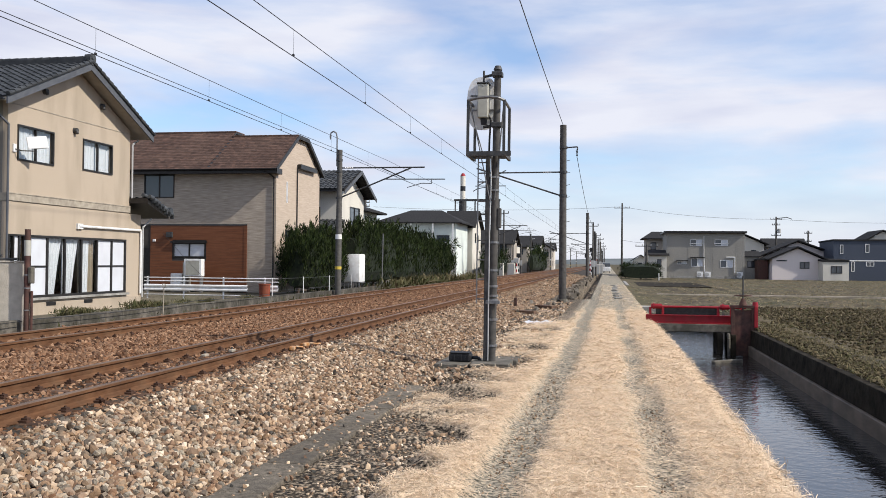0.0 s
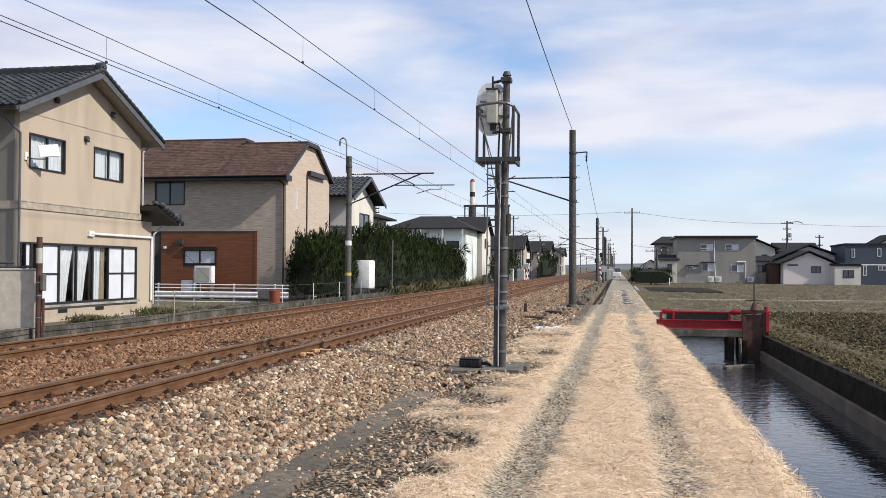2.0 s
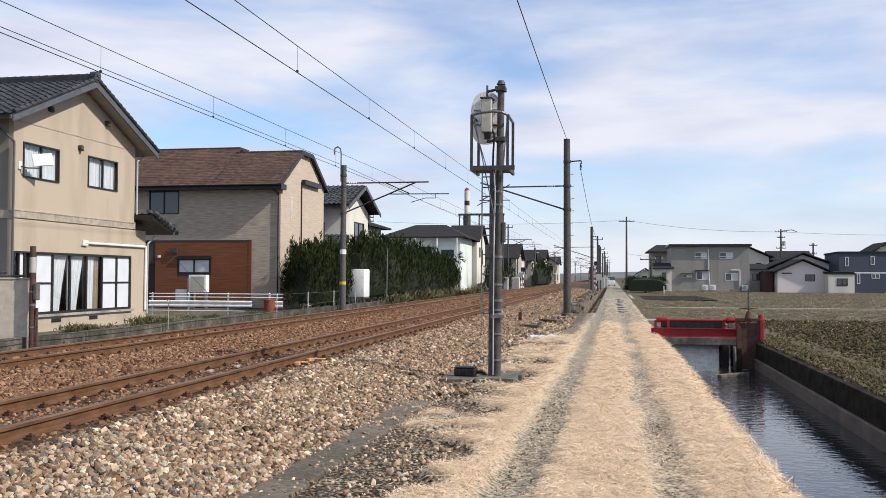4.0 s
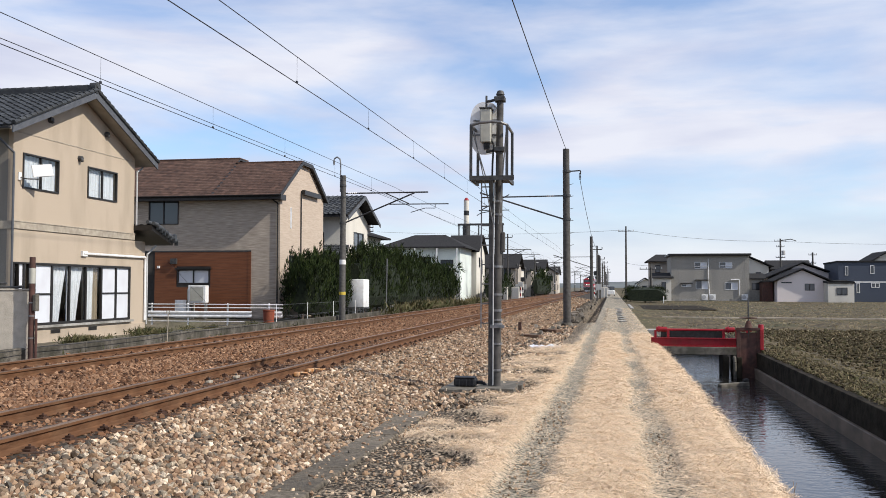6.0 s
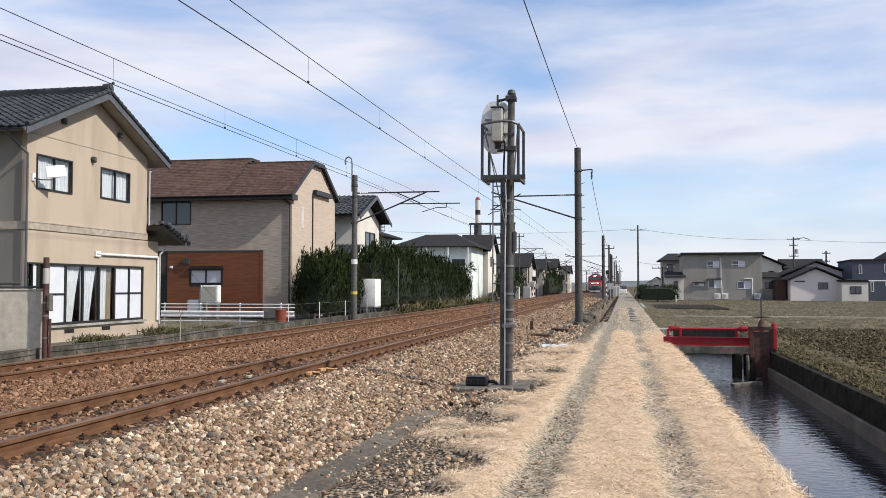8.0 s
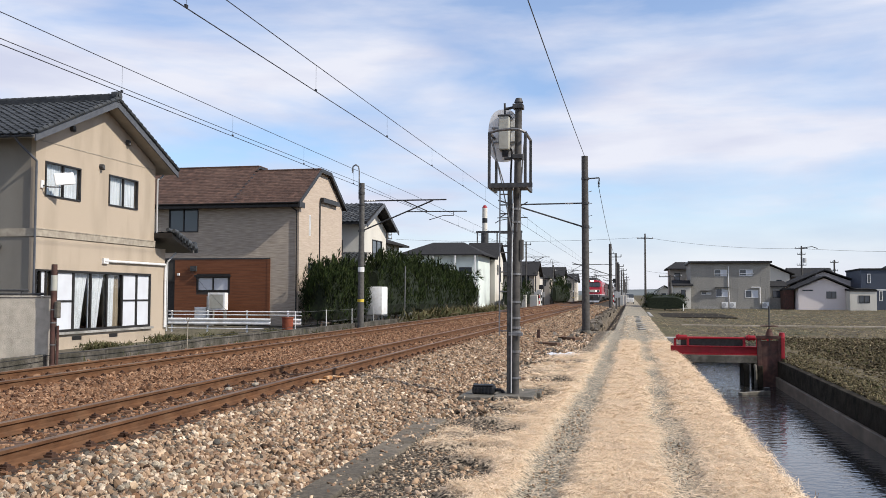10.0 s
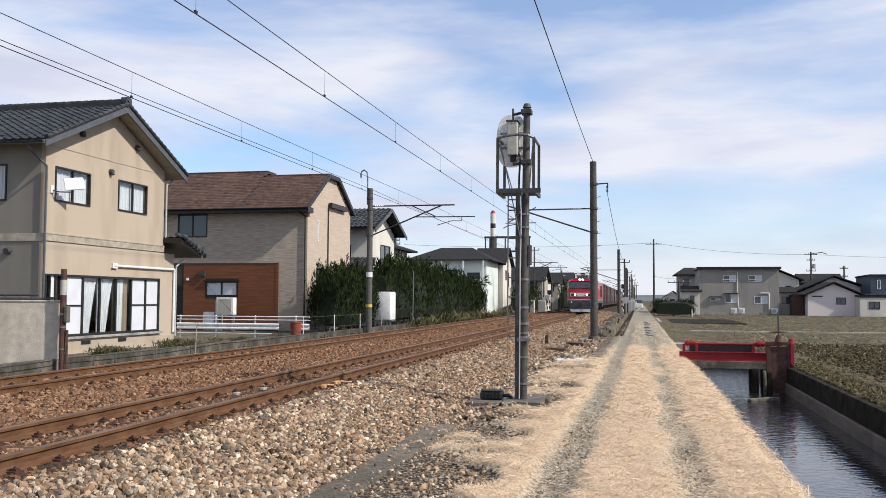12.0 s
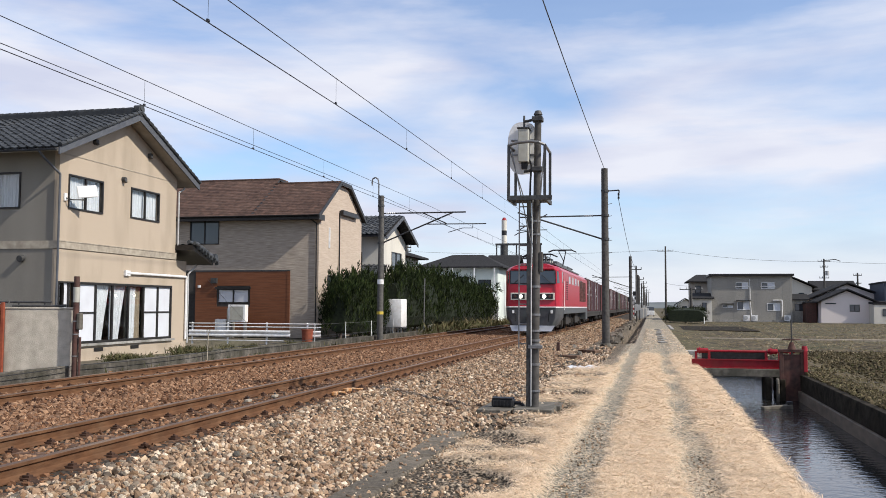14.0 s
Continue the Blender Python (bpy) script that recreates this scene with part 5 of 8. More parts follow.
# ---- houses beyond the field ----
def field_houses():
    Z = -0.2
    g = building("apartment_house", 12.9, 133, Z, "grey sheet-clad two-storey house with flat dark roof", "house")
    Y, k = 128.0, 128 / 120
    x0, x1 = 8.0, 18.3
    s = facing_south(Y)
    wins = [(11.15, 12.75, 4.25, 5.15), (14.4, 16.1, 4.3, 5.15), (9.4, 10.7, 1.75, 2.15), (11.3, 12.9, 1.45, 2.6), (15.1, 16.8, 1.35, 2.35)]
    held("wall", wall_with_holes(s, x0, x1, Z, 6.0, wins), GREY_CORRUGATED, g)
    bm = bmesh.new()
    for q in range(34):
        u = x0 + 0.3 * q + 0.12
        if not any(a - 0.1 < u < b + 0.1 for a, b, _, _ in wins):
            add_slab(bm, s, u, u + 0.05, Z + 0.3, 5.9, 0.003, 0.011)
    held("batten", bm, GREY_CORRUGATED, g, kind="stuff")
    for q in wins:
        window(g, s, *q, ["dark", "frosted"] if q[1] - q[0] > 1.2 else ["dark"], WHITE_PAINT, 0.06)
    for q in wins[:2]:
        held("window_rail", add_slab(bmesh.new(), s, q[0] - 0.1, q[1] + 0.1, q[2] + 0.28, q[2] + 0.36, 0.08, 0.12), WHITE_PAINT, g)
    for q in (wins[3], wins[2]):
        held("window_hood", add_slab(bmesh.new(), s, q[0] - 0.15, q[1] + 0.15, q[3] + 0.05, q[3] + 0.15, 0.0, 0.4), DARK_FRAME, g)
    held("side_wall", box(x0, x0 + 0.16, Y + 0.16, Y + 9, Z, 6.0), GREY_CORRUGATED, g)
    held("side_wall", box(x1 - 0.16, x1, Y + 0.16, Y + 9, Z, 6.0), GREY_CORRUGATED, g)
    held("back_wall", box(x0, x1, Y + 9, Y + 9.16, Z, 6.0), GREY_CORRUGATED, g)
    held("roof", box(x0 - 0.35, x1 + 0.25, Y - 0.5, Y + 9.5, 6.0, 6.3, 0.04), DARK_FRAME, g, "flat dark roof slab")
    held("downpipe", add_bent(bmesh.new(), [(12.95, Y - 0.08, 5.6), (12.95, Y - 0.08, 2.7), (13.1, Y - 0.08, 0.5)], 0.05), WHITE_PAINT, g)
    held("pipe_cover", add_bent(bmesh.new(), [(15.9, Y - 0.1, 2.75), (17.0, Y - 0.1, 2.75), (17.0, Y - 0.1, 0.6)], 0.07), WHITE_PAINT, g)
    held("plinth", box(x0 - 0.02, x1 + 0.02, Y - 0.04, Y - 0.003, Z, 0.15), CONCRETE, g)
    ac = building("air_conditioner_unit", 12.4, Y - 0.6, Z, "white outdoor air conditioner unit on the ground", "air conditioner", "air conditioners at the grey house")
    held("casing", box(12.0, 12.8, Y - 0.75, Y - 0.4, 0.0, 0.75, 0.03), WHITE_PAINT, ac)
    held("fan_grille", tube((12.3, Y - 0.75, 0.38), (12.3, Y - 0.78, 0.38), 0.27, 0.25, 16), PLASTIC_GREY, ac)
    held("foot", box(12.05, 12.75, Y - 0.72, Y - 0.43, Z, 0.0), CONCRETE, ac)
    for x in (13.4, 6.4, 17.6):
        copy_thing(ac, pose(x, Y - 0.6, Z))
    plain_house("house", 5.6, 8.0, 127.5, 133, Z, 3.0, 3.6, PALE_WALL, "low pale annexe with dark lean-to roof", "x", south=[(6.7, 7.3, 1.3, 2.4)], over=0.3)
    plain_house("house", 5.7, 9.2, 140, 147, Z, 5.6, 6.6, TAN_WALL, "tan two-storey house behind the grey one", "x", south=[(6.4, 7.2, 3.9, 5.0)], over=0.6, hip=1.6)
    plain_house("house", 18.3, 20.3, 128.6, 133, Z, 2.9, 3.5, GREY_CORRUGATED, "low grey annexe with lean-to roof", "x", south=[(18.7, 19.8, 1.35, 2.3)], over=0.25)
    plain_house("house", 18.9, 24.4, 150, 158, Z, 5.0, 6.9, PALE_WALL, "white two-storey house with dark gable roof", "y", south=[(20.4, 21.0, 3.4, 4.4), (22.4, 23.2, 3.2, 4.1)], over=0.7, ridge_at=0.3)
    plain_house("house", 21.2, 27.4, 124, 131, Z, 2.55, 4.1, PALE_PINK, "pale pink bungalow with dark gable roof", "y", south=[(21.7, 23.0, 2.25, 2.42), (24.6, 25.8, 1.3, 2.2)], over=0.6)
    plain_house("house", 21.5, 31.0, 131.5, 139, Z, 3.0, 5.1, PALE_PINK, "pale house with broad dark gable roof", "y", over=0.8, ridge_at=0.45)
    plain_house("shed", 26.9, 30.0, 121.5, 127, Z, 2.5, 2.2, PALE_WALL, "pale flat-roofed garage shed with one window", "mono", south=[(27.9, 29.2, 0.75, 1.7)], over=0.08)
    plain_house("shed", 19.7, 21.0, 126, 131, Z, 2.1, 2.4, RUST_DARK, "dark weathered lean-to shed", "mono", over=0.1)
    nv = plain_house("house", 29.2, 40.5, 126, 134, Z, 4.9, 5.0, NAVY, "navy sided modern two-storey house", "mono", south=[(30.0, 30.4, 3.3, 4.5), (31.4, 31.8, 1.0, 2.3), (33.1, 33.6, 3.5, 4.6), (33.2, 34.2, 1.7, 2.3), (36.0, 37.0, 3.0, 4.4), (37.6, 38.4, 0.2, 2.3)], over=0.12, glass=WHITE_PAINT)
    held("wall_band", box(29.19, 40.5, 125.97, 125.997, 2.35, 2.5), WHITE_PAINT, nv)
    plain_house("house", 36.9, 44, 141, 148, Z, 5.2, 6.9, PALE_WALL, "white house with dark gable roof behind the navy one", "y", over=0.5, south=[(38.4, 39.6, 3.6, 4.6)], ridge_at=0.35)
    plain_house("house", 25.4, 31, 152, 160, Z, 4.6, 6.0, TAN_WALL, "distant tan house with dark roof", "x", over=0.6)
    plain_house("house", 5.6, 8.6, 200, 208, Z, 2.4, 3.6, PALE_WALL, "distant white house beyond the hedge", "y", over=0.6, south=[(6.4, 7.4, 1.2, 2.0)])


field_houses()


# ---- signal mast ----
def signal_mast():
    b = empty_thing("signal_mast", pose(-1.95, 15.2, 0.05, 0, 0.3, 0), "grey signal mast with ladder and railed platform, seen from behind", "railway signal")
    part("pole", tube((0.03, 0, 0), (0.075, 0, 4.98), 0.072, 0.058, 16), DARK_POLE, b, "weathered grey tapered pole", smooth=True)
    part("pole_cap", tube((0.075, 0, 4.96), (0.075, 0, 5.03), 0.078, 0.05, 14), DARK_STEEL, b, smooth=True)
    part("cable_duct", box(-0.105, -0.035, -0.05, 0.05, 0.02, 3.5, 0.01), DARK_STEEL, b, "dark steel cable duct")
    part("cable", add_bent(bmesh.new(), [(-0.02, -0.09, 0.05), (-0.02, -0.09, 2.2), (0.0, -0.085, 3.5)], 0.012, 6), PLASTIC_GREY, b)
    part("black_cable", add_bent(bmesh.new(), [(-0.06, 0, 3.4), (-0.05, -0.02, 3.8), (-0.03, -0.04, 4.1), (-0.1, -0.03, 4.28)], 0.018, 6), BLACK, b)
    for z in (1.05, 1.12, 1.28, 1.55, 2.02, 2.9, 3.12, 0.72, 0.28):
        part("band", tube((0.04, 0, z), (0.04, 0, z + 0.035), 0.088, 0.088, 14), GALV, b)
    part("strap_box", box(-0.07, 0.17, -0.1, -0.06, 1.0, 1.06, 0.008), GALV, b)
    part("side_box", box(0.105, 0.165, -0.06, 0.06, 2.28, 2.62, 0.015), DARK_POLE, b)
    # ladder
    part("ladder_stile", box(-0.245, -0.225, -0.03, -0.01, 1.0, 3.5), GALV, b)
    for k in range(8):
        part("rung", tube((-0.24, -0.02, 1.08 + 0.33 * k), (-0.06, -0.02, 1.08 + 0.33 * k), 0.011, n=6), GALV, b)
    # platform and guard rail
    for k in range(7):
        part("platform_slat", box(-0.335, 0.225, -0.41 + 0.12 * k, -0.35 + 0.12 * k, 3.495, 3.52), DARK_STEEL, b)
    for x in (-0.38, 0.23):
        part("platform_beam", box(x, x + 0.04, -0.415, 0.40, 3.455, 3.525), DARK_STEEL, b)
    part("platform_lip", box(-0.38, 0.36, -0.46, -0.42, 3.455, 3.53), DARK_STEEL, b)
    for x in (-0.36, 0.24):
        for y in (-0.42, 0.38):
            part("guard_post", box(x - 0.022, x + 0.022, y - 0.022, y + 0.022, 3.53, 4.38), DARK_STEEL, b)
    hoop = add_bent(bmesh.new(), [(-0.36, 0.38, 4.38), (-0.36, -0.42, 4.38), (-0.2, -0.46, 4.41), (0.0, -0.48, 4.42), (0.14, -0.46, 4.41), (0.24, -0.42, 4.37), (0.24, 0.38, 4.37)], 0.024, 8)
    part("guard_rail", hoop, GALV, b, smooth=True)
    for x0, x1 in ((-0.35, -0.14), (0.23, 0.13), (0.23, 0.06), (-0.32, -0.02)):
        part("stay", tube((x0, -0.42, 4.32), (x1, -0.1, 2.75 if abs(x1) < 0.12 else 3.5), 0.01, n=6), GALV, b)
    # the signal, from behind
    bm = bmesh.new()
    ring = []
    for k in range(40):
        a = 2 * math.pi * k / 40
        c, s = math.cos(a), math.sin(a)
        ring.append((0.265 * math.copysign(abs(c) ** 0.75, c), 0.0, 0.455 * math.copysign(abs(s) ** 0.75, s)))
    add_prism(bm, ring, (0, 0.03, 0))
    part("signal_board", bm, WHITE_PAINT, b, "pale oval signal back board", m=pose(-0.2, 0.12, 4.42), smooth=True)
    part("lamp_box", box(-0.25, -0.07, -0.14, 0.118, 4.14, 4.71, 0.015), PLASTIC_BEIGE, b, "beige signal lamp housing")
    part("box_lid", box(-0.265, -0.055, -0.155, 0.11, 4.71, 4.735, 0.006), DARK_STEEL, b)
    part("cable_gland", tube((-0.15, -0.03, 4.14), (-0.15, -0.03, 4.03), 0.06, 0.05, 10), BLACK, b)
    for z in (4.3, 4.55):
        part("board_rib", box(-0.40, 0.03, 0.09, 0.118, z - 0.012, z + 0.012), GALV, b)
    for z, y in ((4.88, 0), (4.02, 0)):
        bm = add_bent(bmesh.new(), [(0.07, 0, z + 0.02), (-0.08, -0.02, z - 0.02), (-0.16, -0.02, z - 0.03)], 0.024, 8)
        add_box(bm, -0.02, 0.16, -0.1, 0.1, z - 0.035, z + 0.045, 0, 0.01)
        part("mounting_arm", bm, DARK_STEEL, b)
    part("mount_stub", tube((-0.16, -0.02, 4.73), (-0.16, -0.02, 4.95), 0.018, n=8), DARK_STEEL, b)
    # foundation
    slab = empty_thing("mast_foundation", pose(-2.2, 15.5, 0), "cracked concrete foundation slabs around the mast", "foundation")
    for x0, x1, y0, y1, z1 in ((-0.62, -0.06, -0.75, -0.25, 0.06), (-0.02, 0.62, -0.72, 0.0, 0.085), (0.1, 0.68, 0.03, 0.95, 0.075), (-0.62, 0.06, -0.2, 0.75, 0.05), (0.02, 0.42, -0.95, -0.74, 0.11)):
        part("slab", box(x0, x1, y0, y1, -0.1, z1, 0.015), OLD_CONCRETE, slab)
    g = empty_thing("junction_box", pose(-2.45, 15.25, 0.05), "black finned junction box on the concrete slab", "junction box")
    bm = box(-0.19, 0.19, -0.12, 0.12, 0.015, 0.15, 0.03)
    part("body", bm, BLACK, g)
    part("lid", box(-0.18, 0.17, -0.125, 0.11, 0.151, 0.17, 0.008), BLACK, g)
    for k in range(6):
        part("rib", box(-0.16 + 0.06 * k, -0.145 + 0.06 * k, -0.135, -0.118, 0.03, 0.135), BLACK, g)
    part("cable_elbow", add_bent(bmesh.new(), [(0.18, 0, 0.08), (0.3, 0.0, 0.08), (0.34, 0, 0.02)], 0.03, 8), BLACK, g)


PLASTIC_BEIGE = material("beige_grey_enamel", (0.36, 0.35, 0.30), (0.44, 0.43, 0.37), 9, 0.5, stain=(0.28, 0.26, 0.22), stain_scale=3)
YELLOW = material("yellow_band", (0.5, 0.36, 0.04), (0.6, 0.45, 0.07), 9, 0.6)
signal_mast()


# ---- overhead line ----
def mast_east():
    p = empty_thing("catenary_mast", pose(-1.98, 41, 0), "dark concrete overhead line mast with bracket arms", "catenary mast", "overhead line masts")
    part("post", tube((0, 0, -0.1), (-0.02, 0, 7.97), 0.175, 0.145, 16), DARK_POLE, p, smooth=True)
    part("base_collar", tube((0, 0, -0.1), (0, 0, 0.14), 0.3, 0.22, 12), OLD_CONCRETE, p)
    part("arm", tube((-0.1, 0, 5.85), (-3.9, 0, 5.83), 0.032, n=8), DARK_STEEL, p)
    part("brace", tube((-0.1, 0, 4.78), (-3.95, 0, 6.05), 0.036, n=8), DARK_STEEL, p)
    part("cross_strut", tube((-2.6, 0, 5.95), (-3.9, 0, 5.25), 0.024, n=6), DARK_STEEL, p)
    part("registration_arm", add_bent(bmesh.new(), [(-2.6, 0, 5.24), (-4.0, 0, 5.24), (-3.2, 0, 5.24), (-3.9, 0, 5.12), (-4.1, 0, 5.0)], 0.02, 6), DARK_STEEL, p)
    part("insulator", add_insulator((-0.55, 0, 5.85), (-0.95, 0, 5.85)), WHITE_PAINT, p)
    for z in (5.85, 4.78, 6.95):
        part("clamp", tube((0, 0, z - 0.05), (0, 0, z + 0.05), 0.18, 0.18, 14), DARK_STEEL, p)
    part("feeder_arm", add_bent(bmesh.new(), [(0.1, 0, 6.95), (0.62, 0, 6.98), (0.62, 0, 6.85)], 0.03, 6), DARK_STEEL, p)
    part("feeder_insulator", add_insulator((0.6, 0, 6.85), (0.6, 0, 6.55)), DARK_STEEL, p)
    for k in range(6):
        part("step_bolt", tube((0.14, 0, 3.6 + 0.55 * k), (0.3, 0, 3.64 + 0.55 * k), 0.012, n=6), GALV, p)
    return p


def add_insulator(a, b):
    bm = bmesh.new()
    a, b = Vector(a), Vector(b)
    for k in range(5):
        add_tube(bm, a.lerp(b, k / 5), a.lerp(b, (k + 0.6) / 5), 0.055, 0.03, 8)
    add_tube(bm, a, b, 0.018, n=6)
    return bm


def mast_west():
    p = empty_thing("catenary_mast", pose(-12.9, 42.4, 0.06), "grey concrete overhead line mast with hooked lamp bracket", "catenary mast", "overhead line masts")
    part("post", tube((0, 0, -0.1), (0.03, 0, 7.1), 0.16, 0.125, 16), POLE, p, smooth=True)
    part("white_band", tube((0.01, 0, 2.75), (0.01, 0, 2.98), 0.158, 0.157, 16), WHITE_PAINT, p, "white painted band")
    part("yellow_band", tube((0, 0, 1.28), (0, 0, 1.42), 0.164, 0.163, 16), YELLOW, p, "yellow painted band")
    part("arm", tube((0.1, 0, 6.22), (4.25, 0, 6.22), 0.035, n=8), DARK_STEEL, p)
    part("brace", tube((0.1, 0, 4.78), (3.6, 0, 6.2), 0.036, n=8), DARK_STEEL, p)
    part("cross_strut", tube((2.1, 0, 6.22), (3.3, 0, 5.68), 0.028, n=6), DARK_STEEL, p)
    part("lower_arm", tube((2.3, 0, 5.66), (5.25, 0, 5.64), 0.026, n=6), DARK_STEEL, p)
    part("registration_arm", add_bent(bmesh.new(), [(4.6, 0, 5.64), (4.6, 0, 5.44), (4.1, 0, 5.45), (3.4, 0, 5.25)], 0.018, 6), DARK_STEEL, p)
    part("insulator", add_insulator((0.3, 0, 6.22), (0.75, 0, 6.22)), WHITE_PAINT, p)
    hook = [(-0.12, 0, 6.3), (-0.12, 0, 7.7), (-0.16, 0, 7.92), (-0.3, 0, 8.02), (-0.44, 0, 7.94), (-0.46, 0, 7.8)]
    part("hook_bracket", add_bent(bmesh.new(), hook, 0.035, 8), GALV, p, smooth=True)
    part("hook_lamp", tube((-0.46, 0, 7.8), (-0.46, 0, 7.62), 0.05, 0.03, 8), GALV, p)
    for z in (6.05, 4.75, 6.6):
        part("clamp", tube((0.01, 0, z - 0.05), (0.01, 0, z + 0.05), 0.162, 0.162, 14), DARK_STEEL, p)
    return p


me_, mw_ = mast_east(), mast_west()
for y in (95, 150, 205, 262, 320, 380):
    copy_thing(me_, pose(-2.05, y, -1.0))
    copy_thing(mw_, pose(-12.9, y + 4, -0.4))
# slimmer poles beside the line further on
for x, y, h in ((-1.75, 112, 6.7), (-1.6, 128, 6.0), (-1.4, 172, 6.6), (-1.4, 190, 6.2), (-1.1, 232, 6.4), (-0.9, 285, 6.6), (-13.4, 118, 8.6), (-13.2, 128, 5.0), (-13.0, 138, 4.6)):
    q = empty_thing("line_pole", pose(x, y, 0), "slim dark trackside pole with a small bracket", "pole", "trackside poles")
    part("post", tube((0, 0, 0), (0, 0, h), 0.12, 0.09, 8), DARK_POLE, q)
    part("bracket", add_bent(bmesh.new(), [(-0.5, 0, h - 0.4), (0.6, 0, h - 0.4), (0.6, 0, h - 0.1)], 0.05, 6), DARK_STEEL, q)
    part("cabinet", box(-0.2, 0.2, -0.25, -0.12, 1.3, 2.1, 0.02), PLASTIC_GREY, q)


def wire(name, points, r, label, sag=0.0, n=5):
    """A wire hung from point to point, one continuous round strand."""
    path = []
    for a, b in zip(points, points[1:]):
        a, b = Vector(a), Vector(b)
        path += [a.lerp(b, k / 12) - Vector((0, 0, 4 * sag * (k / 12) * (1 - k / 12))) for k in range(12)]
    path.append(Vector(points[-1]))
    d = (path[-1] - path[0]).normalized()
    u = Vector((0, 0, 1)).cross(d).normalized()
    w = d.cross(u)
    bm = bmesh.new()
    rings = [[bm.verts.new(p + (u * math.cos(2 * math.pi * k / n) + w * math.sin(2 * math.pi * k / n)) * r) for k in range(n)] for p in path]
    for a, b in zip(rings, rings[1:]):
        for k in range(n):
            bm.faces.new((a[k], a[(k + 1) % n], b[(k + 1) % n], b[k]))
    return thing(name, bm, WIRE, label, "wire", "overhead wires")


spans = [-68, -14, 41, 95, 150, 205, 262, 320, 380]
for x, zc, zm, tag in ((NEAR_X, 5.66, 6.24, "near"), (FAR_X, 5.82, 6.42, "far")):
    line = wire("contact_wire", [(x, y, zc) for y in spans], 0.009, "dark contact wire over the rails", 0.02)
    wire("messenger_wire", [(x, y, zm) for y in spans], 0.008, "dark messenger wire above the contact wire", 0.09)
    for k in range(34):
        y = 6 + 5.2 * k
        t = ((y + 14) % 55) / 55
        bm = tube((0, 0, zc), (0, 0, zm - 0.36 * t * (1 - t)), 0.003, n=4)
        add_box(bm, -0.015, 0.015, -0.03, 0.03, zc - 0.012, zc + 0.025)
        thing("dropper", bm, WIRE, "thin dropper between messenger and contact wire", "wire", "droppers", m=pose(x, y, 0))
wire("feeder_wire", [(-2.0, -14, 8.0), (-2.0, 41, 7.95)], 0.013, "dark feeder wire to the mast top", 0.28)
wire("feeder_wire", [(-1.38, 41, 6.55), (-1.45, 95, 5.6), (-1.45, 150, 5.6), (-1.45, 205, 5.6)], 0.013, "dark feeder wire between the masts", 0.7)
wire("side_wire", [(-12.9, -14, 7.15), (-12.9, 42.4, 7.15), (-12.9, 99, 6.8), (-12.9, 154, 6.8)], 0.010, "thin wire along the far masts", 0.08)
wire("street_wire", [(-40, 152, 11.2), (2.3, 150, 11.0), (26.2, 150, 9.0), (60, 152, 9.0)], 0.02, "thin distribution wire across the railway", 0.55)
wire("service_wire", [(2.3, 150, 5.6), (7.4, 138, 4.9)], 0.018, "thin service wire to the houses", 0.2)
wire("service_wire", [(-24.0, 46.0, 3.2), (-19.4, 41.2, 0.95)], 0.008, "thin slack wire at the house wall", 0.05)


def utility_pole(x, y, h, arms, label):
    p = empty_thing("utility_pole", pose(x, y, -0.2), label, "utility pole", "utility poles")
    part("post", tube((0, 0, 0), (0, 0, h), 0.19, 0.12, 10), DARK_POLE, p, smooth=True)
    for z, half in arms:
        part("crossarm", box(-half, half, -0.06, 0.06, z - 0.05, z + 0.05), DARK_STEEL, p)
        for k in (-1, -0.4, 0.4, 1):
            part("insulator", tube((half * k * 0.95, 0, z + 0.05), (half * k * 0.95, 0, z + 0.26), 0.06, 0.04, 8), PLASTIC_GREY, p)
    return p


utility_pole(2.3, 150, 11.8, [(11.0, 1.25)], "tall dark utility pole with one crossarm")
pp = utility_pole(26.2, 150, 9.6, [(9.2, 0.9), (8.3, 0.6), (6.6, 0.7)], "utility pole with several crossarms and a transformer")
part("transformer", tube((0.45, 0, 7.0), (0.45, 0, 7.7), 0.28, n=12), PLASTIC_GREY, pp)
part("side_arm", add_bent(bmesh.new(), [(0, 0, 9.3), (1.6, 0, 9.5), (2.4, 0, 9.2)], 0.06, 6), DARK_STEEL, pp)
utility_pole(31.0, 150, 7.4, [(7.0, 0.6), (5.7, 0.5)], "slim utility pole among the houses")
utility_pole(-24.6, 90, 8.3, [(8.0, 0.5), (7.6, 0.5), (7.2, 0.4)], "television aerial pole above the roofs")
utility_pole(4.9, 118, 4.4, [(4.2, 1.4)], "white post with a crossbar beside the hedge")


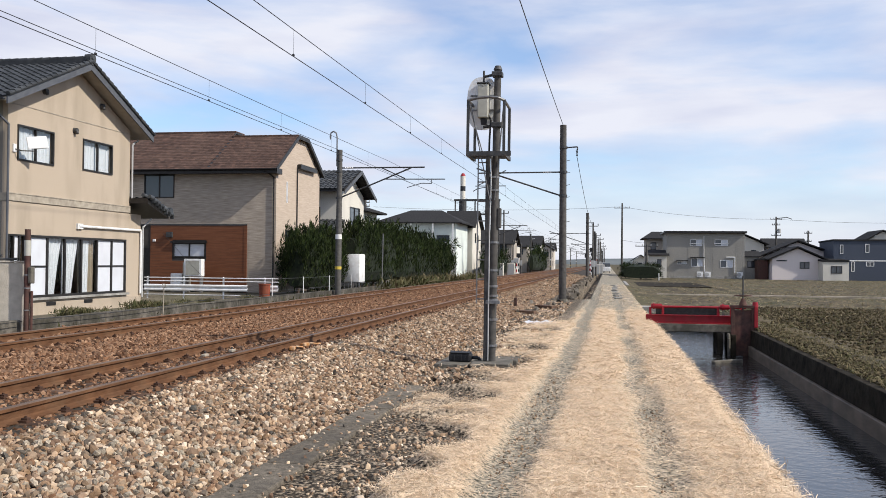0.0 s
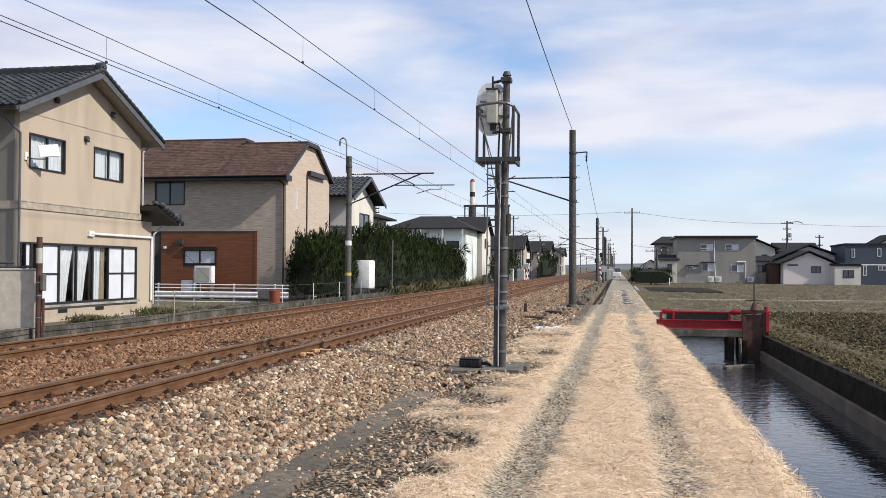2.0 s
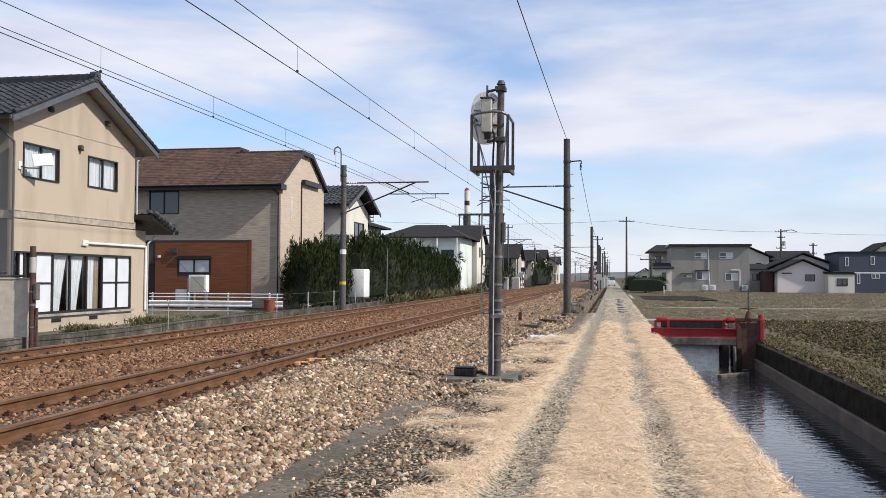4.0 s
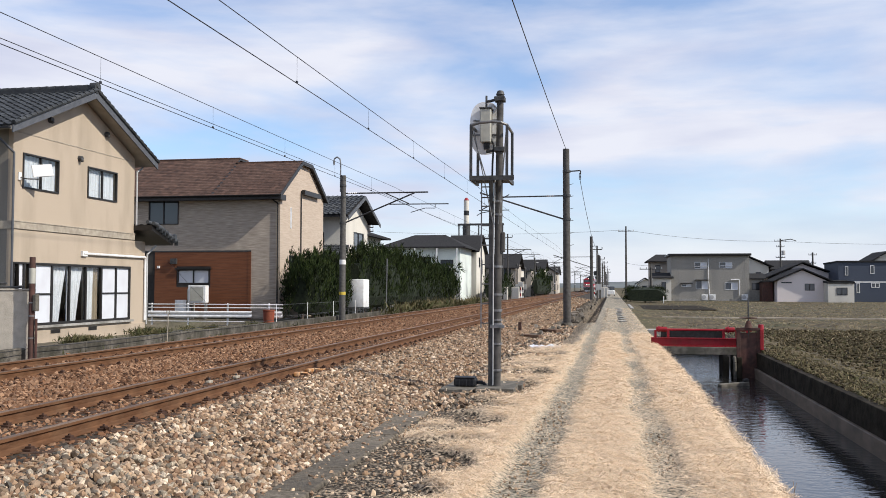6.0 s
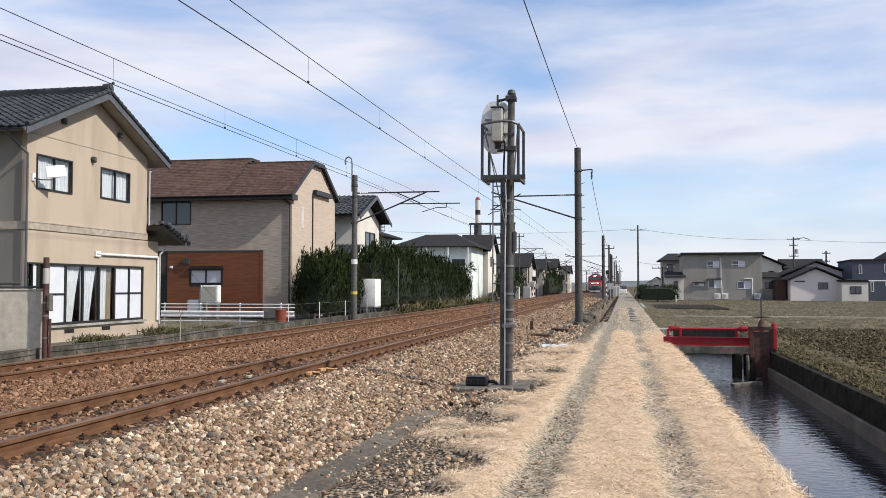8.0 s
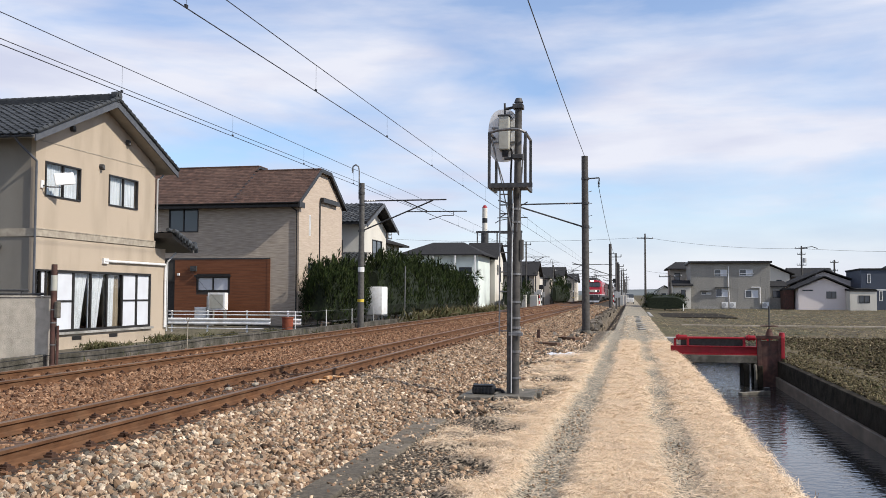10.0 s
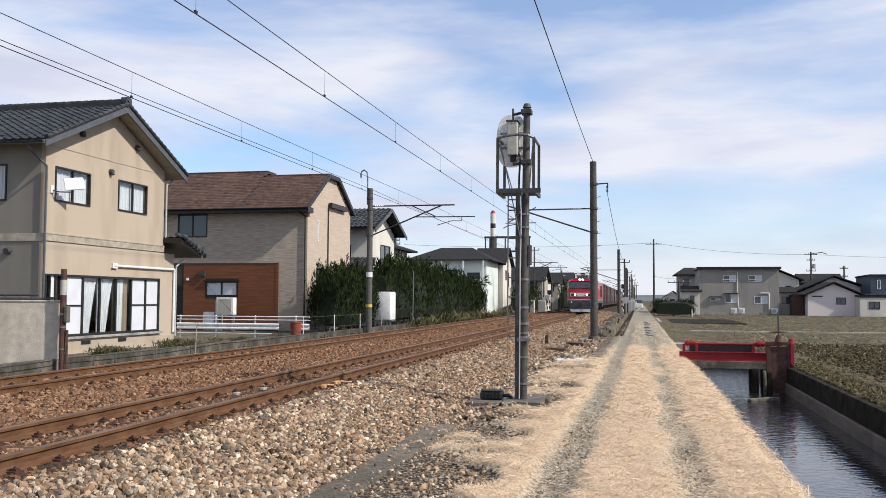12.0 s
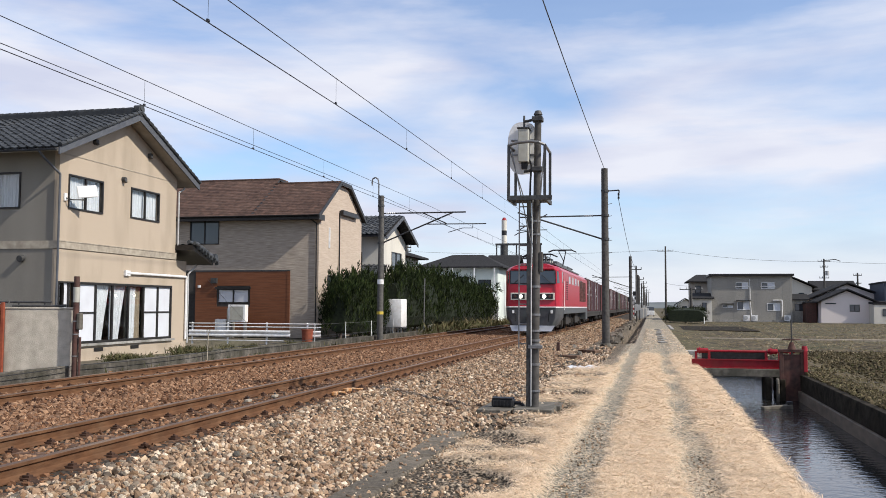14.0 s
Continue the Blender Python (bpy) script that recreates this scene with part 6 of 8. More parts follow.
# ---- sluice gate ----
def sluice_gate():
    g = empty_thing("sluice_gate", pose(1.2, 28.0, 0), "red painted sluice gate frame across the canal", "sluice gate")
    bm = box(-0.05, 2.92, -0.06, 0.0, 0.0, 0.21, 0.008)
    add_box(bm, -0.05, 2.92, -0.11, 0.05, 0.21, 0.235)
    add_box(bm, -0.05, 2.92, -0.11, 0.05, -0.025, 0.0)
    part("bottom_beam", bm, RED, g, "red steel channel beam")
    part("top_bar", tube((0.15, -0.03, 0.47), (2.85, -0.03, 0.47), 0.035, n=12), RED, g, smooth=True)
    for x in (0.08, 0.45, 2.05, 2.42, 2.72):
        part("post", box(x - 0.035, x + 0.035, -0.07, 0.01, 0.235, 0.46, 0.006), RED, g)
    for x0, x1 in ((0.1, 0.42), (2.1, 2.36)):
        bm = tube((x0, -0.03, 0.48), (x1, -0.03, 0.48), 0.075, n=14)
        add_tube(bm, (x0 + 0.06, -0.03, 0.48), (x0 + 0.1, -0.03, 0.48), 0.1, n=14)
        part("bearing", bm, RED, g, smooth=True)
    part("tilting_leaf", box(0.25, 2.06, 0.12, 0.2, 0.2, 0.44, 0.01), BLACK, g, "black gate leaf behind the bar")
    part("deck", box(-0.1, 3.25, -0.15, 0.75, -0.26, -0.03, 0.015), OLD_CONCRETE, g, "concrete sill under the beam")
    part("pier", box(1.98, 2.14, -0.5, 0.6, -1.3, -0.26, 0.03), DARK_CONCRETE, g)
    part("pier", box(2.30, 2.46, -0.9, 0.5, -1.3, -0.26, 0.03), DARK_CONCRETE, g)
    h = empty_thing("hand_sluice", pose(3.85, 27.2, 0), "dark rusty hand-wheel sluice with tall threaded spindle", "sluice gate")
    for x in (-0.28, 0.28):
        part("guide_post", box(x - 0.05, x + 0.05, -0.06, 0.06, -1.3, 0.52, 0.006), RUST_DARK, h)
    part("head_beam", box(-0.36, 0.36, -0.08, 0.08, 0.5, 0.58, 0.006), RUST_DARK, h)
    part("gate_plate", box(-0.23, 0.23, -0.02, 0.02, -1.2, 0.44), RUST_DARK, h, "dark rusted gate plate")
    part("spindle", tube((0, 0, 0.3), (0, 0, 1.42), 0.022, n=8), DARK_STEEL, h)
    bm = tube((0, 0, 0.58), (0, 0, 0.78), 0.12, 0.05, 12)
    part("gear_head", bm, RUST_DARK, h, smooth=True)
    wheel = bmesh.new()
    pts = [(0.24 * math.cos(math.pi * k / 10), 0.24 * math.sin(math.pi * k / 10), 0.86) for k in range(21)]
    add_bent(wheel, pts, 0.014, 6)
    for k in range(4):
        add_tube(wheel, (0, 0, 0.84), (0.24 * math.cos(k * 1.571), 0.24 * math.sin(k * 1.571), 0.86), 0.011, n=6)
    part("hand_wheel", wheel, RUST_DARK, h)
    part("red_bracket", box(0.3, 0.4, -0.1, 0.45, -0.05, 0.55, 0.01), RED, h, "red side bracket")
    part("red_knob", tube((0.34, 0.0, 0.55), (0.34, 0.0, 0.68), 0.09, 0.07, 12), RED, h, smooth=True)
    part("side_pipe", add_bent(bmesh.new(), [(-0.42, -0.1, -0.3), (-0.42, -0.22, -0.25), (-0.42, -0.28, -0.4), (-0.42, -0.28, -1.1)], 0.045, 10), OLD_CONCRETE, h, "grey curved pipe", smooth=True)
    d = empty_thing("driftwood", pose(3.15, 25.0, WATER_Z, 0, -3, 24), "weathered plank caught in the canal water", "plank")
    part("plank", box(-0.42, 0.42, -0.09, 0.09, -0.06, 0.08, 0.02), OLD_CONCRETE, d)
    part("stub", box(0.3, 0.44, -0.05, 0.06, 0.08, 0.16, 0.01), DARK_STEEL, d)


sluice_gate()


# ---- beyond the far track ----
def yard_edge():
    w = empty_thing("low_wall", pose(-13.25, 30, 0), "low stained concrete retaining wall beside the track", "wall", kind="structure")
    me = mesh_of(box(-0.09, 0.09, -0.995, 0.995, -0.25, 0.32, 0.02), "wall_segment", STAINED)
    for k in range(30):
        share("wall_segment", me, w, pose(random.uniform(-0.01, 0.01), -18 + 2 * k, random.uniform(-0.015, 0.01)))
    c = empty_thing("block_wall", pose(-13.1, 18.62, 0, 0, 0, 14), "grey streaked concrete boundary wall", "wall")
    part("panel", box(-1.58, 0.0, 0, 0.16, -0.05, 1.64, 0.012), BLOCK_WALL, c)
    part("coping", box(-1.6, 0.02, -0.02, 0.18, 1.643, 1.68, 0.008), BLOCK_WALL, c)
    for x0, x1, z in ((-2.6, -1.55, 1.80), (-1.5, -0.55, 1.80), (-1.45, -0.2, 1.715)):
        part("coping_pipe", tube((x0, 0.08, z), (x1, 0.08, z), 0.025, n=8), DARK_STEEL, c)
    for x in (-2.4, -1.7, -1.3, -0.7):
        part("pipe_stub", tube((x, 0.08, 1.66), (x, 0.08, 1.8), 0.02, n=6), DARK_STEEL, c)
    g = empty_thing("yard_gate", pose(-14.65, 18.14, 0.05, 0, 0, 14), "rusty red sheet-metal yard gate", "gate")
    for k in range(8):
        part("sheet_rib", box(-1.7 + 0.21 * k, -1.5 + 0.21 * k, 0.0 if k % 2 else 0.02, 0.05, 0.1, 1.7), RUST_GATE, g)
    part("gate_frame", box(-1.75, 0.02, 0.051, 0.09, 0.05, 0.14), RUST_DARK, g)
    part("gate_post", box(-0.02, 0.05, 0, 0.08, 0.0, 1.74, 0.01), RUST_GATE, g)
    p = empty_thing("meter_post", pose(-12.95, 18.5, 0.05), "brown steel post carrying a grey meter box", "post")
    part("post", tube((0, 0, 0), (0, 0, 2.35), 0.065, n=12), RUST_DARK, p, smooth=True)
    part("sleeve", tube((0, 0, 1.75), (0, 0, 2.1), 0.072, n=12), PLASTIC_BEIGE, p, smooth=True)
    part("meter_box", box(0.06, 0.15, -0.07, 0.07, 1.12, 1.5, 0.02), OLD_CONCRETE, p, "grey meter box")
    part("conduit", tube((0.12, 0, 0), (0.12, 0, 0.95), 0.03, n=8), RUST_DARK, p)
    for z in (0.5, 1.0, 1.3):
        part("strap", tube((0, 0, z), (0, 0, z + 0.03), 0.072, n=12), GALV, p)
    # white guard rail
    r = empty_thing("guard_rail", pose(-22.3, 41.0, 0.0), "white painted steel guard rail at the parking edge", "guard rail")
    for x in (0.15, 2.05, 4.1, 6.2):
        part("post", tube((x, 0, -0.15), (x, 0, 0.88), 0.045, n=10), WHITE_PAINT, r, smooth=True)
        part("post_cap", tube((x, 0, 0.88), (x, 0, 0.92), 0.05, 0.02, 10), WHITE_PAINT, r)
    for z in (0.86, 0.70):
        part("rail", tube((0, -0.05, z), (6.9, -0.05, z), 0.025, n=8), WHITE_PAINT, r)
    part("rail", tube((0, -0.05, 0.04), (5.0, -0.05, 0.04), 0.025, n=8), WHITE_PAINT, r)
    for x0, x1 in ((0.0, 5.35), (6.1, 6.9)):
        bm = bmesh.new()
        prof = [(0, 0.22), (0.05, 0.26), (0.05, 0.31), (0.0, 0.36), (0.0, 0.40), (0.05, 0.45), (0.05, 0.50), (0, 0.54)]
        add_prism(bm, [(x0, -0.06 - d, z) for d, z in prof] + [(x0, -0.045 - d, z) for d, z in prof[::-1]], (x1 - x0, 0, 0))
        part("beam", bm, WHITE_PAINT, r, "white corrugated guard beam")
    d = empty_thing("clay_pot", pose(-15.95, 40.6, -0.05), "tall rust-brown clay drum by the guard rail", "pot")
    part("body", tube((0, 0, 0), (0, 0, 0.62), 0.24, 0.27, 18), RUST_GATE, d, smooth=True)
    part("rim", tube((0, 0, 0.62), (0, 0, 0.68), 0.29, 0.29, 18), RUST_GATE, d, smooth=True)
    # plant by the brown house
    a = empty_thing("air_conditioner_unit", pose(-21.6, 44.9, 0.0), "white outdoor air conditioner unit raised on a stand", "air conditioner")
    part("casing", box(-0.5, 0.5, -0.2, 0.2, 0.85, 1.78, 0.03), WHITE_PAINT, a)
    part("grille", box(-0.38, 0.38, -0.215, -0.2, 0.95, 1.68, 0.02), PLASTIC_BEIGE, a)
    for x in (-0.42, 0.42):
        part("stand_leg", box(x - 0.03, x + 0.03, -0.15, 0.15, 0.0, 0.85), GALV, a)
    b = empty_thing("water_heater", pose(-22.65, 45.2, 0.0), "white water heater tank casing at the wall", "water heater")
    part("casing", box(-0.35, 0.3, -0.2, 0.2, 0.05, 1.0, 0.02), WHITE_PAINT, b)
    part("tall_casing", box(0.32, 0.62, -0.15, 0.2, 0.05, 1.6, 0.02), PLASTIC_BEIGE, b, "beige narrow casing")
    part("foot", box(-0.3, 0.6, -0.15, 0.15, 0.0, 0.05), CONCRETE, b)
    # wire fence
    f = empty_thing("wire_fence", pose(-13.4, 38, 0.0), "thin steel wire fence beside the railway", "fence")
    for k in range(4):
        part("post", tube((-0.6, -1.5 + 4.0 * k, 0), (-0.6, -1.5 + 4.0 * k, 1.0), 0.02, n=6), WHITE_PAINT, f)
    for z in (0.45, 0.95):
        part("strand", tube((-0.6, -1.5, z), (-0.6, 10.5, z), 0.006, n=4), GALV, f)
    part("tall_post", tube((0.2, 14.3, -0.2), (0.25, 14.3, 3.4), 0.035, n=8), GALV, f, "tall thin steel post")
    t = empty_thing("storage_tank", pose(-14.35, 50.3, 0.0), "white plastic storage tank on a steel stand", "tank")
    part("body", box(-0.45, 0.5, -0.6, 0.6, 0.55, 2.15, 0.06), WHITE_PAINT, t, smooth=True)
    for x in (-0.4, -0.15, 0.1, 0.3, 0.47):
        part("leg", box(x - 0.03, x + 0.03, -0.58, -0.52, 0, 0.5), GALV, t)
    part("stand", box(-0.44, 0.52, -0.58, 0.58, 0.5, 0.546), GALV, t)
    v = empty_thing("board_fence", pose(-15.0, 88.5, 0.0), "grey weathered board fence beside the railway", "fence")
    for k in range(14):
        part("board", box(-2.0 + 0.16 * k, -1.86 + 0.16 * k, -0.02, 0.02, 0, 2.2 + random.uniform(-0.05, 0.05)), CONCRETE, v)
    part("fence_rail", box(-2.05, 0.3, 0.021, 0.07, 1.6, 1.7), CONCRETE, v)
    # trackside stakes
    for y, x in ((22.3, -11.6),):
        s = empty_thing("marker_stake", pose(x, y, 0.05), "thin tan marker stake in the ballast", "stake", "marker stakes")
        part("rod", tube((0, 0, 0), (0.02, 0, 0.95), 0.013, n=6), BELT, s)
        part("ring", add_bent(bmesh.new(), [(0.02 + 0.05 * math.cos(k * 0.63), 0, 1.0 + 0.05 * math.sin(k * 0.63)) for k in range(11)], 0.009, 5), BELT, s)
    wire("guy_rope", [(-13.0, 11, 0.30), (-13.0, 19, 0.34), (-13.0, 27, 0.42), (-13.0, 41, 0.55)], 0.009, "pale rope strung along the low wall", 0.06)


yard_edge()


# ---- planting ----
def shards(name, centres, sizes, up, spread, mats, parent=None, label="", category="", seed=3, wide=0.22):
    """Many small pointed leaves, each a bent blade standing on its centre and leaning outwards."""
    rng = np.random.default_rng(seed)
    n = len(centres)
    d = rng.normal(size=(n, 3)) * spread + np.array(up)
    d /= np.linalg.norm(d, axis=1)[:, None]
    s = np.cross(d, rng.normal(size=(n, 3)))
    s /= np.linalg.norm(s, axis=1)[:, None]
    L = np.asarray(sizes)[:, None]
    c = np.asarray(centres)
    droop = rng.normal(size=(n, 3)) * 0.12 * L
    v = np.stack([c - s * L * wide * 0.5, c + s * L * wide * 0.5, c + d * L * 0.55 + s * L * wide * 0.35 + droop * 0.4, c + d * L + droop, c + d * L * 0.5 - s * L * wide * 0.4 + droop * 0.4], 1)
    f = (np.array([[0, 1, 2], [0, 2, 4], [4, 2, 3]])[None] + 5 * np.arange(n)[:, None, None]).reshape(-1, 3)
    ob = from_arrays(name, v.reshape(-1, 3), f.tolist(), mats, label, category, "" if parent else "stuff", parent)
    if parent:
        ob.matrix_basis = parent.matrix_basis.inverted()
    return ob


def hedge(x0, x1, y0, y1, z0, tops, label, seed, n, leaf=0.34, mats=None, up=(0.1, 0, 1.0), square=0.8):
    """A shaggy conifer hedge: dark core, stems, and thousands of upright shoots with an uneven outline."""
    rng = np.random.default_rng(seed)
    h = empty_thing("hedge", pose((x0 + x1) / 2, (y0 + y1) / 2, z0), label, "hedge")
    top = lambda y: float(np.interp(y, np.linspace(y0, y1, len(tops)), tops)) + 0.22 * noise.noise(Vector((y * 1.1, seed, 0))) + 0.16 * noise.noise(Vector((y * 3.3, seed, 5)))
    bm = bmesh.new()
    steps = int((y1 - y0) / 0.6)
    cx, half = (x0 + x1) / 2, (x1 - x0) / 2
    rings = []
    for k in range(steps + 1):
        y = y0 + 0.3 + (y1 - y0 - 0.6) * k / steps
        t = top(y) - 0.3
        end = min(1.0, 0.45 + min(k, steps - k) * 0.22) if square > 0.5 else 1.0
        ring = []
        for j in range(12):
            a = 2 * math.pi * j / 12
            ca, sa = math.copysign(abs(math.cos(a)) ** square, math.cos(a)), math.copysign(abs(math.sin(a)) ** square, math.sin(a))
            w = half * end * (0.82 + 0.25 * noise.noise(Vector((math.cos(a) * 2, y * 1.2, math.sin(a) * 2 + seed))))
            zz = (z0 + 0.25 + t) / 2 + sa * (t - z0 - 0.25) / 2 * (0.75 + 0.25 * end)
            ring.append(bm.verts.new((cx + w * ca * (1 - 0.2 * square * max(0, sa)), y, zz)))
        rings.append(ring)
    for a, b in zip(rings, rings[1:]):
        for j in range(12):
            bm.faces.new((a[j], a[(j + 1) % 12], b[(j + 1) % 12], b[j]))
    bm.faces.new(rings[0][::-1]), bm.faces.new(rings[-1])
    core = part("core", bm, HEDGE_CORE, h, "solid core coloured dark for the shade inside the hedge")
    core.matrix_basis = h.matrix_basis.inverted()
    pts = []
    ys = rng.uniform(y0, y1, n)
    for y in ys:
        a = rng.uniform(-0.45, math.pi + 0.45)
        ca, sa = math.copysign(abs(math.cos(a)) ** square, math.cos(a)), math.copysign(abs(math.sin(a)) ** square, math.sin(a))
        t = top(y)
        end = min(1.0, 0.5 + min(y - y0, y1 - y) * 0.45) if square > 0.5 else 1.0
        r = rng.uniform(0.72, 1.0) * (1 + 0.14 * noise.noise(Vector((math.cos(a) * 1.5, y * 1.6, math.sin(a) * 1.5))))
        zz = (z0 + 0.15 + t) / 2 + sa * (t - z0 - 0.15) / 2 * r
        zz = max(z0 + 0.1, zz) if rng.uniform() > 0.12 else rng.uniform(z0 + 0.1, t - 0.5)
        pts.append((cx + half * end * r * ca * (1 - 0.25 * square * max(0, sa)), y, zz - 0.1))
    pts = np.array(pts)[: max(60, n // 38)]
    per = 38
    tall = rng.uniform(leaf * 1.8, leaf * 4.2, len(pts))
    t = rng.uniform(0, 1, (len(pts), per))
    a = rng.uniform(0, 2 * math.pi, (len(pts), per))
    lean = rng.normal(0, 0.22, (len(pts), 1, 2))
    out = np.stack([np.cos(a), np.sin(a), np.zeros_like(a)], 2)
    c = pts[:, None, :] + out * ((1 - t) * 0.30 * tall[:, None] * 0.75)[..., None]
    c[..., 2] += (t - 0.25) * tall[:, None]
    c[..., :2] += lean * t[..., None] * tall[:, None, None]
    way = np.array(up) * 1.15 + out * (0.6 - 0.45 * t[..., None])
    size = rng.uniform(0.5, 1.0, t.shape) * leaf * 0.75
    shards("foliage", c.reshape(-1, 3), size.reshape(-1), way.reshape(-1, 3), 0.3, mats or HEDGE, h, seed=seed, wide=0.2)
    for k in range(max(2, int((y1 - y0) / 1.6))):
        y = y0 + 0.8 + 1.6 * k
        bm = tube((cx, y, z0 - 0.1), (cx + 0.1, y + 0.1, z0 + 1.4), 0.08, 0.05, 8)
        st = part("trunk", bm, BARK, h)
        st.matrix_basis = h.matrix_basis.inverted()


hedge(-16.6, -14.4, 43.2, 50.2, 0.0, [2.7, 3.1, 3.2, 3.1, 3.2], "shaggy dark green juniper hedge beside the railway", 11, 20000, 0.33)
hedge(-16.2, -13.9, 51.6, 62, 0.15, [3.6, 4.0, 3.9, 3.7], "tall shaggy dark green juniper hedge", 12, 20000, 0.33)
hedge(-16.2, -13.9, 61.5, 84, 0.15, [3.7, 3.6, 3.4, 3.1, 2.7], "long shaggy dark green juniper hedge", 13, 22000, 0.42)
hedge(1.3, 6.6, 109, 114, -0.2, [1.8, 1.9, 1.85], "clipped dark green hedge at the end of the field", 14, 26000, 0.11, up=(0, -0.4, 1), square=0.45)
hedge(-13.2, -11.6, 150, 182, 0.1, [3.4, 3.8, 3.6, 3.3], "distant dark hedge along the railway", 15, 4000, 0.6)
hedge(-14.2, -13.0, 100, 124, 0.1, [2.4, 3.0, 2.6], "dark hedge in front of the further houses", 16, 3500, 0.5)


def palm():
    p = empty_thing("palm_tree", pose(-15.2, 86.5, 0.0), "small fan palm with drooping green fronds", "palm tree")
    part("trunk", tube((0, 0, 0), (0.1, 0, 3.3), 0.16, 0.13, 10), BARK, p)
    for k in range(22):
        a, tilt = k * 2.4, 0.9 - 0.09 * (k % 12)
        c = Vector((0.1, 0, 3.3))
        d = Vector((math.cos(a) * math.cos(tilt), math.sin(a) * math.cos(tilt), math.sin(tilt)))
        bm = add_tube(bmesh.new(), c, c + d * 0.7, 0.014, n=5)
        tip = c + d * 0.7
        for j in range(9):
            q = (d + Vector((random.uniform(-0.7, 0.7), random.uniform(-0.7, 0.7), random.uniform(-0.5, 0.2)))).normalized()
            s = q.orthogonal().normalized() * 0.03
            vs = [bm.verts.new(x) for x in (tip - s, tip + s, tip + q * 0.6 + Vector((0, 0, -0.1)))]
            bm.faces.new(vs)
        part("frond", bm, HEDGE, p)


palm()


def weeds():
    rng = np.random.default_rng(21)
    spots = [(-13.7, y, 0.24, s, 520) for y, s in ((21.3, 0.3), (22.0, 0.25), (24.8, 0.34), (25.5, 0.3), (26.2, 0.2), (29.5, 0.2))]
    spots += [(-12.6, rng.uniform(12, 48), 0.06, rng.uniform(0.1, 0.22), 16) for _ in range(40)]
    spots += [(-14 - rng.uniform(0, 3), rng.uniform(20, 40), 0.0, rng.uniform(0.12, 0.22), 40) for _ in range(24)]
    spots += [(-12.7, rng.uniform(50, 90), 0.06, rng.uniform(0.3, 0.8), 26) for _ in range(50)]
    pts, sizes = [], []
    for x, y, z, s, n in spots:
        pts.append(np.stack([rng.normal(x, s * 0.5, n), rng.normal(y, s * 0.9, n), np.full(n, z) + rng.uniform(0, s * 0.6, n)], 1))
        sizes.append(rng.uniform(0.4, 1.0, n) * s * (0.9 if n < 100 else 0.5))
    shards("weeds", np.concatenate(pts), np.concatenate(sizes), (0, 0, 1), 0.8, WEED, None, "withered weeds and low shrubs by the wall", "weeds", 22, 0.2)

    spots = np.stack([rng.uniform(-13.9, -12.9, 2600), rng.uniform(56, 92, 2600), rng.uniform(0.0, 0.35, 2600)], 1)
    shards("dry_brush", spots, rng.uniform(0.25, 0.75, 2600), (0, 0, 0.6), 0.7, FIELD_BLADE, None, "dry brown brush along the hedge foot", "brush", 23, 0.07)


weeds()


# ---- straw, stubble and gravel ----
def straw_cover(x, y):
    if x > 1.42:
        return 0.85 if noise.noise(Vector((0, y * 0.9, 3))) > -0.15 else 0.2
    c = straw_map(x, y)
    if x < -1.05:
        c = max(0.012, smooth_step(0.3, 0.8, c))
    return max(0.05 if x > -1.05 else 0.0, c ** 1.4) * (0.8 + 0.5 * noise.noise(Vector((x * 3.1, y * 2.2, 7))))


def blades(name, n, x0, x1, y0, y1, long, wide, mask, height, mats, label, category, seed, rise=0.18, along=0.0):
    rng = np.random.default_rng(seed)
    u = rng.uniform(size=n)
    ys = y0 * (y1 / y0) ** u
    xs = rng.uniform(x0, x1, n)
    keep = np.array([rng.uniform() < mask(a, b) for a, b in zip(xs, ys)])
    xs, ys = xs[keep], ys[keep]
    n = len(xs)
    z = np.array([height(a, b) for a, b in zip(xs, ys)]) + rng.uniform(0.0, 0.035, n)
    az = rng.uniform(0, 2 * math.pi, n) if not along else rng.normal(0, along, n) + math.pi * rng.integers(0, 2, n)
    el = rng.normal(0.04, rise, n)
    d = np.stack([np.cos(az) * np.cos(el), np.sin(az) * np.cos(el), np.sin(el)], 1)
    s = np.stack([-np.sin(az), np.cos(az), rng.normal(0, 0.4, n)], 1)
    L = rng.uniform(long[0], long[1], n)[:, None]
    w = rng.uniform(wide[0], wide[1], n)[:, None]
    c = np.stack([xs, ys, z], 1)
    bend = np.stack([rng.normal(0, 0.15, n), rng.normal(0, 0.15, n), rng.normal(0.06, 0.1, n)], 1) * L
    v = np.stack([c - d * L / 2 - s * w / 2, c - d * L / 2 + s * w / 2, c + s * w / 2 + bend, c - s * w / 2 + bend, c + d * L / 2], 1)
    f = (np.array([[0, 1, 2], [0, 2, 3], [3, 2, 4]])[None] + 5 * np.arange(n)[:, None, None]).reshape(-1, 3)
    return from_arrays(name, v.reshape(-1, 3), f.tolist(), mats, label, category)


def lane_height(x, y):
    return relief(x, y) - (0.12 * max(0.0, x - 1.36) / 0.15 if x > 1.36 else 0.0)


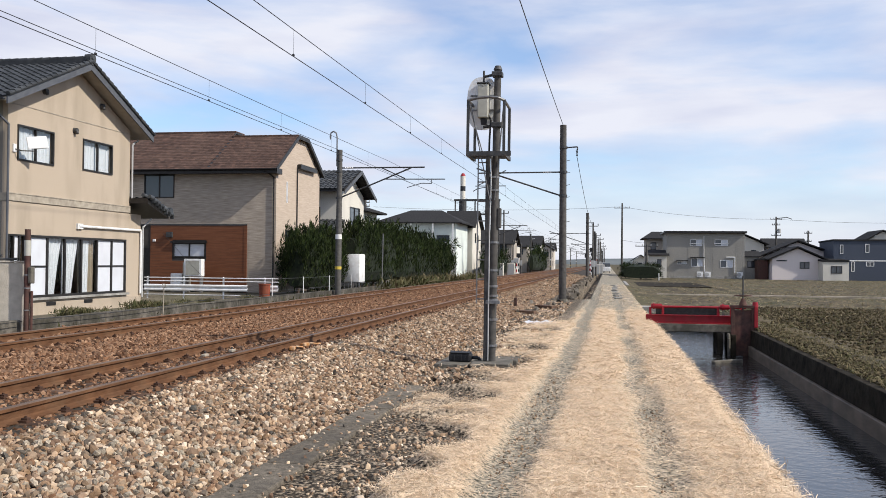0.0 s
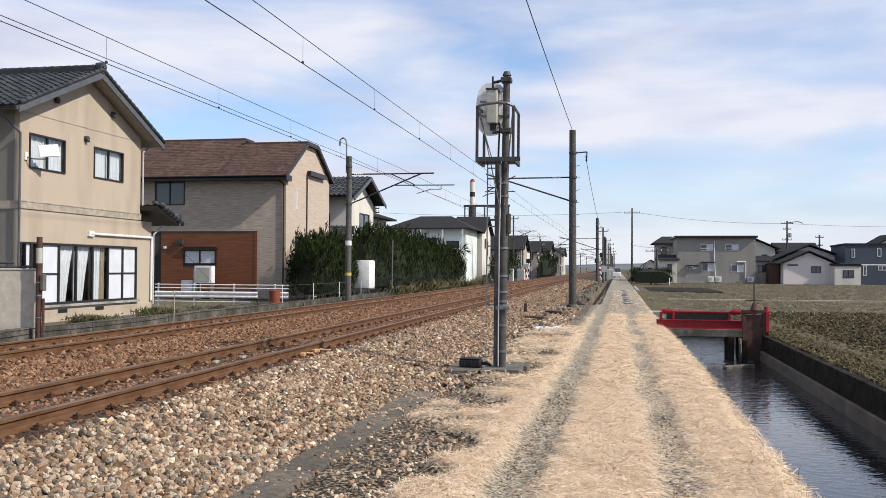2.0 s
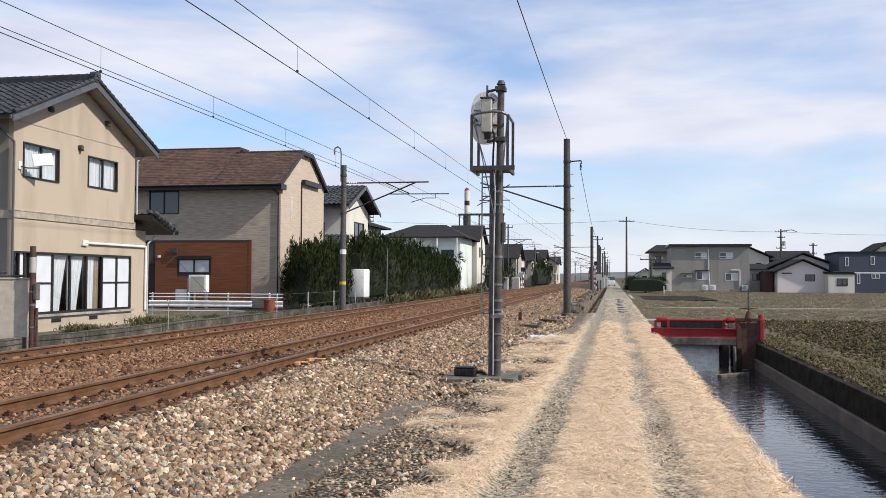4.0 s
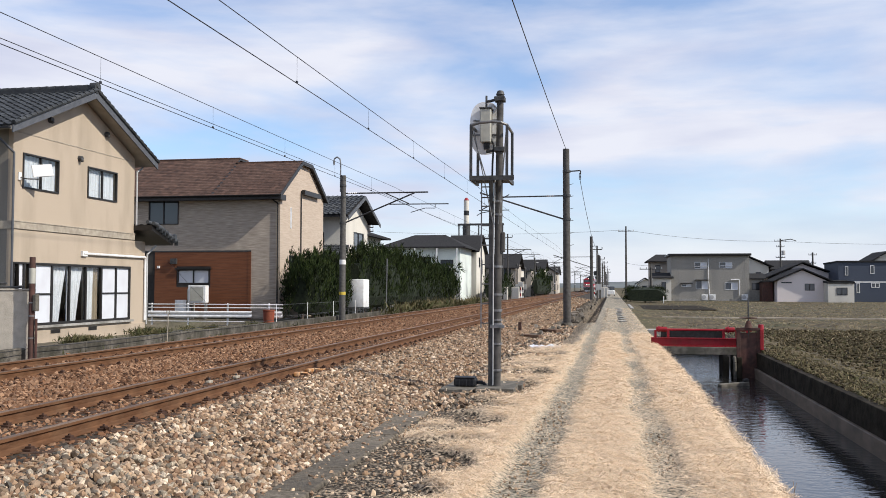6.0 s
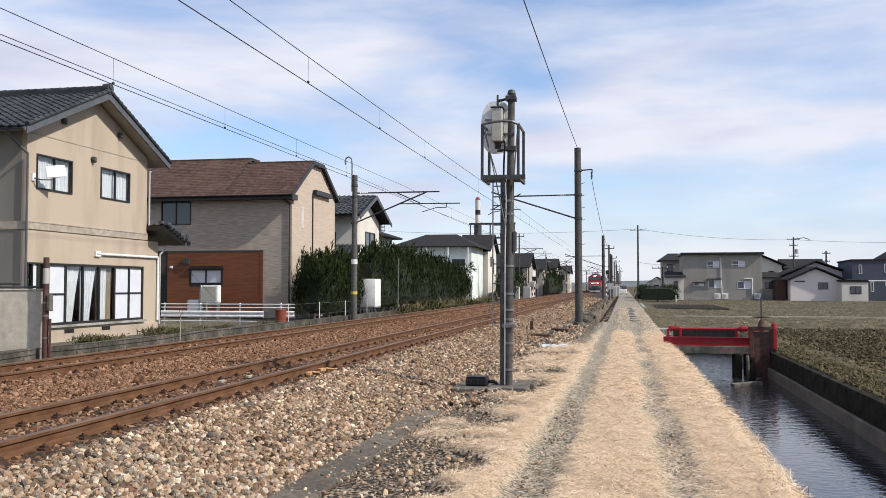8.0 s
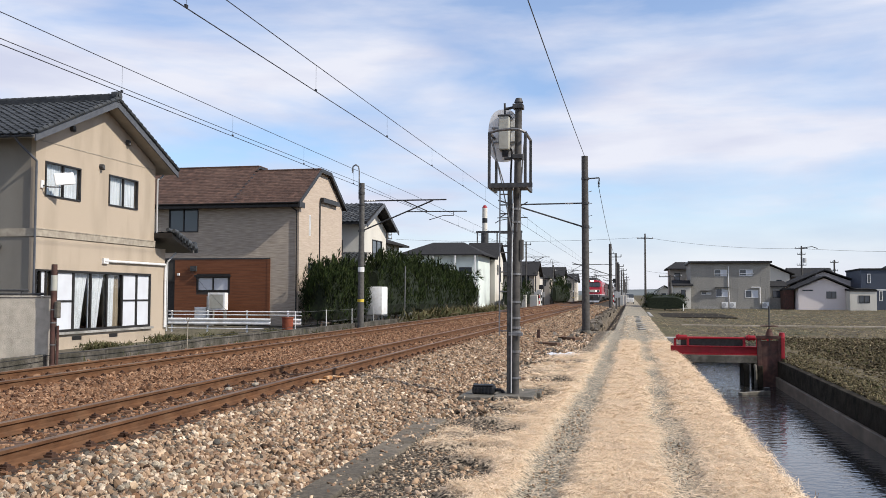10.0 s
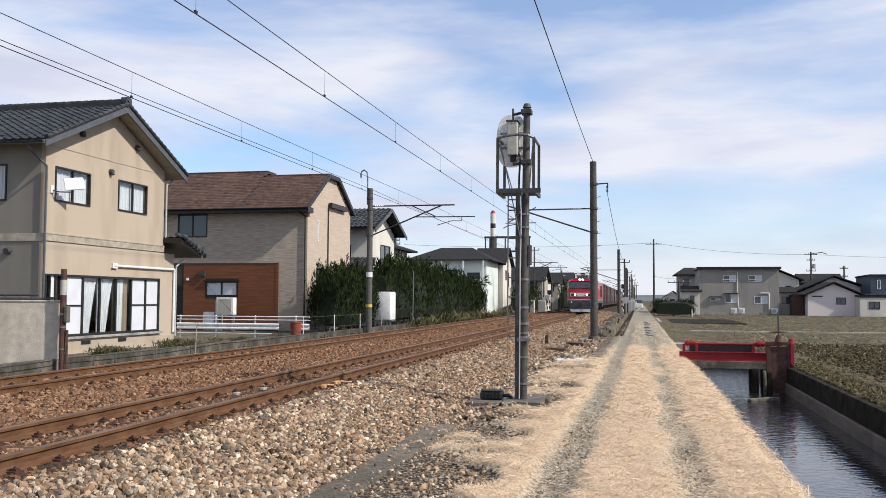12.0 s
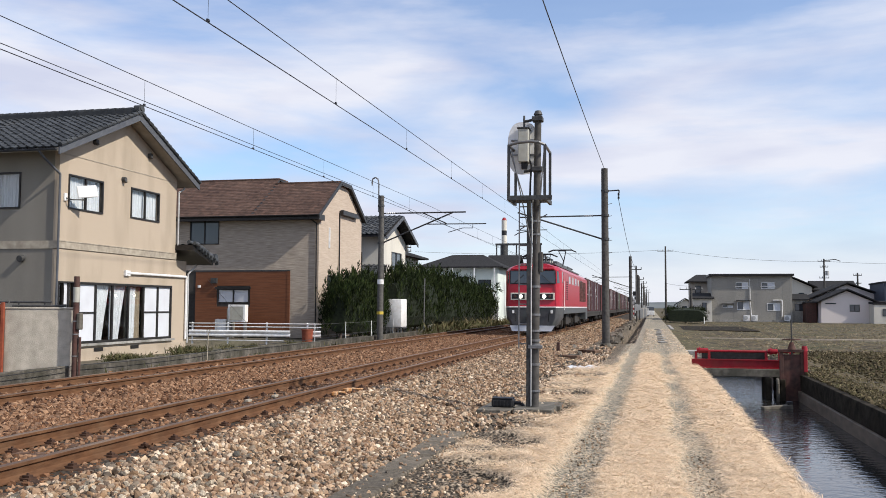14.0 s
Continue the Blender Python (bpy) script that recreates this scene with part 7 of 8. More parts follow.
blades("straw", 175000, -2.4, 1.57, 4.2, 13, (0.05, 0.22), (0.0014, 0.0036), straw_cover, lane_height, STRAW_BLADE, "mown dry straw strewn over the lane", "straw", 31, 0.24)
blades("straw", 85000, -2.4, 1.57, 13, 34, (0.10, 0.28), (0.003, 0.007), straw_cover, lane_height, STRAW_BLADE, "mown dry straw strewn over the lane", "straw", 32)
blades("edge_straw", 4200, 1.28, 1.60, 4.2, 28, (0.12, 0.40), (0.003, 0.008), lambda x, y: 0.9 if noise.noise(Vector((0, y * 0.9, 3))) > -0.1 else 0.15, lambda x, y: lane_height(x, y) - 0.02, STRAW_BLADE, "straw hanging over the canal edge", "straw", 33, 0.4)


def field_mask(x, y):
    return 0.15 + 0.85 * (0.5 + 0.5 * math.sin(x * 3.6)) * (0.5 + 0.6 * noise.noise(Vector((x * 0.4, y * 0.4, 2))))


blades("stubble", 24000, 4.3, 14, 9, 40, (0.08, 0.26), (0.006, 0.014), field_mask, lambda x, y: -0.14, FIELD_BLADE, "withered rice stubble and clods in the field", "stubble", 34, 0.5)
blades("stubble", 105000, 1.7, 60, 34, 122, (0.12, 0.42), (0.012, 0.03), field_mask, lambda x, y: -0.17, PALE_STUBBLE, "withered rice stubble and clods in the field", "stubble", 35, 0.35)
RUBBLE = island_material("broken_concrete", [(0.030, 0.024, 0.019), (0.13, 0.115, 0.095), (0.055, 0.042, 0.032), (0.22, 0.20, 0.17), (0.08, 0.066, 0.052)])
CLOD = island_material("field_clod", [(0.020, 0.015, 0.008), (0.070, 0.054, 0.029), (0.038, 0.031, 0.015), (0.13, 0.10, 0.058), (0.052, 0.052, 0.021)])
stones("field_clods", 4.6, 14, 9, 42, 75, lambda x: -0.16, CLOD, "dark earth clods between the stubble rows", (0.015, 0.06), 45)
stones("verge_clods", 4.22, 4.9, 9, 28, 190, lambda x: -0.13, CLOD, "ragged earth along the canal wall", (0.02, 0.05), 47)
blades("verge_grass", 9000, 4.2, 5.3, 8, 30, (0.08, 0.22), (0.006, 0.014), lambda x, y: 0.8, lambda x, y: -0.12, FIELD_BLADE, "dry verge grass along the canal wall", "grass", 36, 0.7)
blades("straw", 9000, -2.2, 1.4, 34, 75, (0.1, 0.26), (0.006, 0.015), lambda x, y: 0.6 * straw_cover(x, y), lambda x, y: relief(x, y) if y < 70 else 0.0, STRAW_BLADE, "thin straw left on the further lane", "straw", 37)
stones("lane_gravel", -2.44, -1.3, 4.5, 16, 330, lambda x: -0.02, BALLAST, "loose dark and pale gravel beside the trough", (0.006, 0.02), 41)
stones("lane_gravel", -2.95, -2.3, 4.5, 12.8, 80, lambda x: 0.03, BALLAST, "small stones strewn on the trough lids", (0.006, 0.022), 44)
stones("lane_gravel", -1.2, 0.9, 4.5, 14, 170, lambda x: -0.004, BALLAST, "fine gravel in the worn ruts", (0.006, 0.013), 42)
stones("lane_gravel", -2.4, -1.5, 14, 40, 60, lambda x: 0.0, BALLAST, "loose gravel beside the trough", (0.02, 0.05), 43)


stones("lane_gravel", -2.4, -1.5, 5.0, 9.5, 26, lambda x: -0.012, BALLAST, "larger pale stones on the dark soil", (0.016, 0.036), 48, True)
stones("rubble", -3.3, -1.9, 26, 47, 2.2, lambda x: 0.0, RUBBLE, "dark broken concrete and timber rubble by the ballast", (0.04, 0.12), 49)
stones("shoulder_ballast", -3.0, -1.9, 12.5, 42, 85, lambda x: 0.0, BALLAST, "crushed stone strewn over dark soil beside the mast", (0.015, 0.045), 51)
stones("rubble", -2.3, -1.6, 43, 100, 1.5, lambda x: 0.05, RUBBLE, "broken concrete along the lane ditch", (0.08, 0.2), 50)


# ---- small things along the lane ----
def odds():
    n = 0
    for x, y, r in ((-5.22, 14.6, 12), (-5.24, 15.3, -8)):
        b = empty_thing("rail_bond", pose(x, y, 0.24, 0, 0, r), "orange-yellow cable bond clamp at the rail foot", "rail bond", "rail bonds")
        part("clamp", box(-0.05, 0.04, -0.10, 0.10, 0.0, 0.06, 0.012), ORANGE, b)
        part("lead", add_bent(bmesh.new(), [(0.04, 0.1, 0.05), (0.14, 0.2, 0.03), (0.1, 0.4, 0.02)], 0.015, 6), ORANGE, b)
    for x, y in ((-6.15, 13.2), (-6.05, 14.0)):
        b = empty_thing("rail_bond", pose(x, y, 0.24), "pale cable bond clamp between the rails", "rail bond", "rail bonds")
        part("clamp", box(-0.035, 0.035, -0.07, 0.07, 0.0, 0.045, 0.012), BELT, b)
        part("bolt", tube((0, 0, 0.055), (0, 0, 0.08), 0.018, n=8), DARK_STEEL, b)
    s = empty_thing("plastic_sheet", pose(-1.85, 25.8, 0.02, 0, 0, 20), "crumpled white plastic sheet on the straw", "sheet")
    bm = bmesh.new()
    bmesh.ops.create_grid(bm, x_segments=14, y_segments=14, size=0.42)
    for v in bm.verts:
        v.co.z = 0.05 + 0.09 * noise.noise(Vector((v.co.x * 6, v.co.y * 6, 1))) - 0.06 * v.co.length
        v.co.x *= 1.0 + 0.3 * noise.noise(v.co * 5)
    bmesh.ops.solidify(bm, geom=bm.faces[:], thickness=0.004)
    part("sheet", bm, FROSTED, s, smooth=True)
    k = empty_thing("ditch_wall", pose(-1.95, 44, 0), "rough concrete wall beside the lane ditch", "wall", kind="structure")
    rough = []
    for j in range(5):
        bm = box(-0.18, 0.18, -0.97, 0.97, -0.8, 0.34)
        bmesh.ops.subdivide_edges(bm, edges=bm.edges[:], cuts=3, use_grid_fill=True)
        for v in bm.verts:
            v.co += noise.noise_vector(v.co * 1.7 + Vector((7.0 * j, 0, 0))) * 0.15
        rough.append(mesh_of(bm, "wall_block", DITCH))
    for j in range(30):
        share("wall_block", rough[j % 5], k, pose(random.uniform(-0.06, 0.06), 1.0 + 1.9 * j, random.uniform(-0.14, 0.08), 0, random.uniform(-2, 2), random.uniform(-3, 3)))
    m = empty_thing("distance_marker", pose(-2.45, 50, 0.02), "small white distance marker beside the ballast", "marker")
    part("plate", box(-0.17, 0.17, -0.03, 0.03, 0.1, 0.55, 0.02), WHITE_PAINT, m)
    part("foot", box(-0.1, 0.1, -0.06, 0.06, -0.05, 0.1), CONCRETE, m)
    t = empty_thing("timber_stub", pose(-3.35, 33.5, 0.03), "short rusty stake in the ballast", "stake")
    part("post", box(-0.06, 0.06, -0.06, 0.06, 0, 0.42, 0.01), RUST_DARK, t)
    for x, y, sx, sy in ((-2.7, 30.5, 0.35, 0.25), (-2.3, 34.5, 0.45, 0.3)):
        c = empty_thing("old_sleeper", pose(x, y, 0.03, 0, 0, random.uniform(-40, 40)), "broken dark timber sleeper lying by the ballast", "sleeper", "broken sleepers")
        part("timber", box(-sx, sx, -sy / 2, sy / 2, -0.03, 0.11, 0.02), SLEEPER, c)
    for j in range(9):
        c = empty_thing("paving_slab", pose(0.55 + random.uniform(-0.1, 0.1), 46 + 3.2 * j, 0.02, 0, 0, random.uniform(-15, 15)), "pale flat slab beside the lane", "slab", "lane slabs")
        part("slab", box(-0.2, 0.2, -0.35, 0.35, -0.03, 0.05, 0.02), CONCRETE, c)
    d = empty_thing("field_kerb", pose(20, 57, -0.16), "pale concrete kerb across the field", "kerb")
    for j in range(20):
        part("kerb_stone", box(-17 + 3.0 * j, -14.03 + 3.0 * j, -0.13, 0.13, -0.05, 0.09, 0.02), BELT, d)
    w = empty_thing("sunken_plot", pose(5.2, 84, -0.2), "dark plastic-lined sunken seed bed", "seed bed")
    part("lining", box(-3.4, 3.2, -8, 8, 0.03, 0.12, 0.05), DARK_CONCRETE, w)
    part("kerb", box(-3.7, -3.41, -8.2, 8.2, 0.0, 0.22, 0.05), CONCRETE, w)
    for x, y in ((5.9, 108),):
        p = empty_thing("field_post", pose(x, y, -0.2), "short white post at the field edge", "post", "field posts")
        part("rod", tube((0, 0, 0), (0, 0, 0.9), 0.05, n=8), WHITE_PAINT, p)
    # crossing signals and signs far along the line
    for x, y, h in ((-2.6, 118, 2.6), (-2.3, 135, 3.6), (-3.0, 160, 2.4), (-11.9, 120, 1.9), (-12.2, 126, 2.6), (-2.4, 182, 3.4)):
        q = empty_thing("crossing_post", pose(x, y, 0.05), "striped level crossing post with signal head", "crossing signal", "crossing posts")
        for j in range(int(h / 0.4)):
            part("band", tube((0, 0, 0.4 * j), (0, 0, 0.4 * j + 0.4), 0.09, n=8), (WHITE_PAINT, BLACK)[j % 2] if h > 2.5 else (WHITE_PAINT, RED)[j % 2], q)
        part("head", box(-0.3, 0.3, -0.15, 0.1, h - 0.2, h + 0.4, 0.05), BLACK if h > 2.5 else PLASTIC_GREY, q)
    for x, y in ((-12.4, 118), (-13.2, 112), (-1.2, 150), (-1.6, 140), (-0.9, 175)):
        q = empty_thing("equipment_cabinet", pose(x, y, 0.05), "pale trackside equipment cabinet", "cabinet", "equipment cabinets")
        part("casing", box(-0.5, 0.5, -0.3, 0.3, 0.0, 1.6, 0.03), PALE_WALL, q)
        part("door", box(-0.42, 0.42, -0.315, -0.301, 0.1, 1.5, 0.006), PLASTIC_GREY, q)
    c = empty_thing("parked_car", pose(-0.2, 176, 0.0), "small white van parked far along the lane", "car")
    part("body", box(-0.75, 0.75, -1.6, 1.6, 0.25, 1.1, 0.1), WHITE_PAINT, c)
    part("cabin", box(-0.7, 0.7, -1.3, 1.5, 1.0, 1.8, 0.15), GLASS, c)
    for sx in (-0.65, 0.65):
        for sy in (-1.0, 1.0):
            part("wheel", tube((sx - 0.08, sy, 0.28), (sx + 0.08, sy, 0.28), 0.28, n=12), BLACK, c)


ORANGE = material("orange_yellow_paint", (0.36, 0.15, 0.045), (0.50, 0.26, 0.10), 9, 0.6, stain=(0.5, 0.45, 0.35), stain_scale=8)
odds()


# ---- far hills ----
def hills():
    HILL = material("hazy_far_hill", (0.10, 0.115, 0.12), (0.15, 0.165, 0.165), 0.02, 1.0)
    v, f = [], []
    n = 120
    for k in range(n + 1):
        x = -1600 + 3200 * k / n
        h = 11 + 7 * noise.noise(Vector((x * 0.0035, 0, 0))) + 4 * noise.noise(Vector((x * 0.013, 2, 0)))
        v += [(x, 1700, -1.0), (x, 1760, h), (x, 2100, h * 0.8)]
    for k in range(n):
        for j in range(2):
            a = 3 * k + j
            f.append((a, a + 3, a + 4, a + 1))
    ob = from_arrays("backdrop_hills", v, f, HILL, "low hazy wooded hills on the horizon", "hills", "structure")
    ob.data.shade_smooth()
    rng = np.random.default_rng(77)
    for k in range(16):
        x, y = rng.uniform(-120, 180), rng.uniform(300, 480)
        if -30 < x < 10:
            x += 60
        w, d = rng.uniform(8, 12), rng.uniform(7, 10)
        ze = rng.uniform(3.2, 5.4)
        b = building("house", x, y, -0.2, "far low house with dark roof on the plain", "house", "far houses")
        held("wall", box(x, x + w, y, y + d, -0.2, ze), (PALE_WALL, TAN_WALL, GREY_CORRUGATED)[k % 3], b)
        held("roof", prism([(x - 0.6, y - 0.6, ze), (x - 0.6, y + d + 0.6, ze), (x - 0.6, y + d / 2, ze + 2.2)], (w + 1.2, 0, 0)), FAR_ROOF, b)


hills()


# ---- freight train ----
LOCO_RED = material("glossy_red_enamel", (0.34, 0.006, 0.020), (0.41, 0.010, 0.027), 3, 0.28, stain=(0.36, 0.02, 0.025), stain_scale=1.2, stain_amount=0.4, spec=0.5)
LOCO_GREY = material("dark_grey_underframe_paint", (0.065, 0.066, 0.070), (0.10, 0.101, 0.106), 4, 0.5, stain=(0.05, 0.075, 0.06), stain_scale=2)
UNDER = material("grimy_underframe", (0.022, 0.02, 0.018), (0.055, 0.047, 0.04), 6, 0.8)
MAROON = material("maroon_container", (0.050, 0.013, 0.014), (0.085, 0.023, 0.022), 3, 0.75, pieces=0.5, stain=(0.07, 0.035, 0.03), stain_scale=1.2, stain_amount=0.6, stain_stretch=(1, 1, 0.4))
SILVER = material("silver_plate", (0.5, 0.5, 0.5), (0.6, 0.6, 0.6), 5, 0.3, metal=0.8)
LAMP = glowing("lit_headlamp", (1.0, 0.93, 0.78), 7.0)


def wheelset(parent, x, y, z, r):
    bm = bmesh.new()
    for s in (-0.56, 0.56):
        add_tube(bm, (s - 0.065, 0, 0), (s + 0.065, 0, 0), r, r, 20)
        add_tube(bm, (s - 0.09 * (1 if s > 0 else -1) - 0.02, 0, 0), (s - 0.09 * (1 if s > 0 else -1) + 0.02, 0, 0), r + 0.03, r + 0.03, 20)
    add_tube(bm, (-0.8, 0, 0), (0.8, 0, 0), 0.07, n=10)
    return part("wheelset", bm, UNDER, parent, m=pose(x, y, z))


def bogie(parent, y, r=0.45, wheelbase=2.1):
    bm = bmesh.new()
    for s in (-0.95, 0.95):
        add_box(bm, s - 0.08, s + 0.08, y - wheelbase / 2 - 0.5, y + wheelbase / 2 + 0.5, 0.38, 0.72, 0, 0.02)
        for k in (-1, 1):
            add_box(bm, s - 0.14, s + 0.14, y + k * wheelbase / 2 - 0.2, y + k * wheelbase / 2 + 0.2, 0.25, 0.65, 0, 0.02)
            add_tube(bm, (s, y + k * 0.4, 0.7), (s, y + k * 0.4, 0.95), 0.11, n=8)
    add_box(bm, -0.95, 0.95, y - 0.25, y + 0.25, 0.5, 0.8)
    part("bogie_frame", bm, UNDER, parent)
    for k in (-1, 1):
        wheelset(parent, 0, y + k * wheelbase / 2, r, r)


def pantograph(parent, y, raised):
    """Single-arm pantograph, folded down or raised to the wire, on four insulators."""
    bm = bmesh.new()
    for a in (-0.6, 0.6):
        add_box(bm, a - 0.05, a + 0.05, y - 0.7, y + 0.7, 3.9, 3.97)
        add_box(bm, -0.6, 0.6, y + a - 0.05, y + a + 0.05, 3.9, 3.96)
    top, knee = (5.24, Vector((0, y + 1.0, 4.52))) if raised else (4.22, Vector((0, y + 1.25, 4.06)))
    add_tube(bm, (0, y - 0.4, 3.97), knee, 0.065, 0.05, 8)
    for s in (-0.25, 0.25):
        add_tube(bm, knee, (s, y - 0.1, top - 0.06), 0.035, 0.03, 6)
    add_tube(bm, (-0.25, y - 0.1, top - 0.06), (0.25, y - 0.1, top - 0.06), 0.03, n=6)
    for d in (-0.18, 0.18):
        add_bent(bm, [(-0.95, y - 0.1 + d, top - 0.14), (-0.62, y - 0.1 + d, top), (0.62, y - 0.1 + d, top), (0.95, y - 0.1 + d, top - 0.14)], 0.035, 6)
    part("pantograph", bm, BLACK, parent, "raised black pantograph" if raised else "folded black pantograph")
    for sx in (-0.6, 0.6):
        for sy in (-0.5, 0.5):
            part("insulator", add_insulator((sx, y + sy, 3.6), (sx, y + sy, 3.9)), PLASTIC_BEIGE, parent)


def locomotive():
    """Red electric locomotive, front at y = 0, standing on the rails at z = 0, 19.8 m long."""
    t = empty_thing("electric_locomotive", pose(NEAR_X, 389.5, RAIL_Z), "red electric locomotive with grey skirt and lit headlamps", "locomotive")
    L, W = 19.6, 1.45

    def section(y, half, z0, z1, zr, lean=0.0):
        return [(-half, y, z0), (-half, y + lean * 0.3, z1), (-half * 0.86, y + lean * 0.7, z1 + (zr - z1) * 0.55), (-half * 0.5, y + lean, zr), (half * 0.5, y + lean, zr), (half * 0.86, y + lean * 0.7, z1 + (zr - z1) * 0.55), (half, y + lean * 0.3, z1), (half, y, z0)]

    def loft(name, rows, mats, label=""):
        bm = bmesh.new()
        rings = [[bm.verts.new(p) for p in r] for r in rows]
        k = len(rings[0])
        for a, b in zip(rings, rings[1:]):
            for i in range(k):
                bm.faces.new((a[i], a[(i + 1) % k], b[(i + 1) % k], b[i]))
        bm.faces.new(rings[0]), bm.faces.new(rings[-1][::-1])
        bmesh.ops.recalc_face_normals(bm, faces=bm.faces)
        return part(name, bm, mats, t, label, smooth=True)

    def upper(y, half, lean):
        return section(y, half, 1.37, 3.22, 3.58, lean)
    loft("body", [upper(0.10, W * 0.82, 0.42), upper(0.13, W * 0.85, 0.42), upper(0.62, W, 0.3), upper(0.9, W, 0), upper(L - 0.9, W, 0), upper(L - 0.3, W, -0.3), upper(L - 0.1, W * 0.93, -0.42)], LOCO_RED, "glossy red body shell")
    # lower grey skirt, tapering to the front
    rows = []
    for y, half, z0 in ((0.02, W * 0.82, 0.36), (0.08, W * 0.86, 0.34), (0.62, W, 0.36), (1.7, W, 0.46)):
        rows.append([(-half, y, 1.31), (-half * 0.98, y, 0.78), (-half * 0.8, y + 0.1, z0), (half * 0.8, y + 0.1, z0), (half * 0.98, y, 0.78), (half, y, 1.31)])
    loft("front_skirt", rows, LOCO_GREY, "grey front skirt")
    part("side_skirt", box(-W, W, 1.70, L - 1.7, 0.98, 1.31, 0.01), LOCO_GREY, t, "grey side sill")
    part("rear_skirt", box(-W, W, L - 1.7, L - 0.1, 0.5, 1.31, 0.03), LOCO_GREY, t)
    bm = add_box(bmesh.new(), -W * 0.83, W * 0.83, -0.015, 0.10, 1.313, 1.367, 0, 0.01)
    for s in (-1, 1):
        add_box(bm, s * W - 0.004, s * W + 0.006, 0.62, L - 0.4, 1.313, 1.367)
        add_prism(bm, [(s * W * 0.83, 0.02, 1.314), (s * (W + 0.004), 0.62, 1.314), (s * (W + 0.004), 0.62, 1.366), (s * W * 0.83, 0.02, 1.366)], (-s * 0.1, 0.03, 0))
    part("waist_stripe", bm, WHITE_PAINT, t, "thin white waist stripe")
    # windscreen band set into the leaning front
    lean = lambda z: 0.10 + 0.126 * max(0, z - 1.37) / 1.85
    for name, x0, x1 in (("windscreen", -1.14, -0.03), ("windscreen", 0.03, 1.14)):
        z0, z1 = 2.57, 3.17
        part(name, add_prism(bmesh.new(), [(x0, lean(z0) - 0.022, z0), (x1, lean(z0) - 0.022, z0), (x1 * 0.985, lean(z1) - 0.02, z1), (x0 * 0.985, lean(z1) - 0.02, z1)], (0, 0.03, 0)), GLASS, t, "dark windscreen")
    part("windscreen_surround", add_prism(bmesh.new(), [(-1.19, lean(2.52) - 0.008, 2.52), (1.19, lean(2.52) - 0.008, 2.52), (1.17, lean(3.21) - 0.005, 3.21), (-1.17, lean(3.21) - 0.005, 3.21)], (0, 0.02, 0)), BLACK, t)
    for s in (-1, 1):
        part("corner_window", add_prism(bmesh.new(), [(s * 1.25, 0.20, 2.56), (s * (W + 0.004), 0.74, 2.56), (s * (W + 0.002), 0.80, 3.18), (s * 1.25, 0.26, 3.18)], (-s * 0.06, 0.04, 0)), GLASS, t, "dark corner window")
    part("roof_brow", box(-1.12, 1.12, 0.2, 0.75, 3.23, 3.36, 0.05), LOCO_RED, t)
    for s in (-1, 1):
        part("wiper", add_tube(bmesh.new(), (s * 0.95, 0.135, 2.56), (s * 0.45, 0.16, 3.0), 0.018, n=5), BLACK, t)
        # side cab window and door
        part("cab_window", box(min(s * (W - 0.01), s * (W + 0.006)), max(s * (W - 0.01), s * (W + 0.006)), 0.84, 1.3, 2.58, 3.16, 0.004), GLASS, t)
        part("cab_door", box(min(s * (W - 0.01), s * (W + 0.012)), max(s * (W - 0.01), s * (W + 0.012)), 1.5, 2.15, 1.4, 3.15, 0.005), LOCO_RED, t)
        part("handrail", tube((s * (W + 0.05), 1.42, 1.2), (s * (W + 0.05), 1.42, 2.7), 0.018, n=6), WHITE_PAINT, t)
        bm = bmesh.new()
        for k in range(9):
            add_box(bm, min(s * W, s * (W + 0.015)), max(s * W, s * (W + 0.015)), 3.2, 3.9, 1.75 + 0.115 * k, 1.81 + 0.115 * k)
        part("grille", bm, BLACK, t, "black louvred grille")
        for k in range(5):
            part("side_panel_window", box(min(s * (W - 0.01), s * (W + 0.006)), max(s * (W - 0.01), s * (W + 0.006)), 4.6 + 2.1 * k, 5.7 + 2.1 * k, 2.65, 3.05, 0.004), GLASS if k % 2 == 0 else PLASTIC_GREY, t)
        for k in range(4):
            bm = bmesh.new()
            for j in range(12):
                add_box(bm, min(s * W, s * (W + 0.012)), max(s * W, s * (W + 0.012)), 12.4 + 1.4 * k + 0.1 * j, 12.46 + 1.4 * k + 0.1 * j, 1.7, 3.0)
            part("louvre", bm, RUST_DARK, t)
    # headlamp panels, joined by a pale plate
    part("lamp_panel", box(-1.12, 1.12, 0.035, 0.16, 1.70, 2.07, 0.02), PALE_WALL, t, "pale lamp panel across the front")
    for s in (-1, 1):
        part("lamp_recess", box(s * 0.72 - 0.33, s * 0.72 + 0.33, 0.024, 0.05, 1.76, 2.01, 0.01), BLACK, t)
        part("headlamp", tube((s * 0.60, 0.028, 1.885), (s * 0.60, 0.005, 1.885), 0.10, 0.09, 16), LAMP, t, "lit round headlamp")
        part("tail_lamp", tube((s * 0.88, 0.028, 1.885), (s * 0.88, 0.01, 1.885), 0.07, 0.06, 14), RUST_DARK, t)
        part("top_lamp", tube((s * 0.15, 0.42, 3.45), (s * 0.15, 0.33, 3.45), 0.10, 0.10, 14), LAMP, t, "lit round headlamp")
        part("brake_hose", add_bent(bmesh.new(), [(s * 0.85, 0.02, 1.05), (s * 0.85, -0.12, 0.95), (s * 0.85, -0.1, 0.6)], 0.03, 6), BLACK, t)
        part("hose_cock", box(s * 0.98 - 0.05, s * 0.98 + 0.05, -0.05, 0.03, 1.02, 1.18, 0.01), WHITE_PAINT, t)
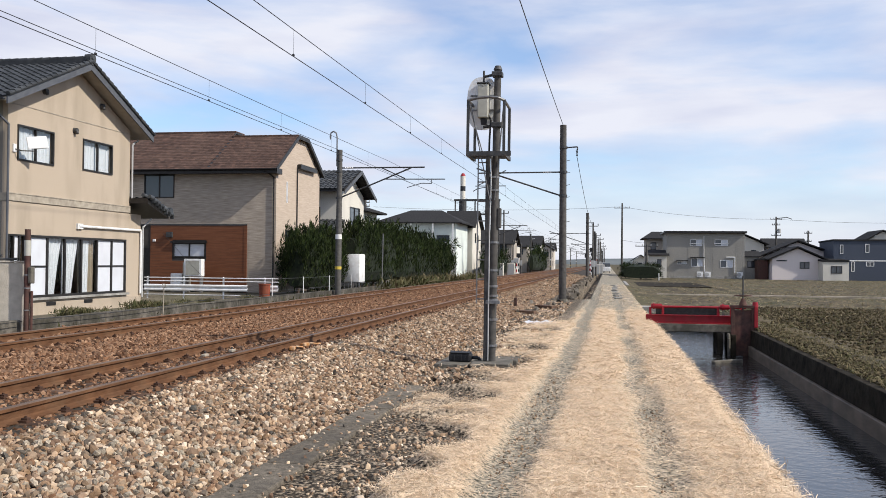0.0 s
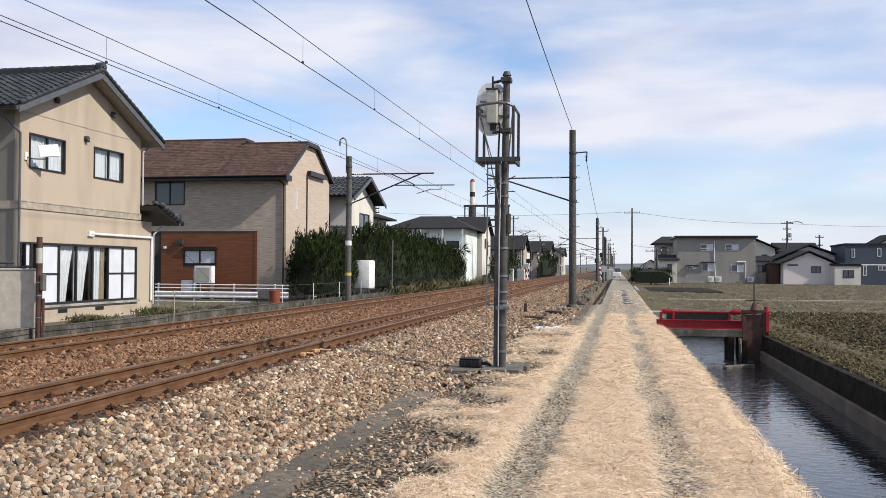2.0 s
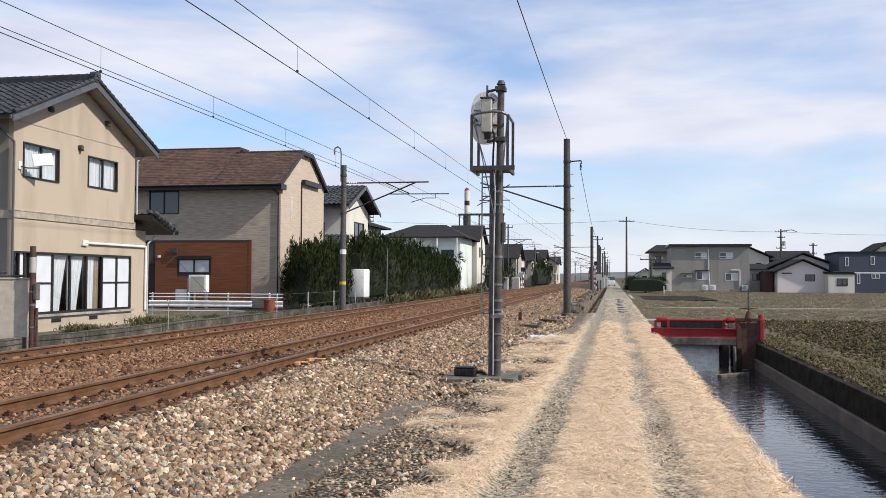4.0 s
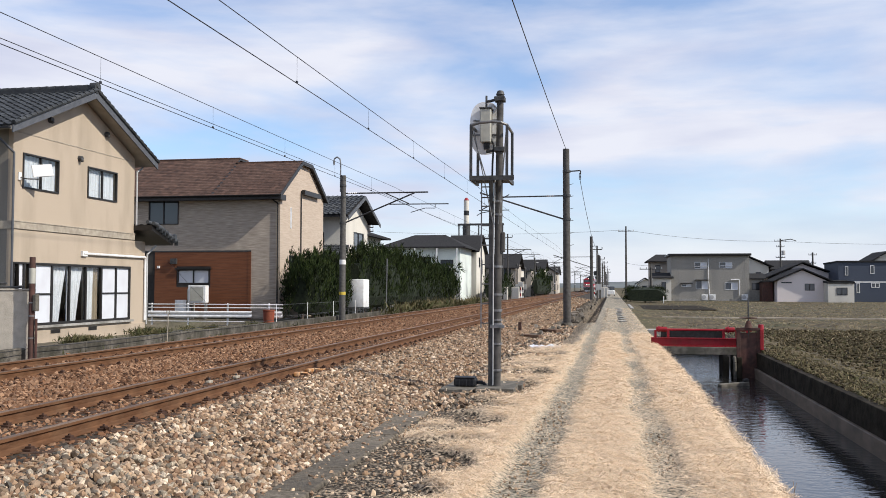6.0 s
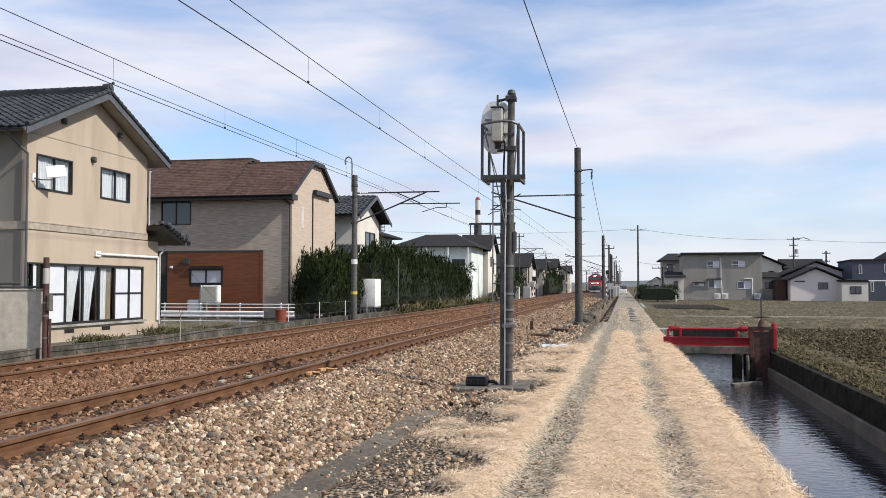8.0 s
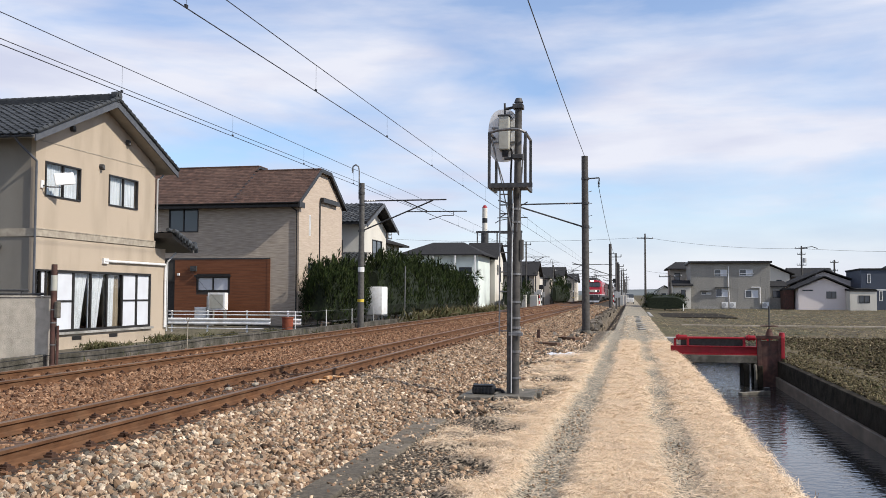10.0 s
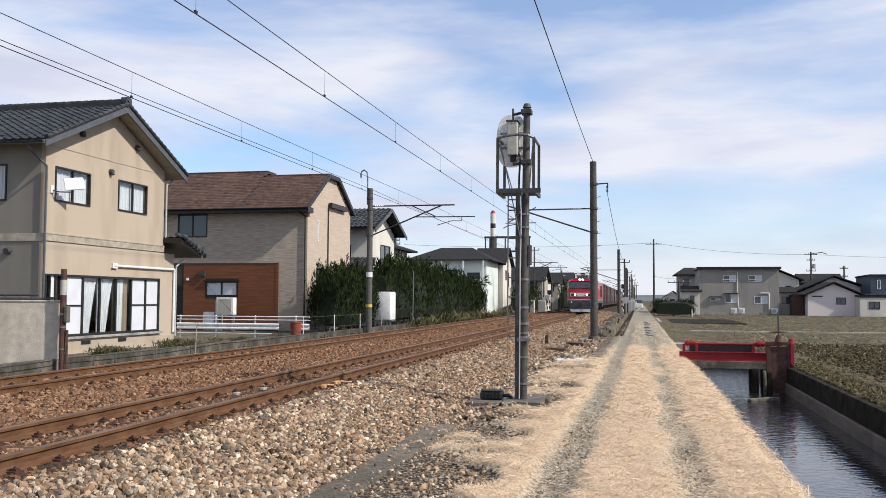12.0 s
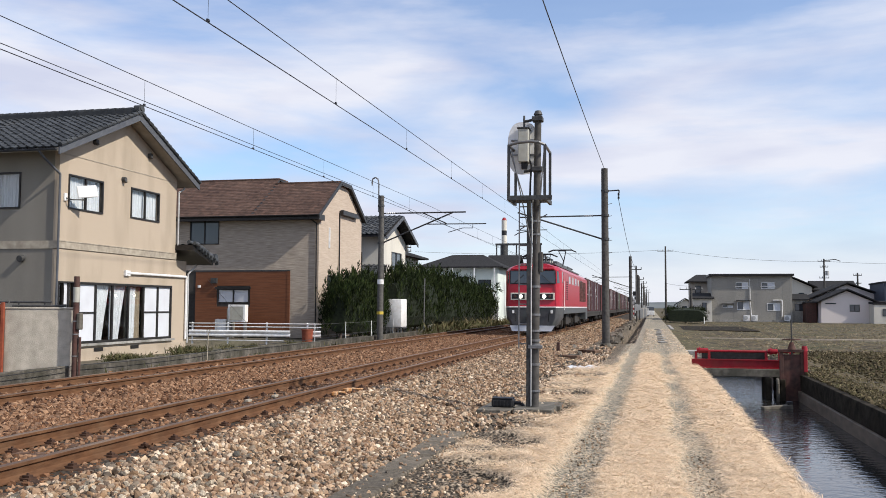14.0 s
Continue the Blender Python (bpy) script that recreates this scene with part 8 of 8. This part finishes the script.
    part("top_lamp_box", box(-0.32, 0.32, 0.42, 0.8, 3.3, 3.58, 0.04), LOCO_RED, t)
    bm = box(-0.14, 0.14, -0.42, 0.1, 0.72, 1.02, 0.04)
    add_box(bm, -0.2, 0.2, -0.45, -0.3, 0.66, 1.06, 0, 0.04)
    part("coupler", bm, UNDER, t, "black knuckle coupler")
    bm = bmesh.new()
    add_prism(bm, [(-1.15, 0.0, 0.40), (1.15, 0.0, 0.40), (1.0, -0.28, 0.12), (-1.0, -0.28, 0.12)], (0, 0.06, 0))
    part("snow_plough", bm, SILVER, t, "silver plough blade")
    part("roof_deck", box(-1.0, 1.0, 1.6, L - 1.6, 3.57, 3.66, 0.01), LOCO_GREY, t)
    for y0, y1, h in ((5.2, 8.0, 0.28), (8.6, 11.4, 0.24), (12.0, 14.4, 0.28)):
        part("roof_cabinet", box(-0.75, 0.75, y0, y1, 3.66, 3.66 + h, 0.03), LOCO_GREY, t)
    for k in range(5):
        part("roof_insulator", add_insulator((-0.5 + 0.25 * k, 1.9, 3.66), (-0.5 + 0.25 * k, 1.9, 3.98)), DARK_STEEL, t)
    part("bus_bar", add_bent(bmesh.new(), [(-0.6, 1.9, 4.0), (0.6, 1.9, 4.0), (0.4, 2.8, 4.0), (0.3, 4.8, 4.0)], 0.025, 6), DARK_STEEL, t)
    pantograph(t, 3.4, False)
    pantograph(t, L - 3.4, True)
    for y in (3.4, 9.8, 16.2):
        bogie(t, y, 0.56, 2.3)
    part("tank", box(-1.2, 1.2, 5.8, 7.6, 0.35, 1.1, 0.05), UNDER, t)
    part("tank", box(-1.2, 1.2, 12.0, 14.0, 0.35, 1.1, 0.05), UNDER, t)
    return t, L + 0.6


def container_mesh(paint):
    """Container 3.6 m long whose long sides are one corrugated shell."""
    edge = []
    for k in range(10):
        y = 0.08 + 0.36 * k
        edge += [(1.2, y), (1.2, y + 0.18), (1.24, y + 0.21), (1.24, y + 0.33)]
    outline = [(1.2, 0.0, 0.0)] + [(x, y, 0.0) for x, y in edge] + [(1.2, 3.64, 0.0), (-1.2, 3.64, 0.0)] + [(-x, y, 0.0) for x, y in edge[::-1]] + [(-1.2, 0.0, 0.0)]
    bm = bmesh.new()
    add_prism(bm, outline, (0, 0, 2.45))
    return mesh_of(bm, "container", [paint])


def flat_wagon(paints, marked):
    w = empty_thing("container_wagon", pose(NEAR_X, 430, RAIL_Z), "container flat wagon loaded with five dark ribbed containers", "wagon", "wagons of the freight train")
    bm = box(-1.25, 1.25, 0.35, 19.6, 0.88, 1.02, 0.01)
    add_box(bm, -0.3, 0.3, 0.35, 19.6, 0.5, 0.88)
    for s in (-1.2, 1.12):
        add_box(bm, s, s + 0.08, 0.35, 19.6, 0.62, 0.9)
    part("deck", bm, UNDER, w, "grimy steel wagon deck")
    bogie(w, 2.9, 0.43, 1.9)
    bogie(w, 17.0, 0.43, 1.9)
    part("coupler", box(-0.13, 0.13, -0.05, 0.4, 0.7, 0.98, 0.03), UNDER, w)
    part("coupler", box(-0.13, 0.13, 19.5, 20.0, 0.7, 0.98, 0.03), UNDER, w)
    for k, paint in enumerate(paints):
        c = share("container", CONTAINERS[paint], w, pose(0, 0.6 + 3.76 * k, 1.025))
        if k in marked:
            part("white_mark", box(1.241, 1.247, 0.9, 1.3, 1.6, 1.9), WHITE_PAINT, c)
            part("white_mark", box(1.241, 1.247, 1.9, 2.9, 1.25, 1.32), WHITE_PAINT, c)
            for y in (0.35, 3.2):
                part("lock_bar", tube((1.255, y, 0.1), (1.255, y, 2.35), 0.02, n=6), SILVER, c, "pale steel lock bar")
        part("corner_post", box(1.2, 1.25, -0.01, 0.07, 0.0, 2.45), UNDER, c)
    return w


loco, loco_length = locomotive()
PLUM = material("plum_container", (0.030, 0.012, 0.018), (0.055, 0.022, 0.028), 3, 0.8, pieces=0.4, stain=(0.06, 0.04, 0.035), stain_scale=1.2, stain_amount=0.6)
SAGE = material("grey_green_container", (0.075, 0.085, 0.065), (0.115, 0.125, 0.10), 3, 0.8, pieces=0.3, stain=(0.09, 0.065, 0.05), stain_scale=1.2, stain_amount=0.6)
CONTAINERS = {"maroon": container_mesh(MAROON), "plum": container_mesh(PLUM), "sage": container_mesh(SAGE)}
first = flat_wagon(("maroon", "maroon", "plum", "maroon", "plum"), (0, 1, 3))
second = flat_wagon(("maroon", "plum", "sage", "sage", "maroon"), (1,))
wagons = [first, second] + [copy_thing((first, second)[k % 2], pose(NEAR_X, 430 + 20.3 * k, RAIL_Z)) for k in range(2, 13)]

SPEED, FRONT_AT_END = 24.3, 46.05


def motions():
    """The train runs up the near track at an even speed."""
    times = [0.0, 0.1, 0.2] + [0.5 * k for k in range(1, 28)] + [13.8, 13.9, 14.0]
    for k, ob in enumerate([loco] + wagons):
        back = 0.0 if k == 0 else loco_length + 20.3 * (k - 1)
        walk(ob, [(t, pose(NEAR_X, FRONT_AT_END + SPEED * (14.0 - t) + back, RAIL_Z)) for t in times])


motions()
